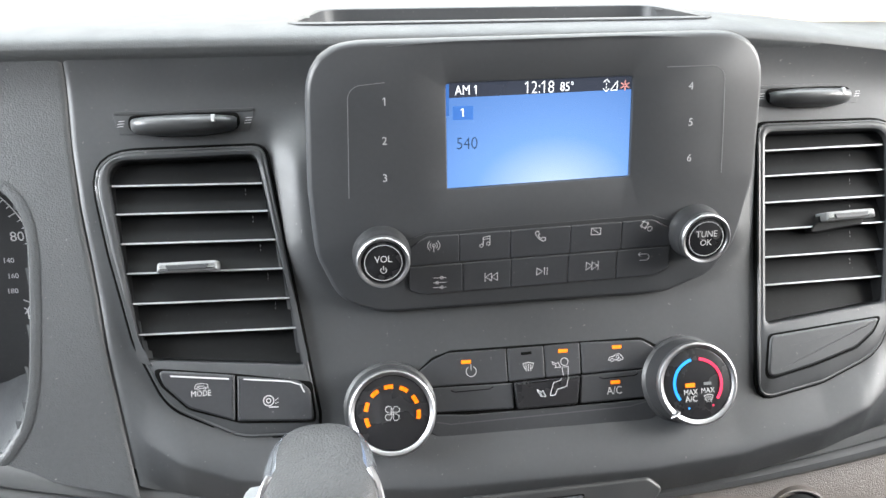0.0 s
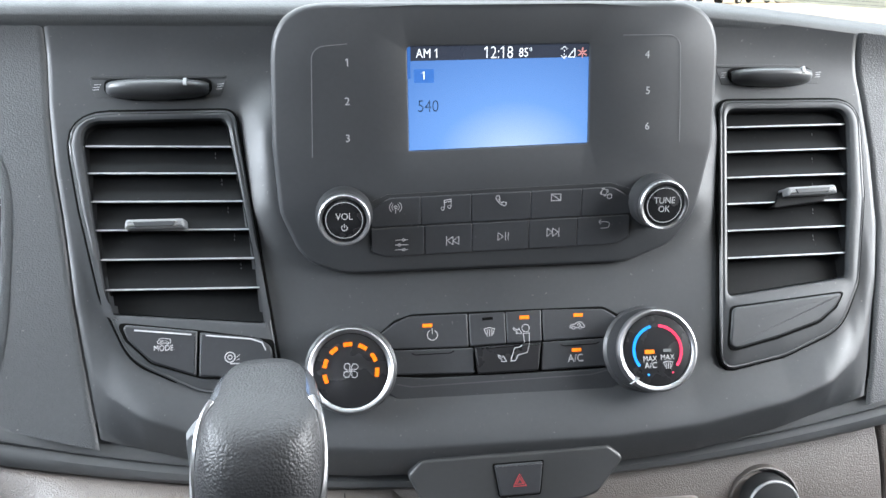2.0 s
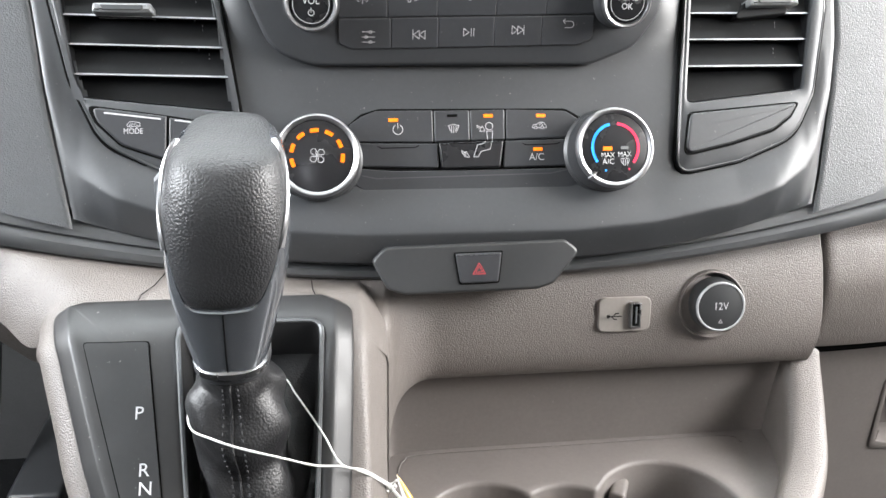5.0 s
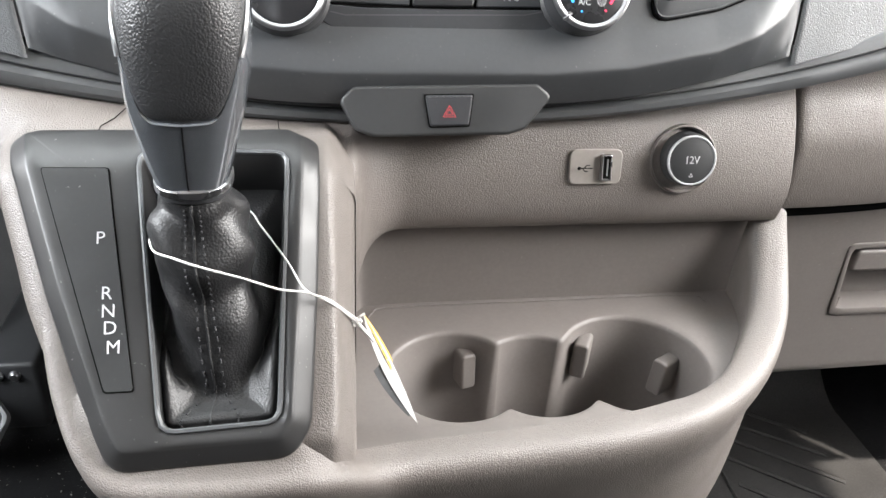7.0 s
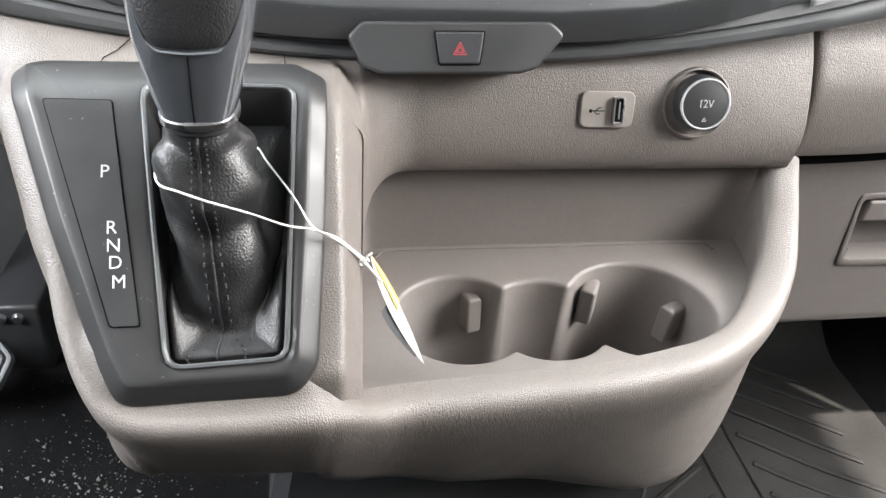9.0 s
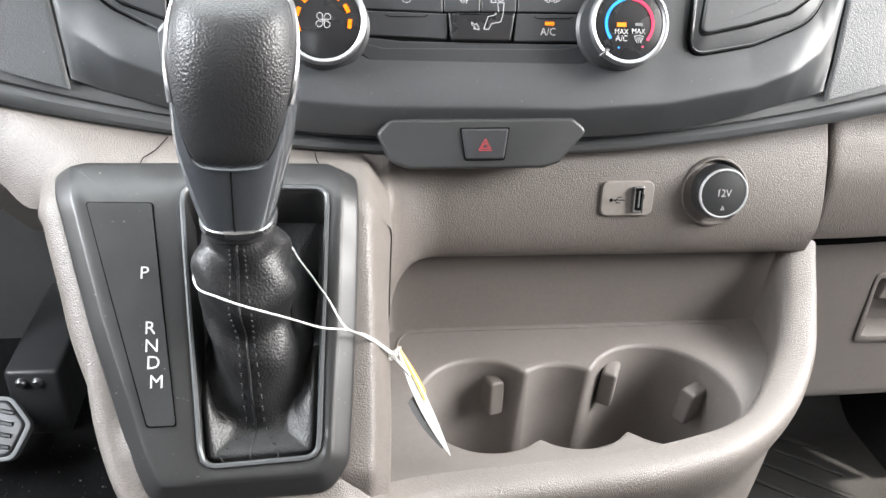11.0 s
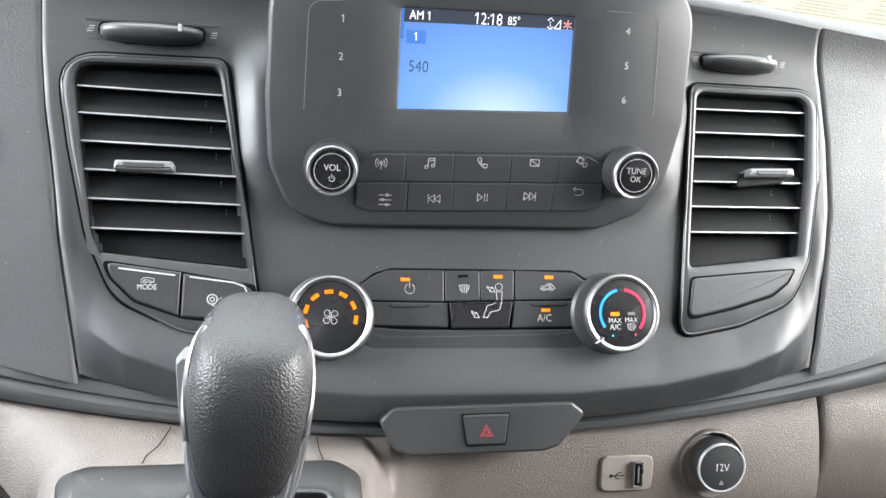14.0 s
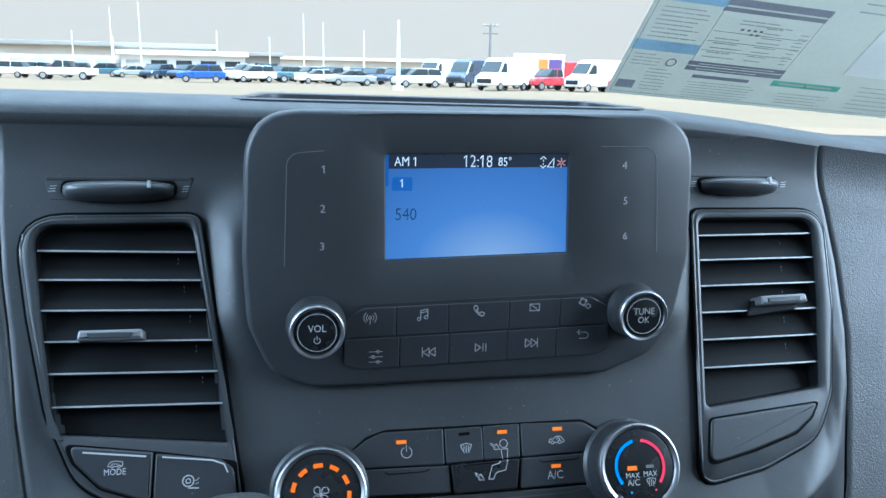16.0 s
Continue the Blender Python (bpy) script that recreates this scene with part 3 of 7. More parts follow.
print_part("display", slab(rounded([(-0.0469, 0.0284, 0), (0.0493, 0.0312, 0), (0.0479, 0.0761, 0), (-0.0473, 0.0742, 0)]), -0.0079, -0.0075, 0.0001, FHS), SCREEN_MAT, screen, "blue radio display")
print_part("side_bar", stroke(bmesh.new(), [(-0.0466, 0.0660), (-0.0466, 0.0808)], 0.0016, FHS, -0.0073), LCDBLUE, screen)
W = -0.0071
print_part("station_text", lettering("AM 1", 0.0066, FHS, -0.0430, 0.0778, W, "LEFT", 0.0, 0.82), LCDTEXT, screen)
print_part("clock_text", lettering("12:18", 0.0088, FHS, -0.0080, 0.0782, W, "LEFT", -0.00008, 0.80), LCDTEXT, screen)
print_part("temperature_text", lettering("85\u00b0", 0.0064, FHS, 0.0104, 0.0782, W, "LEFT", 0.0, 0.82), LCDTEXT, screen)
print_part("preset_block", stroke(bmesh.new(), [(-0.0420, 0.0668), (-0.0358, 0.0668)], 0.0068, FHS, W), LCDBLUE, screen)
print_part("preset_text", lettering("1", 0.0060, FHS, -0.0389, 0.0668, W + 0.0002), LCDTEXT, screen)
print_part("frequency_text", lettering("540", 0.0088, FHS, -0.0425, 0.0512, W + 0.0002, "LEFT", -0.00006, 0.86), LCDDARK, screen)
bm = bmesh.new()
for k in range(3):
    stroke(bm, [(0.0345, 0.0755 + 0.0016 * k), (0.0345, 0.0762 + 0.0016 * k)], 0.0004, FHS, W)
stroke(bm, [(0.0330, 0.0800), (0.0345, 0.0815), (0.0360, 0.0800)], 0.0004, FHS, W)
stroke(bm, [(0.0330, 0.0768), (0.0345, 0.0753), (0.0360, 0.0768)], 0.0004, FHS, W)
stroke(bm, [(0.0368, 0.0760), (0.0402, 0.0760), (0.0402, 0.0805), (0.0368, 0.0760)], 0.0004, FHS, W)
print_part("status_icon", bm, LCDTEXT, screen)
bm = bmesh.new()
for k in range(6):
    a = radians(60 * k + 30)
    stroke(bm, [(0.0443 + 0.0006 * math.cos(a), 0.0782 + 0.0006 * math.sin(a)), (0.0443 + 0.0024 * math.cos(a), 0.0782 + 0.0024 * math.sin(a))], 0.0007, FHS, W)
print_part("warning_icon", bm, LCDRED, screen)

# preset fields: thin outline and number
bm = bmesh.new()
stroke(bm, [(-0.0985, 0.0270), (-0.0970, 0.0740)] + [(p[0], p[1]) for p in arc(-0.0900, 0.0758, 0.0070, 170, 100, 5)] + [(-0.0790, 0.0838)], 0.0004, FH)
print_part("preset_outline", bm, DIMPRINT, radio)
bm = bmesh.new()
stroke(bm, [(0.0640, 0.0880), (0.0890, 0.0882)] + [(p[0], p[1]) for p in arc(0.0885, 0.0812, 0.0070, 80, 5, 5)] + [(0.0975, 0.0560), (0.0990, 0.0320)], 0.0004, FH)
print_part("preset_outline", bm, DIMPRINT, radio)
for u, v, s in ((-0.0790, 0.0745, "1"), (-0.0797, 0.0552, "2"), (-0.0800, 0.0364, "3"), (0.0776, 0.0780, "4"), (0.0792, 0.0594, "5"), (0.0802, 0.0405, "6")):
    print_part("preset_number", lettering(s, 0.0056, FH, u, v, 0.0004), GREYPRINT, radio)

# the ten keys in two rows, set in a dark gap
part("key_gap", slab(rounded([(-0.0700, 0.0025, 0.002), (-0.060, 0.0065, 0.004), (0.062, 0.0102, 0.004), (0.0745, 0.0060, 0.002), (0.0745, -0.0215, 0.003), (0.066, -0.0248, 0.004), (-0.064, -0.0270, 0.004), (-0.0700, -0.0235, 0.002)]), -0.002, 0.0003, 0.0001, FH), BLACK, radio)
KEY_U = (-0.0695, -0.0425, -0.0152, 0.0175, 0.0458, 0.0740)
for row, (v0, v1) in enumerate(((-0.0094, 0.0062), (-0.0262, -0.0099))):
    for i in range(5):
        a, b = KEY_U[i] + 0.00014, KEY_U[i + 1] - 0.00014
        if row:
            a, b = a + 0.003 * (1 - i / 2.5) * (i > 0), b + 0.003 * (1 - (i + 1) / 2.5) * (i < 4)
        rise = 0.026
        tl, tr = v1 + rise * a, v1 + rise * b
        bl, br = v0 + rise * a, v0 + rise * b
        if row == 0 and i == 0:
            corners = [(a, bl, 0.001), (b, br, 0.001), (b, tr, 0.001), (a + 0.010, v1 + rise * (a + 0.01), 0.006), (a, tl - 0.006, 0.002)]
        elif row == 0 and i == 4:
            corners = [(a, bl, 0.001), (b, br, 0.001), (b, tr - 0.006, 0.002), (b - 0.011, v1 + rise * (b - 0.011), 0.006), (a, tl, 0.001)]
        elif row == 1 and i == 0:
            corners = [(a, bl + 0.003, 0.003), (a + 0.008, v0 + rise * (a + 0.008), 0.004), (b, br, 0.001), (b, tr, 0.001), (a, tl, 0.001)]
        elif row == 1 and i == 4:
            corners = [(a, bl, 0.001), (b - 0.008, v0 + rise * (b - 0.008), 0.004), (b, br + 0.004, 0.003), (b, tr, 0.001), (a, tl, 0.001)]
        else:
            corners = [(a, bl, 0.001), (b, br, 0.001), (b, tr, 0.001), (a, tl, 0.001)]
        part("key", slab(rounded(corners, 4), -0.002, 0.0010, 0.0006, FH), BUTTON, radio)


def icon(parent, lines, m, u, v, size, w, width=0.00036, mat=WHITE):
    """A printed symbol of lines in a square of -1 to 1."""
    bm = bmesh.new()
    for line in lines:
        stroke(bm, [(u + size * a, v + size * b) for a, b in line], width, m, w)
    return print_part("icon", bm, mat, parent)


WK = 0.0015
icon(radio, [[(0, -1), (0, 0.1)], arc(0, 0.1, 0.25, 0, 360), arc(0, 0.1, 0.6, -50, 50), arc(0, 0.1, 0.6, 130, 230), arc(0, 0.1, 1.0, -50, 50), arc(0, 0.1, 1.0, 130, 230)], FH, -0.0560, -0.0005, 0.0032, WK)
icon(radio, [arc(-0.6, -0.7, 0.3, 0, 360, 8), [(-0.3, -0.7), (-0.3, 0.8), (0.9, 1.0), (0.9, -0.4)], arc(0.6, -0.4, 0.3, 0, 360, 8), [(-0.3, 0.4), (0.9, 0.6)]], FH, -0.0290, 0.0005, 0.0030, WK)
icon(radio, [[(-0.8, 0.9), (-0.4, 0.9), (-0.2, 0.3), (-0.5, 0.1), (0.1, -0.5), (0.4, -0.2), (0.9, -0.4), (0.9, -0.8), (0.5, -1.0), (-0.2, -0.6), (-0.8, 0.1), (-1.0, 0.6), (-0.8, 0.9)]], FH, 0.0010, 0.0020, 0.0030, WK)
icon(radio, [[(-1, 0.7), (1, 0.7), (1, -0.7), (-1, -0.7), (-1, 0.7), (1, -0.7)]], FH, 0.0312, 0.0030, 0.0026, WK)
icon(radio, [arc(-0.35, 0.25, 0.5, 0, 360), arc(0.6, -0.5, 0.4, 0, 360), arc(-0.35, 0.25, 0.68, 0, 40, 3), arc(-0.35, 0.25, 0.68, 90, 130, 3), arc(-0.35, 0.25, 0.68, 180, 220, 3), arc(-0.35, 0.25, 0.68, 270, 310, 3)], FH, 0.0592, 0.0045, 0.0032, WK)
icon(radio, [[(-1, y), (1, y)] for y in (-0.8, 0, 0.8)] + [arc(x, y, 0.22, 0, 360, 8) for x, y in ((0.3, 0.8), (-0.4, 0), (0.3, -0.8))], FH, -0.0530, -0.0210, 0.0034, WK)
for u, v, d in ((-0.0252, -0.0195, -1), (0.0300, -0.0165, 1)):
    icon(radio, [[(d * 1.1, 0.8), (d * 1.1, -0.8)], [(d * 1.0, 0), (0, 0.7), (0, -0.7), (d * 1.0, 0)], [(0, 0), (-d * 1.0, 0.7), (-d * 1.0, -0.7), (0, 0)]], FH, u, v, 0.0032, WK)
icon(radio, [[(0.0, 0), (-1, 0.7), (-1, -0.7), (0.0, 0)], [(0.4, 0.7), (0.4, -0.7)], [(0.9, 0.7), (0.9, -0.7)]], FH, 0.0025, -0.0180, 0.0030, WK)
icon(radio, [[(-0.6, 0.9), (-1.0, 0.5), (-0.6, 0.1)], [(-1.0, 0.5), (0.4, 0.5)] + arc(0.4, -0.05, 0.55, 90, -90, 6) + [(-0.6, -0.6)]], FH, 0.0590, -0.0130, 0.0032, WK)


def rotary(owner, m, r, ring_in, face_w, ring_mat, label):
    """A round knob: dark skirt, bright ring, black face."""
    knob = part("knob", lathe([(r * 1.10, -0.001), (r * 1.10, 0.002), (r * 1.03, 0.0035), (r * 1.02, face_w * 0.55), (r * 0.995, face_w - 0.0035), (ring_in, face_w - 0.003)], m), BLACK, owner, label)
    part("ring", lathe([(r * 1.0, face_w - 0.0035), (r, face_w - 0.0015), (r * 0.975, face_w - 0.0004), (r * 0.94, face_w), (ring_in * 1.04, face_w - 0.0004), (ring_in, face_w - 0.0012), (ring_in * 0.995, face_w - 0.0028)], m), ring_mat, knob, "satin chrome ring")
    return knob


def face_disc(knob, m, r, w, mat, name="cap"):
    return part(name, lathe([(r, w - 0.0035), (r, w - 0.0008), (r * 0.985, w - 0.0002), (r * 0.95, w), (0, w)], m), mat, knob)


for u, v, words in ((-0.0832, -0.0035, ("VOL", "")), (0.0873, 0.0000, ("TUNE", "OK"))):
    m = FH @ Matrix.Translation((u, v, 0))
    knob = rotary(radio, m, 0.0137, 0.0113, 0.0152, CHROME, "black rotary knob with a chrome ring")
    face_disc(knob, m, 0.0112, 0.0140, GLOSS)
    bm = bmesh.new()
    stroke(bm, arc(0, 0, 0.0094, 0, 360, 40), 0.00035, m, 0.0145)
    print_part("ring_line", bm, WHITE, knob)
    if words[1]:
        bm = lettering(words[0], 0.0050, m, 0, 0.0025, 0.0145, weight=0.0, squeeze=0.92)
        lettering(words[1], 0.0048, m, 0, -0.0022, 0.0145, weight=0.0, squeeze=0.92, bm=bm)
    else:
        bm = lettering(words[0], 0.0050, m, 0, 0.0018, 0.0145, weight=0.0, squeeze=0.92)
        stroke(bm, arc(0, -0.0040, 0.0015, 125, 415, 12), 0.0004, m, 0.0145)
        stroke(bm, [(0, -0.0038), (0, -0.0018)], 0.0004, m, 0.0145)
    print_part("lettering", bm, WHITE, knob)

# ---- climate controls ----
climate = thing("climate_control_panel", "black climate control panel with two dials and amber lit keys", "climate control", FA @ Vector((0, va(1.288), 0)))
part("panel", slab(rounded([(-0.0700, va(1.3235), 0.004), (-0.058, va(1.3325), 0.008), (-0.048, va(1.3352), 0.008), (0.060, va(1.3352), 0.008), (0.0725, va(1.3290), 0.006), (0.0725, va(1.2965), 0.006), (0.055, va(1.2885), 0.010), (-0.048, va(1.2868), 0.010), (-0.0700, va(1.2990), 0.006)][::-1]), -0.004, 0.0006, 0.0004, FA), GAP, climate)


def key(owner, corners, top=0.0018, r=0.0007, mat=BUTTON):
    return part("key", slab(rounded([(u, va(z), q) for u, z, q in corners], 4), -0.003, top, r, FA), mat, owner)


key(climate, [(-0.0690, 1.3184, 0.001), (-0.0176, 1.3178, 0.001), (-0.0176, 1.3342, 0.001), (-0.0500, 1.3340, 0.006), (-0.0580, 1.3310, 0.005), (-0.0690, 1.3240, 0.002)])
key(climate, [(-0.0168, 1.3180, 0.001), (0.0034, 1.3186, 0.001), (0.0034, 1.3342, 0.001), (-0.0168, 1.3340, 0.001)])
key(climate, [(0.0040, 1.3186, 0.001), (0.0236, 1.3190, 0.001), (0.0240, 1.3346, 0.001), (0.0040, 1.3342, 0.001)])
key(climate, [(0.0246, 1.3190, 0.001), (0.0715, 1.3198, 0.001), (0.0715, 1.3270, 0.003), (0.0600, 1.3338, 0.007), (0.0248, 1.3346, 0.001)])
key(climate, [(-0.0690, 1.3060, 0.002), (-0.0150, 1.3048, 0.001), (-0.0150, 1.3172, 0.001), (-0.0690, 1.3178, 0.001)])
key(climate, [(-0.0132, 1.3042, 0.002), (0.0204, 1.3046, 0.002), (0.0228, 1.3184, 0.0006), (-0.0146, 1.3174, 0.0006)], 0.0034, 0.0010, GLOSS)
key(climate, [(0.0222, 1.3046, 0.001), (0.0690, 1.3052, 0.002), (0.0715, 1.3192, 0.001), (0.0238, 1.3184, 0.001)])
key(climate, [(-0.0660, 1.2990, 0.004), (-0.0480, 1.2878, 0.010), (0.0540, 1.2892, 0.010), (0.0690, 1.2975, 0.004), (0.0640, 1.3040, 0.004), (0.040, 1.3036, 0.01), (-0.040, 1.3034, 0.01), (-0.0640, 1.3052, 0.004)], 0.0016)
bm = bmesh.new()
stroke(bm, [(-0.058, va(1.3012)), (-0.050, va(1.2996)), (0.050, va(1.3012)), (0.060, va(1.3030))], 0.0006, FA, 0.0019)
print_part("groove", bm, STRIP, climate)
for u, z in ((-0.0400, 1.3292), (0.0142, 1.3312), (0.0450, 1.3312), (0.0428, 1.3138)):
    print_part("indicator_light", stroke(bmesh.new(), [(u - 0.0021, va(z)), (u + 0.0021, va(z))], 0.0019, FA, 0.0022), AMBER, climate, "lit amber indicator")
print_part("indicator_off", stroke(bmesh.new(), [(-0.0090, va(1.3312)), (-0.0040, va(1.3314))], 0.0016, FA, 0.0022), GAP, climate)
for pts in ([(-0.049, 1.3158), (-0.047, 1.3150), (-0.028, 1.3152), (-0.026, 1.3162)], [(0.034, 1.3168), (0.036, 1.3160), (0.054, 1.3164), (0.056, 1.3172)]):
    print_part("finger_notch", stroke(bmesh.new(), [(u, va(z)) for u, z in pts], 0.0005, FA, 0.0022), GAP, climate)
WC = 0.0022
icon(climate, [arc(0, 0, 0.9, 120, 420), [(0, 0.2), (0, 1.2)]], FA, -0.0375, va(1.3244), 0.0031, WC)


def demister(u, v, s):
    return [[(u + s * a, v + s * b) for a, b in line] for line in ([(-0.4, -0.32), (-0.55, -0.3), (-0.8, 0.42), (0.0, 0.62), (0.8, 0.42), (0.55, -0.3), (0.4, -0.32)], [(-0.34, 0.3), (-0.3, 0.0), (-0.4, -0.32), (-0.34, -0.66)], [(0, 0.35), (0.05, 0.0), (-0.05, -0.32), (0, -0.66)], [(0.34, 0.3), (0.4, 0.0), (0.3, -0.32), (0.36, -0.66)])]


icon(climate, demister(0, 0, 1), FA, -0.0058, va(1.3248), 0.0037, WC)
WP2 = 0.0037
icon(climate, [arc(0, 0, 0.6, 0, 360, 16), [(-2.0, 0.15), (-1.3, -0.26), (-1.1, 0.02), (-0.66, -0.8), (-1.58, -0.8), (-1.39, -0.5), (-1.94, -0.18), (-2.0, 0.15)], [(-0.3, -2.2), (-0.44, -0.82), (0.58, -0.78), (0.45, -2.2)]], FA, 0.0146, va(1.3258), 0.0035, WC)
icon(climate, [[(-0.75, -2.6), (-1.0, -2.95), (-2.06, -3.19), (-2.74, -5.13), (-2.0, -5.17), (-1.51, -4.27), (0.0, -3.93), (0.4, -2.5)], [(-4.69, -4.11), (-4.1, -4.56), (-3.91, -4.27), (-3.44, -5.22), (-4.31, -5.13), (-4.16, -4.85), (-4.66, -4.49), (-4.69, -4.11)]], FA, 0.0146, va(1.3262), 0.0035, WP2)
icon(climate, [[(-1.16, -0.15), (-0.96, 0.16), (-0.38, 0.22), (0.05, 0.54), (0.67, 0.55), (0.96, 0.2), (1.21, -0.12), (1.06, -0.32), (0.75, -0.32)], [(0.25, -0.32), (-0.35, -0.3)], [(-0.85, -0.3), (-1.16, -0.28), (-1.16, -0.15)], arc(-0.6, -0.3, 0.24, 0, 360, 10), arc(0.5, -0.3, 0.24, 0, 360, 10), arc(0.3, 0.12, 0.22, 200, -90, 8)], FA, 0.0440, va(1.3259), 0.0036, WC)
print_part("lettering", lettering("A/C", 0.0060, FA, 0.0420, va(1.3096), WC, weight=0.0, squeeze=0.9), WHITE, climate)

for u, z in ((-0.0823, 1.3096), (0.0829, 1.3121)):
    m = FA @ Matrix.Translation((u, va(z), 0))
    knob = rotary(climate, m, 0.0226, 0.0194, 0.0205, CHROME, "large climate dial with a satin chrome ring")
    face_disc(knob, m, 0.0193, 0.0190, GLOSS)
    if u < 0:
        for k in range(7):
            a = radians(196 - 33.7 * k)
            led = bmesh.new()
            stroke(led, arc(0, 0, 0.0136, math.degrees(a) - 7, math.degrees(a) + 7, 4), 0.0021, m, 0.0195)
            print_part("led", led, AMBER, knob, "lit amber fan level light")
        bm = bmesh.new()
        for k in range(4):
            a = 90 * k + 20
            ca, sa = math.cos(radians(a)), math.sin(radians(a))
            pts = [(0.10, 0.0), (0.30, 0.52), (0.72, 0.78), (1.12, 0.62), (1.26, 0.20), (1.05, -0.14), (0.72, -0.16), (0.45, 0.05), (0.10, 0.0)]
            stroke(bm, [(0.0034 * (x * ca - y * sa), 0.0034 * (x * sa + y * ca)) for x, y in pts], 0.00030, m, 0.0195)
        print_part("fan_icon", bm, WHITE, knob)
    else:
        print_part("cold_arc", stroke(bmesh.new(), arc(0, 0, 0.0133, 215, 105, 24), 0.0016, m, 0.0195), BLUEPRINT, knob)
        print_part("warm_arc", stroke(bmesh.new(), arc(0, 0, 0.0133, 82, -38, 24), 0.0016, m, 0.0195), REDARC, knob)
        print_part("cold_dot", stroke(bmesh.new(), [(-0.0062, -0.0128), (-0.0058, -0.0128)], 0.0010, m, 0.0195), BLUEPRINT, knob)
        print_part("warm_dot", stroke(bmesh.new(), [(0.0075, -0.0122), (0.0079, -0.0122)], 0.0010, m, 0.0195), REDARC, knob)
        bm = lettering("MAX", 0.0040, m, -0.0046, -0.0044, 0.0195, weight=0.0, squeeze=0.92)
        lettering("A/C", 0.0046, m, -0.0044, -0.0080, 0.0195, weight=0.0, squeeze=0.92, bm=bm)
        lettering("MAX", 0.0040, m, 0.0052, -0.0040, 0.0195, weight=0.0, squeeze=0.92, bm=bm)
        for line in demister(0.0054, -0.0080, 0.0032):
            stroke(bm, line, 0.0003, m, 0.0195)
        print_part("lettering", bm, WHITE, knob)
        print_part("indicator_light", stroke(bmesh.new(), [(-0.0066, -0.0006), (-0.0026, -0.0006)], 0.0022, m, 0.0195), AMBER, knob, "lit amber indicator")
        print_part("indicator_off", stroke(bmesh.new(), [(0.0036, -0.0002), (0.0070, -0.0002)], 0.0016, m, 0.0195), DIMPRINT, knob)
        a = radians(228)
        part("pointer", tube([m @ Vector((r * math.cos(a), r * math.sin(a), w)) for r, w in ((0.0188, 0.0205), (0.0210, 0.0212), (0.0233, 0.0190))], 0.0014, 8, None, 0.6), BRIGHT, knob, "bright pointer on the ring")


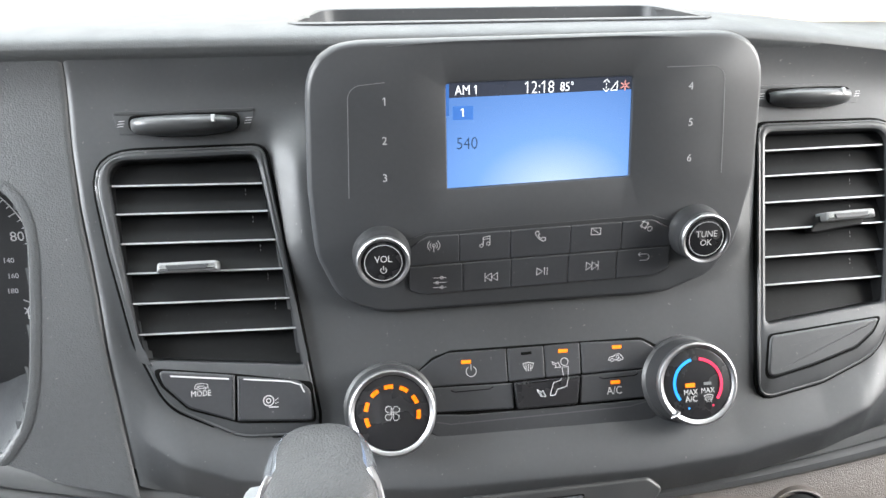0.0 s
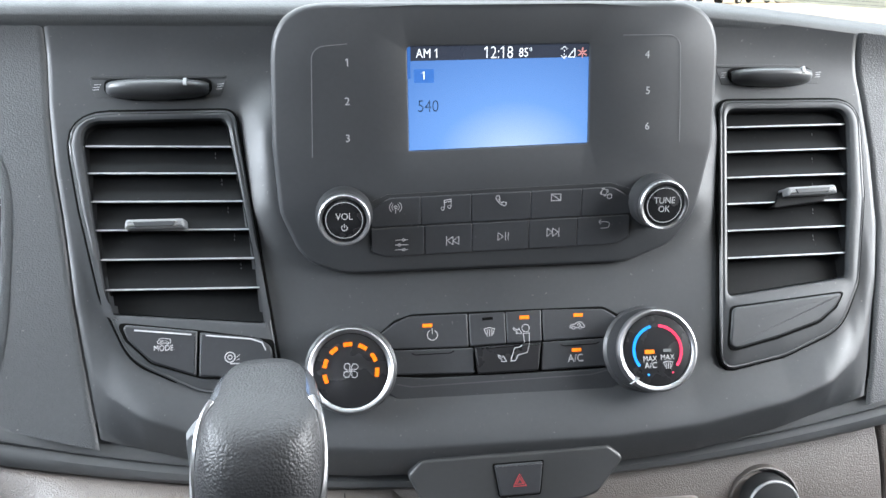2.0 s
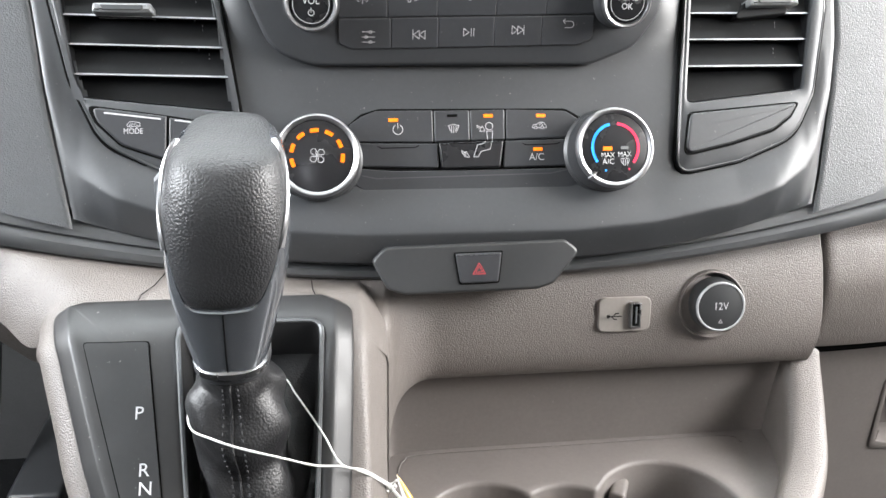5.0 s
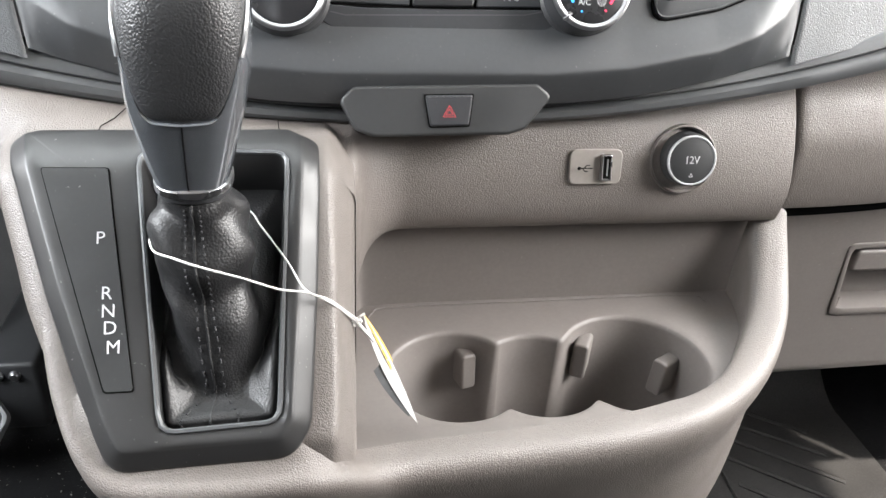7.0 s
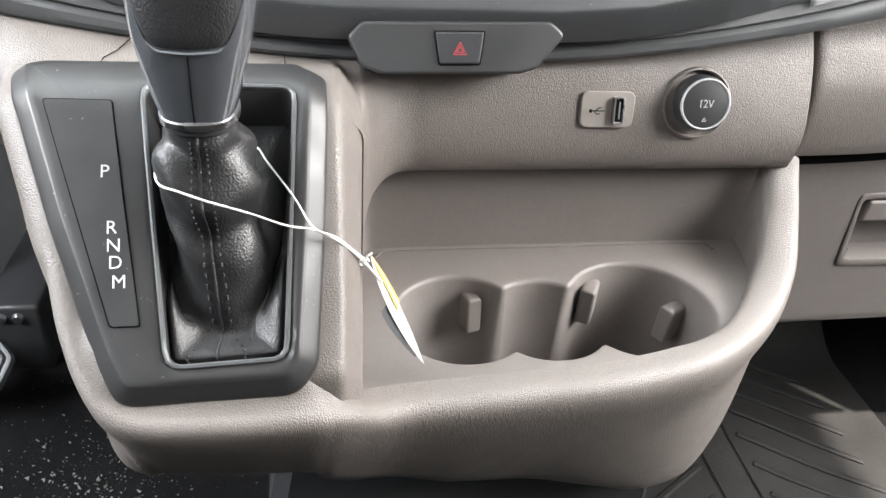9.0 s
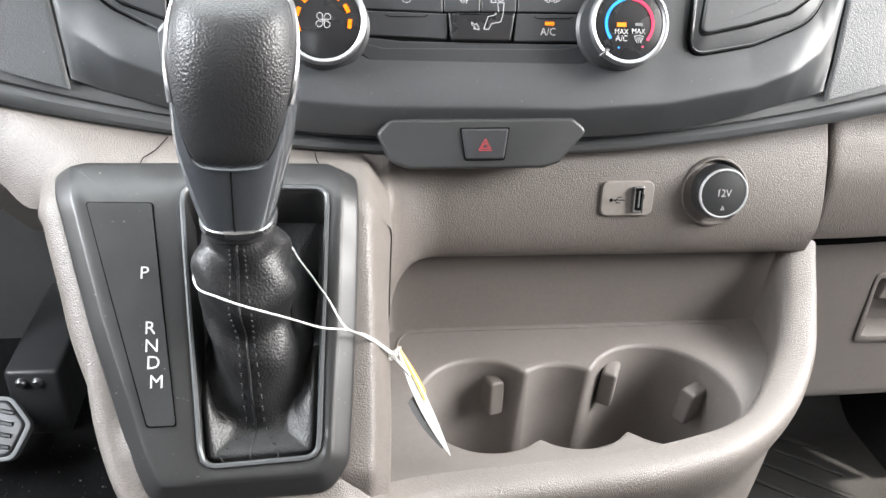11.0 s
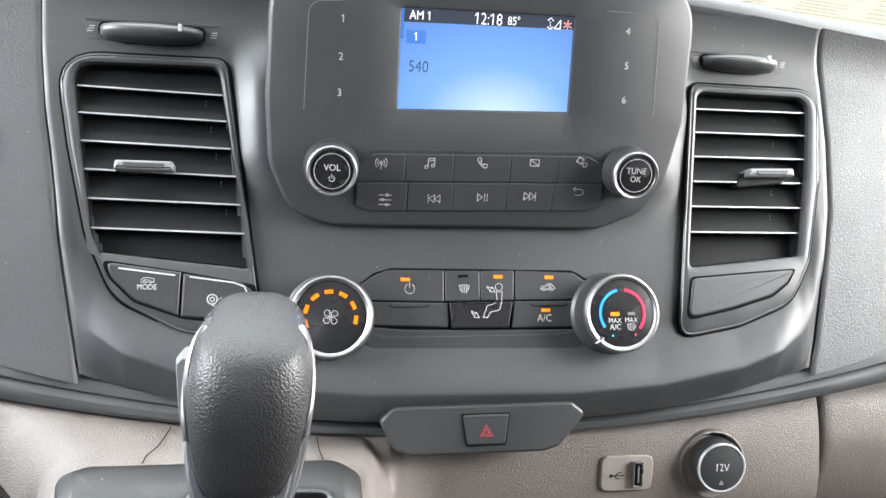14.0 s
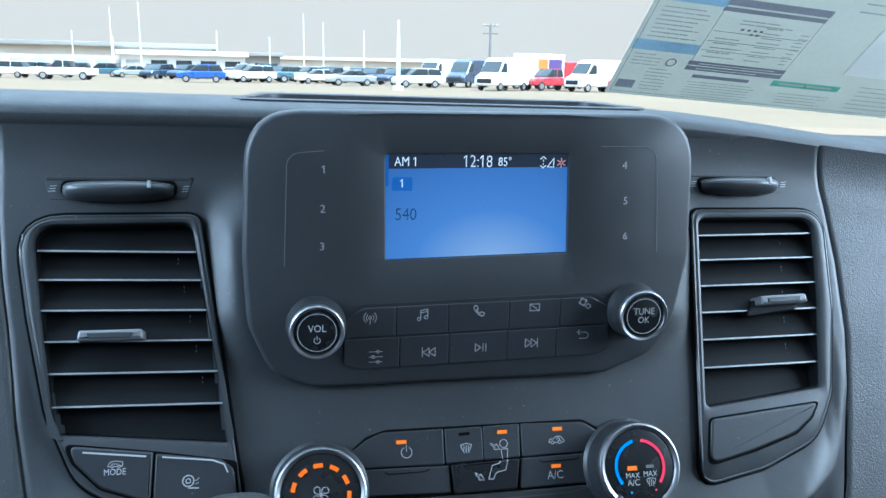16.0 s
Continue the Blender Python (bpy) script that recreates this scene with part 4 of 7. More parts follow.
# ---- air vents ----
def air_vent(side, words):
    vent = thing("air_vent", words, "air vent", FA @ Vector((side * 0.175, va(1.30), 0)), "dashboard air vents")
    outer, inner = vent_loop(VENT_OUTER, side), vent_loop(VENT_INNER, side)
    centre = (side * 0.177, va(1.385))
    part("surround", ring_plate(outer, inner, centre, -0.006, 0.0042, -0.030, 0.0022, FA, 260), FASCIA, vent, "charcoal surround with a raised rim")
    part("rim", tube([FA @ Vector((p.x, p.y, 0.0030)) for p in inset(by_angle(outer, centre, 200), 0.0004)] + [FA @ Vector((*inset(by_angle(outer, centre, 200), 0.0004)[0], 0.0030))], 0.0010, 6), FASCIA, vent)
    part("groove", tube([FA @ Vector((p.x, p.y, 0.0016)) for p in inset(by_angle(outer, centre, 200), -0.0012)] + [FA @ Vector((*inset(by_angle(outer, centre, 200), -0.0012)[0], 0.0016))], 0.0010, 6), GAP, vent)
    part("duct_wall", loft([lift(inset(inner, 0.0006), w, FA) for w in (0.0015, -0.010, -0.0305)]), VENT, vent)
    part("duct", slab(inset(inner, -0.002), -0.032, -0.0300, 0.0002, FA), VENT, vent)
    tops = (1.4222, 1.4088, 1.3948, 1.3808, 1.3665, 1.3520) if side < 0 else (1.4271, 1.4137, 1.3998, 1.3857, 1.3715, 1.3571)
    for i, z in enumerate(tops):
        f = (1.4345 - z) / 0.097
        (ia, ja), (ib, jb) = ((0.1465, 0.2205), (0.1262, 0.2080)) if side < 0 else ((0.1430, 0.2170), (0.1340, 0.2072))
        u0, u1 = ia + (ib - ia) * f, ja + (jb - ja) * f + 0.0025 * math.sin(math.pi * min(1, f))
        tilt = 0.0016 if side < 0 else 0.0024
        a, b = (side * u0, side * u1)
        za, zb = va(z) - tilt * 0.5 * (1 if side < 0 else -0.4), va(z) + tilt * 0.5 * (1 if side < 0 else 1.2)
        blade = bmesh.new()
        # blade section (height, depth): thin, turned up so far that the slats all but close
        sec = ((0.0, 0.0010), (-0.0007, 0.0006), (-0.0009, -0.0004), (0.0150, -0.0074), (0.0157, -0.0068), (0.0006, -0.0004), (0.0006, 0.0006))
        loft([[FA @ Vector((u, v + dv, w)) for dv, w in sec] for u, v in ((a - 0.0012 * side, za), (b + 0.0020 * side, zb))], True, True, True, blade)
        slat = part("slat", blade, VENT, vent)
        edge = bmesh.new()
        n = 10
        stroke(edge, [(a + (b - a) * k / n, za + (zb - za) * k / n - 0.0001) for k in range(n + 1)], 0.0009, FA, 0.00115)
        print_part("edge_line", edge, SILVER, slat)
    for k in range(3):
        u = side * (0.158 + 0.022 * k)
        fin = bmesh.new()
        loft([[FA @ Vector((u - 0.012 * side * f + d, v, w)) for d, w in ((-0.0006, -0.021), (0.0006, -0.021), (0.0006, -0.0295), (-0.0006, -0.0295))] for v, f in ((va(1.434), 0), (va(1.342), 1))], True, True, True, fin)
        part("vane", fin, VENT, vent)
    # the foot of the opening, below the lowest slat
    (ua, ub), zf = ((0.1240, 0.2060), 1.3395) if side < 0 else ((0.1330, 0.2050), 1.3430)
    lower = bmesh.new()
    loft([[FA @ Vector((u, va(zf) + dv + d * (0.5 if side < 0 else 1), w)) for dv, w in ((-0.006, -0.0040), (0.0150, -0.0095), (0.0156, -0.0088), (-0.006, -0.0030))] for u, d in ((side * (ua - 0.0005), -0.0014), (side * (ub + 0.0030), 0.0018))], True, True, True, lower)
    part("slat", lower, VENT, vent)
    for i, z in enumerate(tops[:-1]):
        u = side * (0.1530 - 0.0032 * i if side < 0 else 0.1985 - 0.0014 * i)
        link = bmesh.new()
        for d, h in ((0.0030, 0.0011), (0.0056, 0.0006)):
            stroke(link, [(u, va(z) - d), (u + 0.0001, va(z) - d - h)], 0.0004, FA, -0.0006 - 0.36 * 0.0085)
        print_part("link_pin", link, DIMPRINT, vent)
    tu, tz = (-0.1828, 1.3832) if side < 0 else (0.1880, 1.3915)
    m = FA @ Matrix.Translation((tu, va(tz), 0)) @ Matrix.Rotation(radians(0 if side < 0 else 2), 4, "Z")
    tab = part("tab", slab(rounded([(-0.0155, -0.0028, 0.001), (0.0155, -0.0028, 0.001), (0.0150, 0.0024, 0.0018), (-0.0150, 0.0024, 0.0018)], 4), -0.004, 0.0085, 0.0016, m), TABGREY, vent, "grey sliding direction tab")
    if side > 0:
        part("carrier", slab(rounded([(-0.0235, -0.0090, 0.002), (0.0110, -0.0060, 0.002), (0.0125, 0.0010, 0.002), (-0.0150, 0.0010, 0.002)], 4), -0.006, 0.0022, 0.0008, m), VENT, tab)
    part("finger_grip", slab(rounded([(-0.0095, -0.0018, 0.0006), (0.0095, -0.0018, 0.0006), (0.0110, 0.0010, 0.0006), (-0.0110, 0.0010, 0.0006)], 3), 0.006, 0.0091, 0.0004, m), FASCIA, tab)
    return vent


air_vent(-1, "charcoal air vent with silver edged slats above two switches")
right_vent = air_vent(1, "charcoal air vent with silver edged slats above a blank cover")
part("blank_cover", slab(rounded([(0.1305, va(1.3095), 0.005), (0.160, va(1.3155), 0.01), (0.186, va(1.3225), 0.012), (0.197, va(1.3295), 0.008), (0.2030, va(1.3372), 0.002), (0.1345, va(1.3315), 0.004)], 5), 0.0, 0.0056, 0.0014, FA), FASCIA, right_vent, "blank cover with a soft crease")
part("cover_gap", slab(rounded([(0.1293, va(1.3083), 0.005), (0.160, va(1.3143), 0.01), (0.187, va(1.3215), 0.012), (0.1985, va(1.3292), 0.008), (0.2045, va(1.3380), 0.002), (0.1335, va(1.3323), 0.004)], 5), 0.0, 0.0046, 0.0002, FA), GAP, right_vent)
part("crease", tube([FA @ Vector((u, va(z), 0.0052)) for u, z in ((0.146, 1.3258), (0.16, 1.3282), (0.18, 1.3318), (0.192, 1.3335))], 0.0005, 6), FASCIA, right_vent)

# ---- switches under the driver's side vent ----
switches = thing("switch_panel", "two black push switches with white line markings under the vent", "switch", FA @ Vector((-0.165, va(1.309), 0)))
part("switch_gap", slab(rounded([(-0.1210, va(1.3060), 0.003), (-0.1225, va(1.3255), 0.003), (-0.160, va(1.3315), 0.01), (-0.2035, va(1.3370), 0.003), (-0.1990, va(1.3280), 0.008), (-0.1860, va(1.3165), 0.012), (-0.1600, va(1.3085), 0.012)], 5), 0.0, 0.0046, 0.0002, FA), GAP, switches)
mode_key = part("key", slab(rounded([(-0.1627, va(1.3100), 0.001), (-0.1618, va(1.3312), 0.001), (-0.2005, va(1.3358), 0.003), (-0.1975, va(1.3285), 0.008), (-0.1855, va(1.3175), 0.010)], 5), 0.0, 0.0058, 0.0012, FA), BUTTON, switches)
traction_key = part("key", slab(rounded([(-0.1222, va(1.3072), 0.003), (-0.1238, va(1.3222), 0.006), (-0.130, va(1.3265), 0.006), (-0.1607, va(1.3306), 0.001), (-0.1615, va(1.3097), 0.001)], 5), 0.0, 0.0058, 0.0012, FA), BUTTON, switches)
WM = 0.0062
bm = stroke(bmesh.new(), [(-0.1935, va(1.3328)), (-0.1650, va(1.3297))], 0.0008, FA, WM)
print_part("marking", bm, WHITE, mode_key)
bm = lettering("MODE", 0.0042, FA, -0.1790, va(1.3238), WM, squeeze=0.85)
for line in ([(-0.55, -0.27), (-0.85, -0.27), (-0.85, -0.06), (-0.58, 0.3), (0.05, 0.36), (0.8, 0.2), (0.8, -0.29), (0.56, -0.28)], [(0.26, -0.27), (-0.25, -0.27)], arc(-0.4, -0.27, 0.15, 0, 360, 8), arc(0.41, -0.27, 0.15, 0, 360, 8), [(-0.5, 0.02), (0.3, 0.02)]):
    stroke(bm, [(-0.1787 + 0.0040 * a, va(1.3272) + 0.0040 * b) for a, b in line], 0.00028, FA, WM)
print_part("lettering", bm, WHITE, mode_key)
bm = stroke(bmesh.new(), [(-0.1573, va(1.3290)), (-0.134, va(1.3264)), (-0.1285, va(1.3245)), (-0.1268, va(1.3210))], 0.0007, FA, WM)
print_part("marking", bm, WHITE, traction_key)
bm = bmesh.new()
stroke(bm, arc(-0.1452, va(1.3182), 0.0026, 0, 360, 20), 0.0006, FA, WM)
stroke(bm, arc(-0.1452, va(1.3182), 0.0011, 0, 360, 14), 0.0005, FA, WM)
stroke(bm, [(-0.145, va(1.3152)), (-0.1405, va(1.3150))], 0.0006, FA, WM)
stroke(bm, [(-0.1420, va(1.3180)), (-0.1402, va(1.3192))], 0.0003, FA, WM)
stroke(bm, [(-0.1418, va(1.3168)), (-0.1402, va(1.3172))], 0.0003, FA, WM)
print_part("icon", bm, WHITE, traction_key)


# ---- thumbwheels over the vents ----
def thumbwheel(u0, u1, z, words):
    mid = (u0 + u1) / 2
    half = (u1 - u0) / 2
    wheel = thing("vent_thumbwheel", words, "thumbwheel", FA @ Vector((mid, va(z), 0)), "vent thumbwheels")
    k = 1 / 0.0272 * half
    part("slot", slab(rounded([(mid - half * 1.22, va(z) - 0.0052, 0.0006), (mid + half * 1.22, va(z) - 0.0048, 0.0006), (mid + half * 1.36, va(z) + 0.0072, 0.0006), (mid - half * 1.36, va(z) + 0.0068, 0.0006)], 4), -0.003, 0.00022, 0.0002, FA), FASCIA, wheel)
    part("slot_shadow", slab(rounded([(mid - half * 1.30, va(z) + 0.0052, 0.0006), (mid + half * 1.30, va(z) + 0.0054, 0.0006), (mid + half * 1.34, va(z) + 0.0072, 0.0006), (mid - half * 1.34, va(z) + 0.0070, 0.0006)], 4), -0.003, 0.0006, 0.0003, FA), BLACK, wheel)
    part("socket", slab(rounded([(mid - half * 1.05, va(z) - 0.003, 0.004), (mid - half * 0.5, va(z) - 0.0068, 0.008), (mid + half * 0.5, va(z) - 0.0066, 0.008), (mid + half * 1.05, va(z) - 0.003, 0.004), (mid + half * 1.05, va(z) + 0.0050, 0.004), (mid - half * 1.05, va(z) + 0.0048, 0.004)], 5), -0.002, 0.0016, 0.0003, FA), GAP, wheel)
    rows = []
    for i in range(33):
        f = i / 32 * 2 - 1
        s = math.sqrt(max(0, 1 - abs(f) ** 2.6))
        row = []
        for a in range(13):
            q = math.pi * a / 12
            row.append(FA @ Vector((mid + f * half, va(z) + 0.0052 * math.cos(q) * (0.45 + 0.55 * s) - 0.0004 - 0.0014 * s, 0.0014 + (0.0012 + 0.0105 * s) * math.sin(q) ** 0.8)))
        rows.append(row)
    disc = part("wheel", sheet(rows), STRIP, wheel, "dark smooth wheel")
    um = mid + half * 0.60
    part("pointer", slab(box_outline(um - 0.0010, va(z) - 0.0022, um + 0.0010, va(z) + 0.0018, 0.0003), 0.004, 0.0122, 0.0003, FA), GREYPRINT, disc, "white pointer mark")
    for d in (-1, 1):
        bm = bmesh.new()
        c = mid + d * half * 1.20
        for j in range(3):
            stroke(bm, [(c - 0.0016 + 0.0004 * j, va(z) - 0.0012 + 0.0014 * j), (c + 0.0016 + 0.0004 * j, va(z) - 0.0010 + 0.0014 * j)], 0.0003, FA, 0.0016)
        print_part("marking", bm, GREYPRINT, wheel)
    return wheel


thumbwheel(-0.2093, -0.1550, 1.4518, "dark thumbwheel with a white mark above the air vent")
thumbwheel(0.1475, 0.1975, 1.4558, "dark thumbwheel with a white mark above the air vent")

# ---- hazard switch ----
FZ = frame_at(CX, 0.3305, 1.262, 0.40)
hazard = thing("hazard_switch_panel", "charcoal switch panel with a red triangle hazard button", "hazard switch", FZ @ Vector((0.004, -0.02, 0)))


def vz(z):
    return (z - 1.262) * math.sqrt(1 + 0.16)


part("bezel", slab(rounded([(-0.0545, vz(1.2600), 0.004), (-0.0470, vz(1.2672), 0.006), (0.0560, vz(1.2690), 0.006), (0.0650, vz(1.2625), 0.004), (0.0490, vz(1.2455), 0.006), (0.040, vz(1.2428), 0.008), (-0.036, vz(1.2418), 0.008), (-0.046, vz(1.2450), 0.006)][::-1], 5), -0.025, 0.0022, 0.0018, FZ), HAZARD, hazard)
part("button_gap", slab(rounded([(-0.0086, vz(1.2634), 0.001), (0.0196, vz(1.2638), 0.001), (0.0172, vz(1.2468), 0.002), (-0.0058, vz(1.2464), 0.002)][::-1], 4), 0, 0.0026, 0.0002, FZ), GAP, hazard)
button = part("button", slab(rounded([(-0.0078, vz(1.2627), 0.001), (0.0188, vz(1.2631), 0.001), (0.0165, vz(1.2475), 0.002), (-0.0051, vz(1.2471), 0.002)][::-1], 4), 0, 0.0038, 0.0010, FZ), BUTTON, hazard)
bm = bmesh.new()
stroke(bm, [(0.0020, vz(1.2520)), (0.0090, vz(1.2520)), (0.0055, vz(1.2578))], 0.0003, FZ, 0.0042, True)
stroke(bm, [(0.0035, vz(1.2530)), (0.0075, vz(1.2530)), (0.0055, vz(1.2560))], 0.0003, FZ, 0.0042, True)
print_part("triangle", bm, REDPRINT, button, "red warning triangle")

# ---- usb and power sockets ----
FU = frame_at(0.2060, 0.3375, 1.2145, 0.28)
usb = thing("usb_socket", "single USB socket in a pale grey surround", "usb socket", FU @ Vector((0, -0.01, 0)))
part("surround", slab(rounded([(-0.0180, -0.0105, 0.005), (0.0152, -0.0105, 0.005), (0.0160, 0.0112, 0.005), (-0.0180, 0.0112, 0.005)], 4), -0.006, 0.0004, 0.0008, FU), TAUPE_PALE, usb)
part("shell", ring_plate(box_outline(0.0014, -0.0078, 0.0082, 0.0082, 0.0012), box_outline(0.0026, -0.0066, 0.0070, 0.0070, 0.0006), (0.0048, 0), 0, 0.0034, -0.003, 0.0004, FU, 80), BRIGHT, usb, "bright metal shell")
part("cavity", slab(box_outline(0.0024, -0.0068, 0.0072, 0.0072, 0.0003), 0, 0.0023, 0.0001, FU), GAP, usb)
part("tongue", slab(box_outline(0.0050, -0.0050, 0.0060, 0.0054, 0.0002), 0, 0.0026, 0.0001, FU), TABGREY, usb)
bm = bmesh.new()
stroke(bm, [(-0.0125, 0.0), (-0.0040, 0.0)], 0.0006, FU, 0.0026)
stroke(bm, [(-0.0095, 0.0), (-0.0078, 0.0018), (-0.0060, 0.0018)], 0.0006, FU, 0.0026)
stroke(bm, [(-0.0105, 0.0), (-0.0088, -0.0018), (-0.0070, -0.0018)], 0.0006, FU, 0.0026)
stroke(bm, arc(-0.0125, 0, 0.0007, 0, 360, 8), 0.0009, FU, 0.0026)
print_part("icon", bm, GAP, usb)

FP = frame_at(0.2615, 0.3390, 1.2185, 0.28) @ Matrix.Rotation(radians(-3), 4, "Y")
power = thing("power_socket", "round black 12 volt socket cap with a silver ring", "power socket", FP @ Vector((0, -0.018, 0)))
part("recess", lathe([(0.0222, -0.006), (0.0214, 0.0006), (0.0206, 0.0010), (0.0199, 0.0002), (0.0192, -0.005)], FP), TAUPE, power)
part("well", lathe([(0.0200, -0.0008), (0.0194, -0.0030), (0.0, -0.0030)], FP), BLACK, power)
cap = part("cap", lathe([(0.0164, -0.002), (0.0165, 0.0052), (0.0158, 0.0082), (0.0150, 0.0096), (0.0140, 0.0100), (0.0, 0.0100)], FP @ Matrix.Translation((0.0014, 0.0010, 0))), HAZARD, power)
MP = FP @ Matrix.Translation((0.0014, 0.0010, 0))
part("ring", lathe([(0.0154, 0.0086), (0.0154, 0.0099), (0.0149, 0.0105), (0.0143, 0.0104), (0.0140, 0.0098)], MP), SILVER, cap)
bm = lettering("12V", 0.0066, MP, 0, 0.0002, 0.0104, squeeze=0.9)
stroke(bm, [(-0.0011, -0.0100), (0.0011, -0.0100), (0.0, -0.0080)], 0.0004, MP, 0.0104, True)
print_part("lettering", bm, WHITE, cap)


# ---- gear console and cup tray ----
console = thing("centre_console", "grained taupe moulded console with a gear shifter mount and cup tray", "centre console", (0.10, 0.30, 1.06))
EDGE = [(-0.083, 0.232, 1.1990), (-0.076, 0.208, 1.1740), (-0.065, 0.188, 1.1540), (-0.051, 0.179, 1.1440), (-0.015, 0.1765, 1.1420), (0.022, 0.1780, 1.1415), (0.036, 0.1818, 1.1385),
        (0.0450, 0.1868, 1.1335), (0.0525, 0.1922, 1.1272), (0.0610, 0.1975, 1.1208), (0.071, 0.2018, 1.1174), (0.083, 0.2047, 1.1156), (0.105, 0.2072, 1.1145), (0.15, 0.2105, 1.1145), (0.205, 0.2160, 1.1150), (0.254, 0.2290, 1.1165), (0.297, 0.2570, 1.1190), (0.325, 0.2900, 1.1300), (0.337, 0.3200, 1.1500), (0.3420, 0.3470, 1.1790)]
edge_line = spline(EDGE, 200)


def console_side(i, reach=1):
    t = edge_line[min(i + reach, 199)] - edge_line[max(i - reach, 0)]
    return Vector((t.y, -t.x, 0)).normalized()


DECK = 1.1095


def build_console_shell():
    """The outer skin: rolls over the rim and runs down and under."""
    sec = spline([(-0.0130, -0.0130, 0), (-0.0125, -0.0045, 0), (-0.0105, -0.0007, 0), (-0.004, 0.0, 0), (0.0022, -0.0010, 0), (0.0060, -0.0042, 0), (0.0070, -0.0095, 0), (0.0045, -0.0190, 0), (-0.0020, -0.035, 0), (-0.0125, -0.057, 0), (-0.021, -0.072, 0), (-0.033, -0.083, 0), (-0.06, -0.090, 0)], 34)
    rows = []
    for s in sec:
        row = []
        for i, p in enumerate(edge_line):
            k = lerp_table((-0.2, -0.12, -0.1, -0.085, -0.067, 0.020, 0.050, 0.075, 0.110, 0.24, 0.275, 0.30, 0.345), (0.8, 1.0, 0.95, 0.90, 0.88, 0.95, 1.04, 1.14, 1.30, 1.50, 1.40, 1.22, 0.60), p.x)
            nose = smooth(0.052, 0.038, p.x) * smooth(-0.084, -0.068, p.x) * smooth(0.21, 0.195, p.y)
            back = s.x * (1 + 0.5 * nose + 0.45 * smooth(0.27, 0.32, p.x)) if s.x < 0 and s.y > -0.014 else s.x
            if s.y < -0.03 and back < 0:
                back *= 1 - 0.95 * smooth(0.15, 0.29, p.x) - 0.9 * smooth(-0.050, -0.074, p.x)
            lip = s.x < -0.009 and s.y > -0.014
            fall = -(p.z - DECK + 0.002) * min(1.0, -s.y / 0.013) * smooth(0.235, 0.275, p.x) if lip else s.y * k
            q = p + console_side(i, 1 + int(16 * smooth(-0.008, -0.035, s.y))) * back + Vector((0, 0, fall + 1.0 * nose * max(0, -back) * (s.y > -0.014)))
            row.append(q)
        rows.append(row)
    return sheet(rows)


part("shell", build_console_shell(), TAUPE, console)
# added black block, makes the space between console and floor read dark
part("dark_filler", loft([[Vector((x + (0.01 if z > 1 else 0.0) * (1 if x < 0.1 else -1), y, z)) for x, y in ((-0.006, 0.262), (0.004, 0.255), (0.26, 0.262), (0.27, 0.275), (0.27, 0.36), (-0.006, 0.36))] for z in (0.715, 0.95, 1.015)], True, True, True), BLACK, console, "black filler block added for the dark space under the console")

# the sloping gear top: up the slope, then level back under the fascia
TOP_LINE = spline([(0.150, 1.1345, 0), (0.165, 1.1430, 0), (0.185, 1.1608, 0), (0.2224, 1.2000, 0), (0.245, 1.2237, 0), (0.262, 1.2405, 0), (0.275, 1.2515, 0), (0.292, 1.2560, 0), (0.312, 1.2568, 0), (0.330, 1.2525, 0), (0.352, 1.2475, 0)], 220)
TOP_S = [0.0]
for a, b in zip(TOP_LINE, TOP_LINE[1:]):
    TOP_S.append(TOP_S[-1] + (b - a).length)
S_ZERO = float(np.interp(1.2, [p.y for p in TOP_LINE], TOP_S))


def gear(x, s, w):
    """A point of the gear top: s metres up the slope from the level 1.2, w metres out of it."""
    q = s + S_ZERO
    w -= 0.0080
    e = 0.002
    y, z = np.interp(q, TOP_S, [p.x for p in TOP_LINE]), np.interp(q, TOP_S, [p.y for p in TOP_LINE])
    y1, z1 = np.interp(q + e, TOP_S, [p.x for p in TOP_LINE]), np.interp(q + e, TOP_S, [p.y for p in TOP_LINE])
    y0, z0 = np.interp(q - e, TOP_S, [p.x for p in TOP_LINE]), np.interp(q - e, TOP_S, [p.y for p in TOP_LINE])
    t = Vector((y1 - y0, z1 - z0)).normalized()
    return Vector((x, y - t.y * w, z + t.x * w))


def gear_lift(loop, w):
    return [gear(p.x, p.y, w) for p in loop]


OPEN = rounded([(-0.0455, 0.0790, 0.006), (0.0216, 0.0770, 0.006), (0.0158, -0.0495, 0.006), (-0.0335, -0.0515, 0.006)][::-1], 6)


SHOULDER = spline([(0.0, 0.0, 0), (0.16, 0.012, 0), (0.30, 0.07, 0), (0.44, 0.20, 0), (0.62, 0.46, 0), (0.80, 0.73, 0), (1.0, 1.0, 0)], 30)
SHOULDER_Q, SHOULDER_W = [p.x for p in SHOULDER], [p.y for p in SHOULDER]


def back_rise(p):
    """At the back the top climbs to the trim strip."""
    return smooth(0.290, 0.343, p.y) * max(0.0, strip_top(p.x - CX) - strip_high(p.x - CX) - 1.2415)


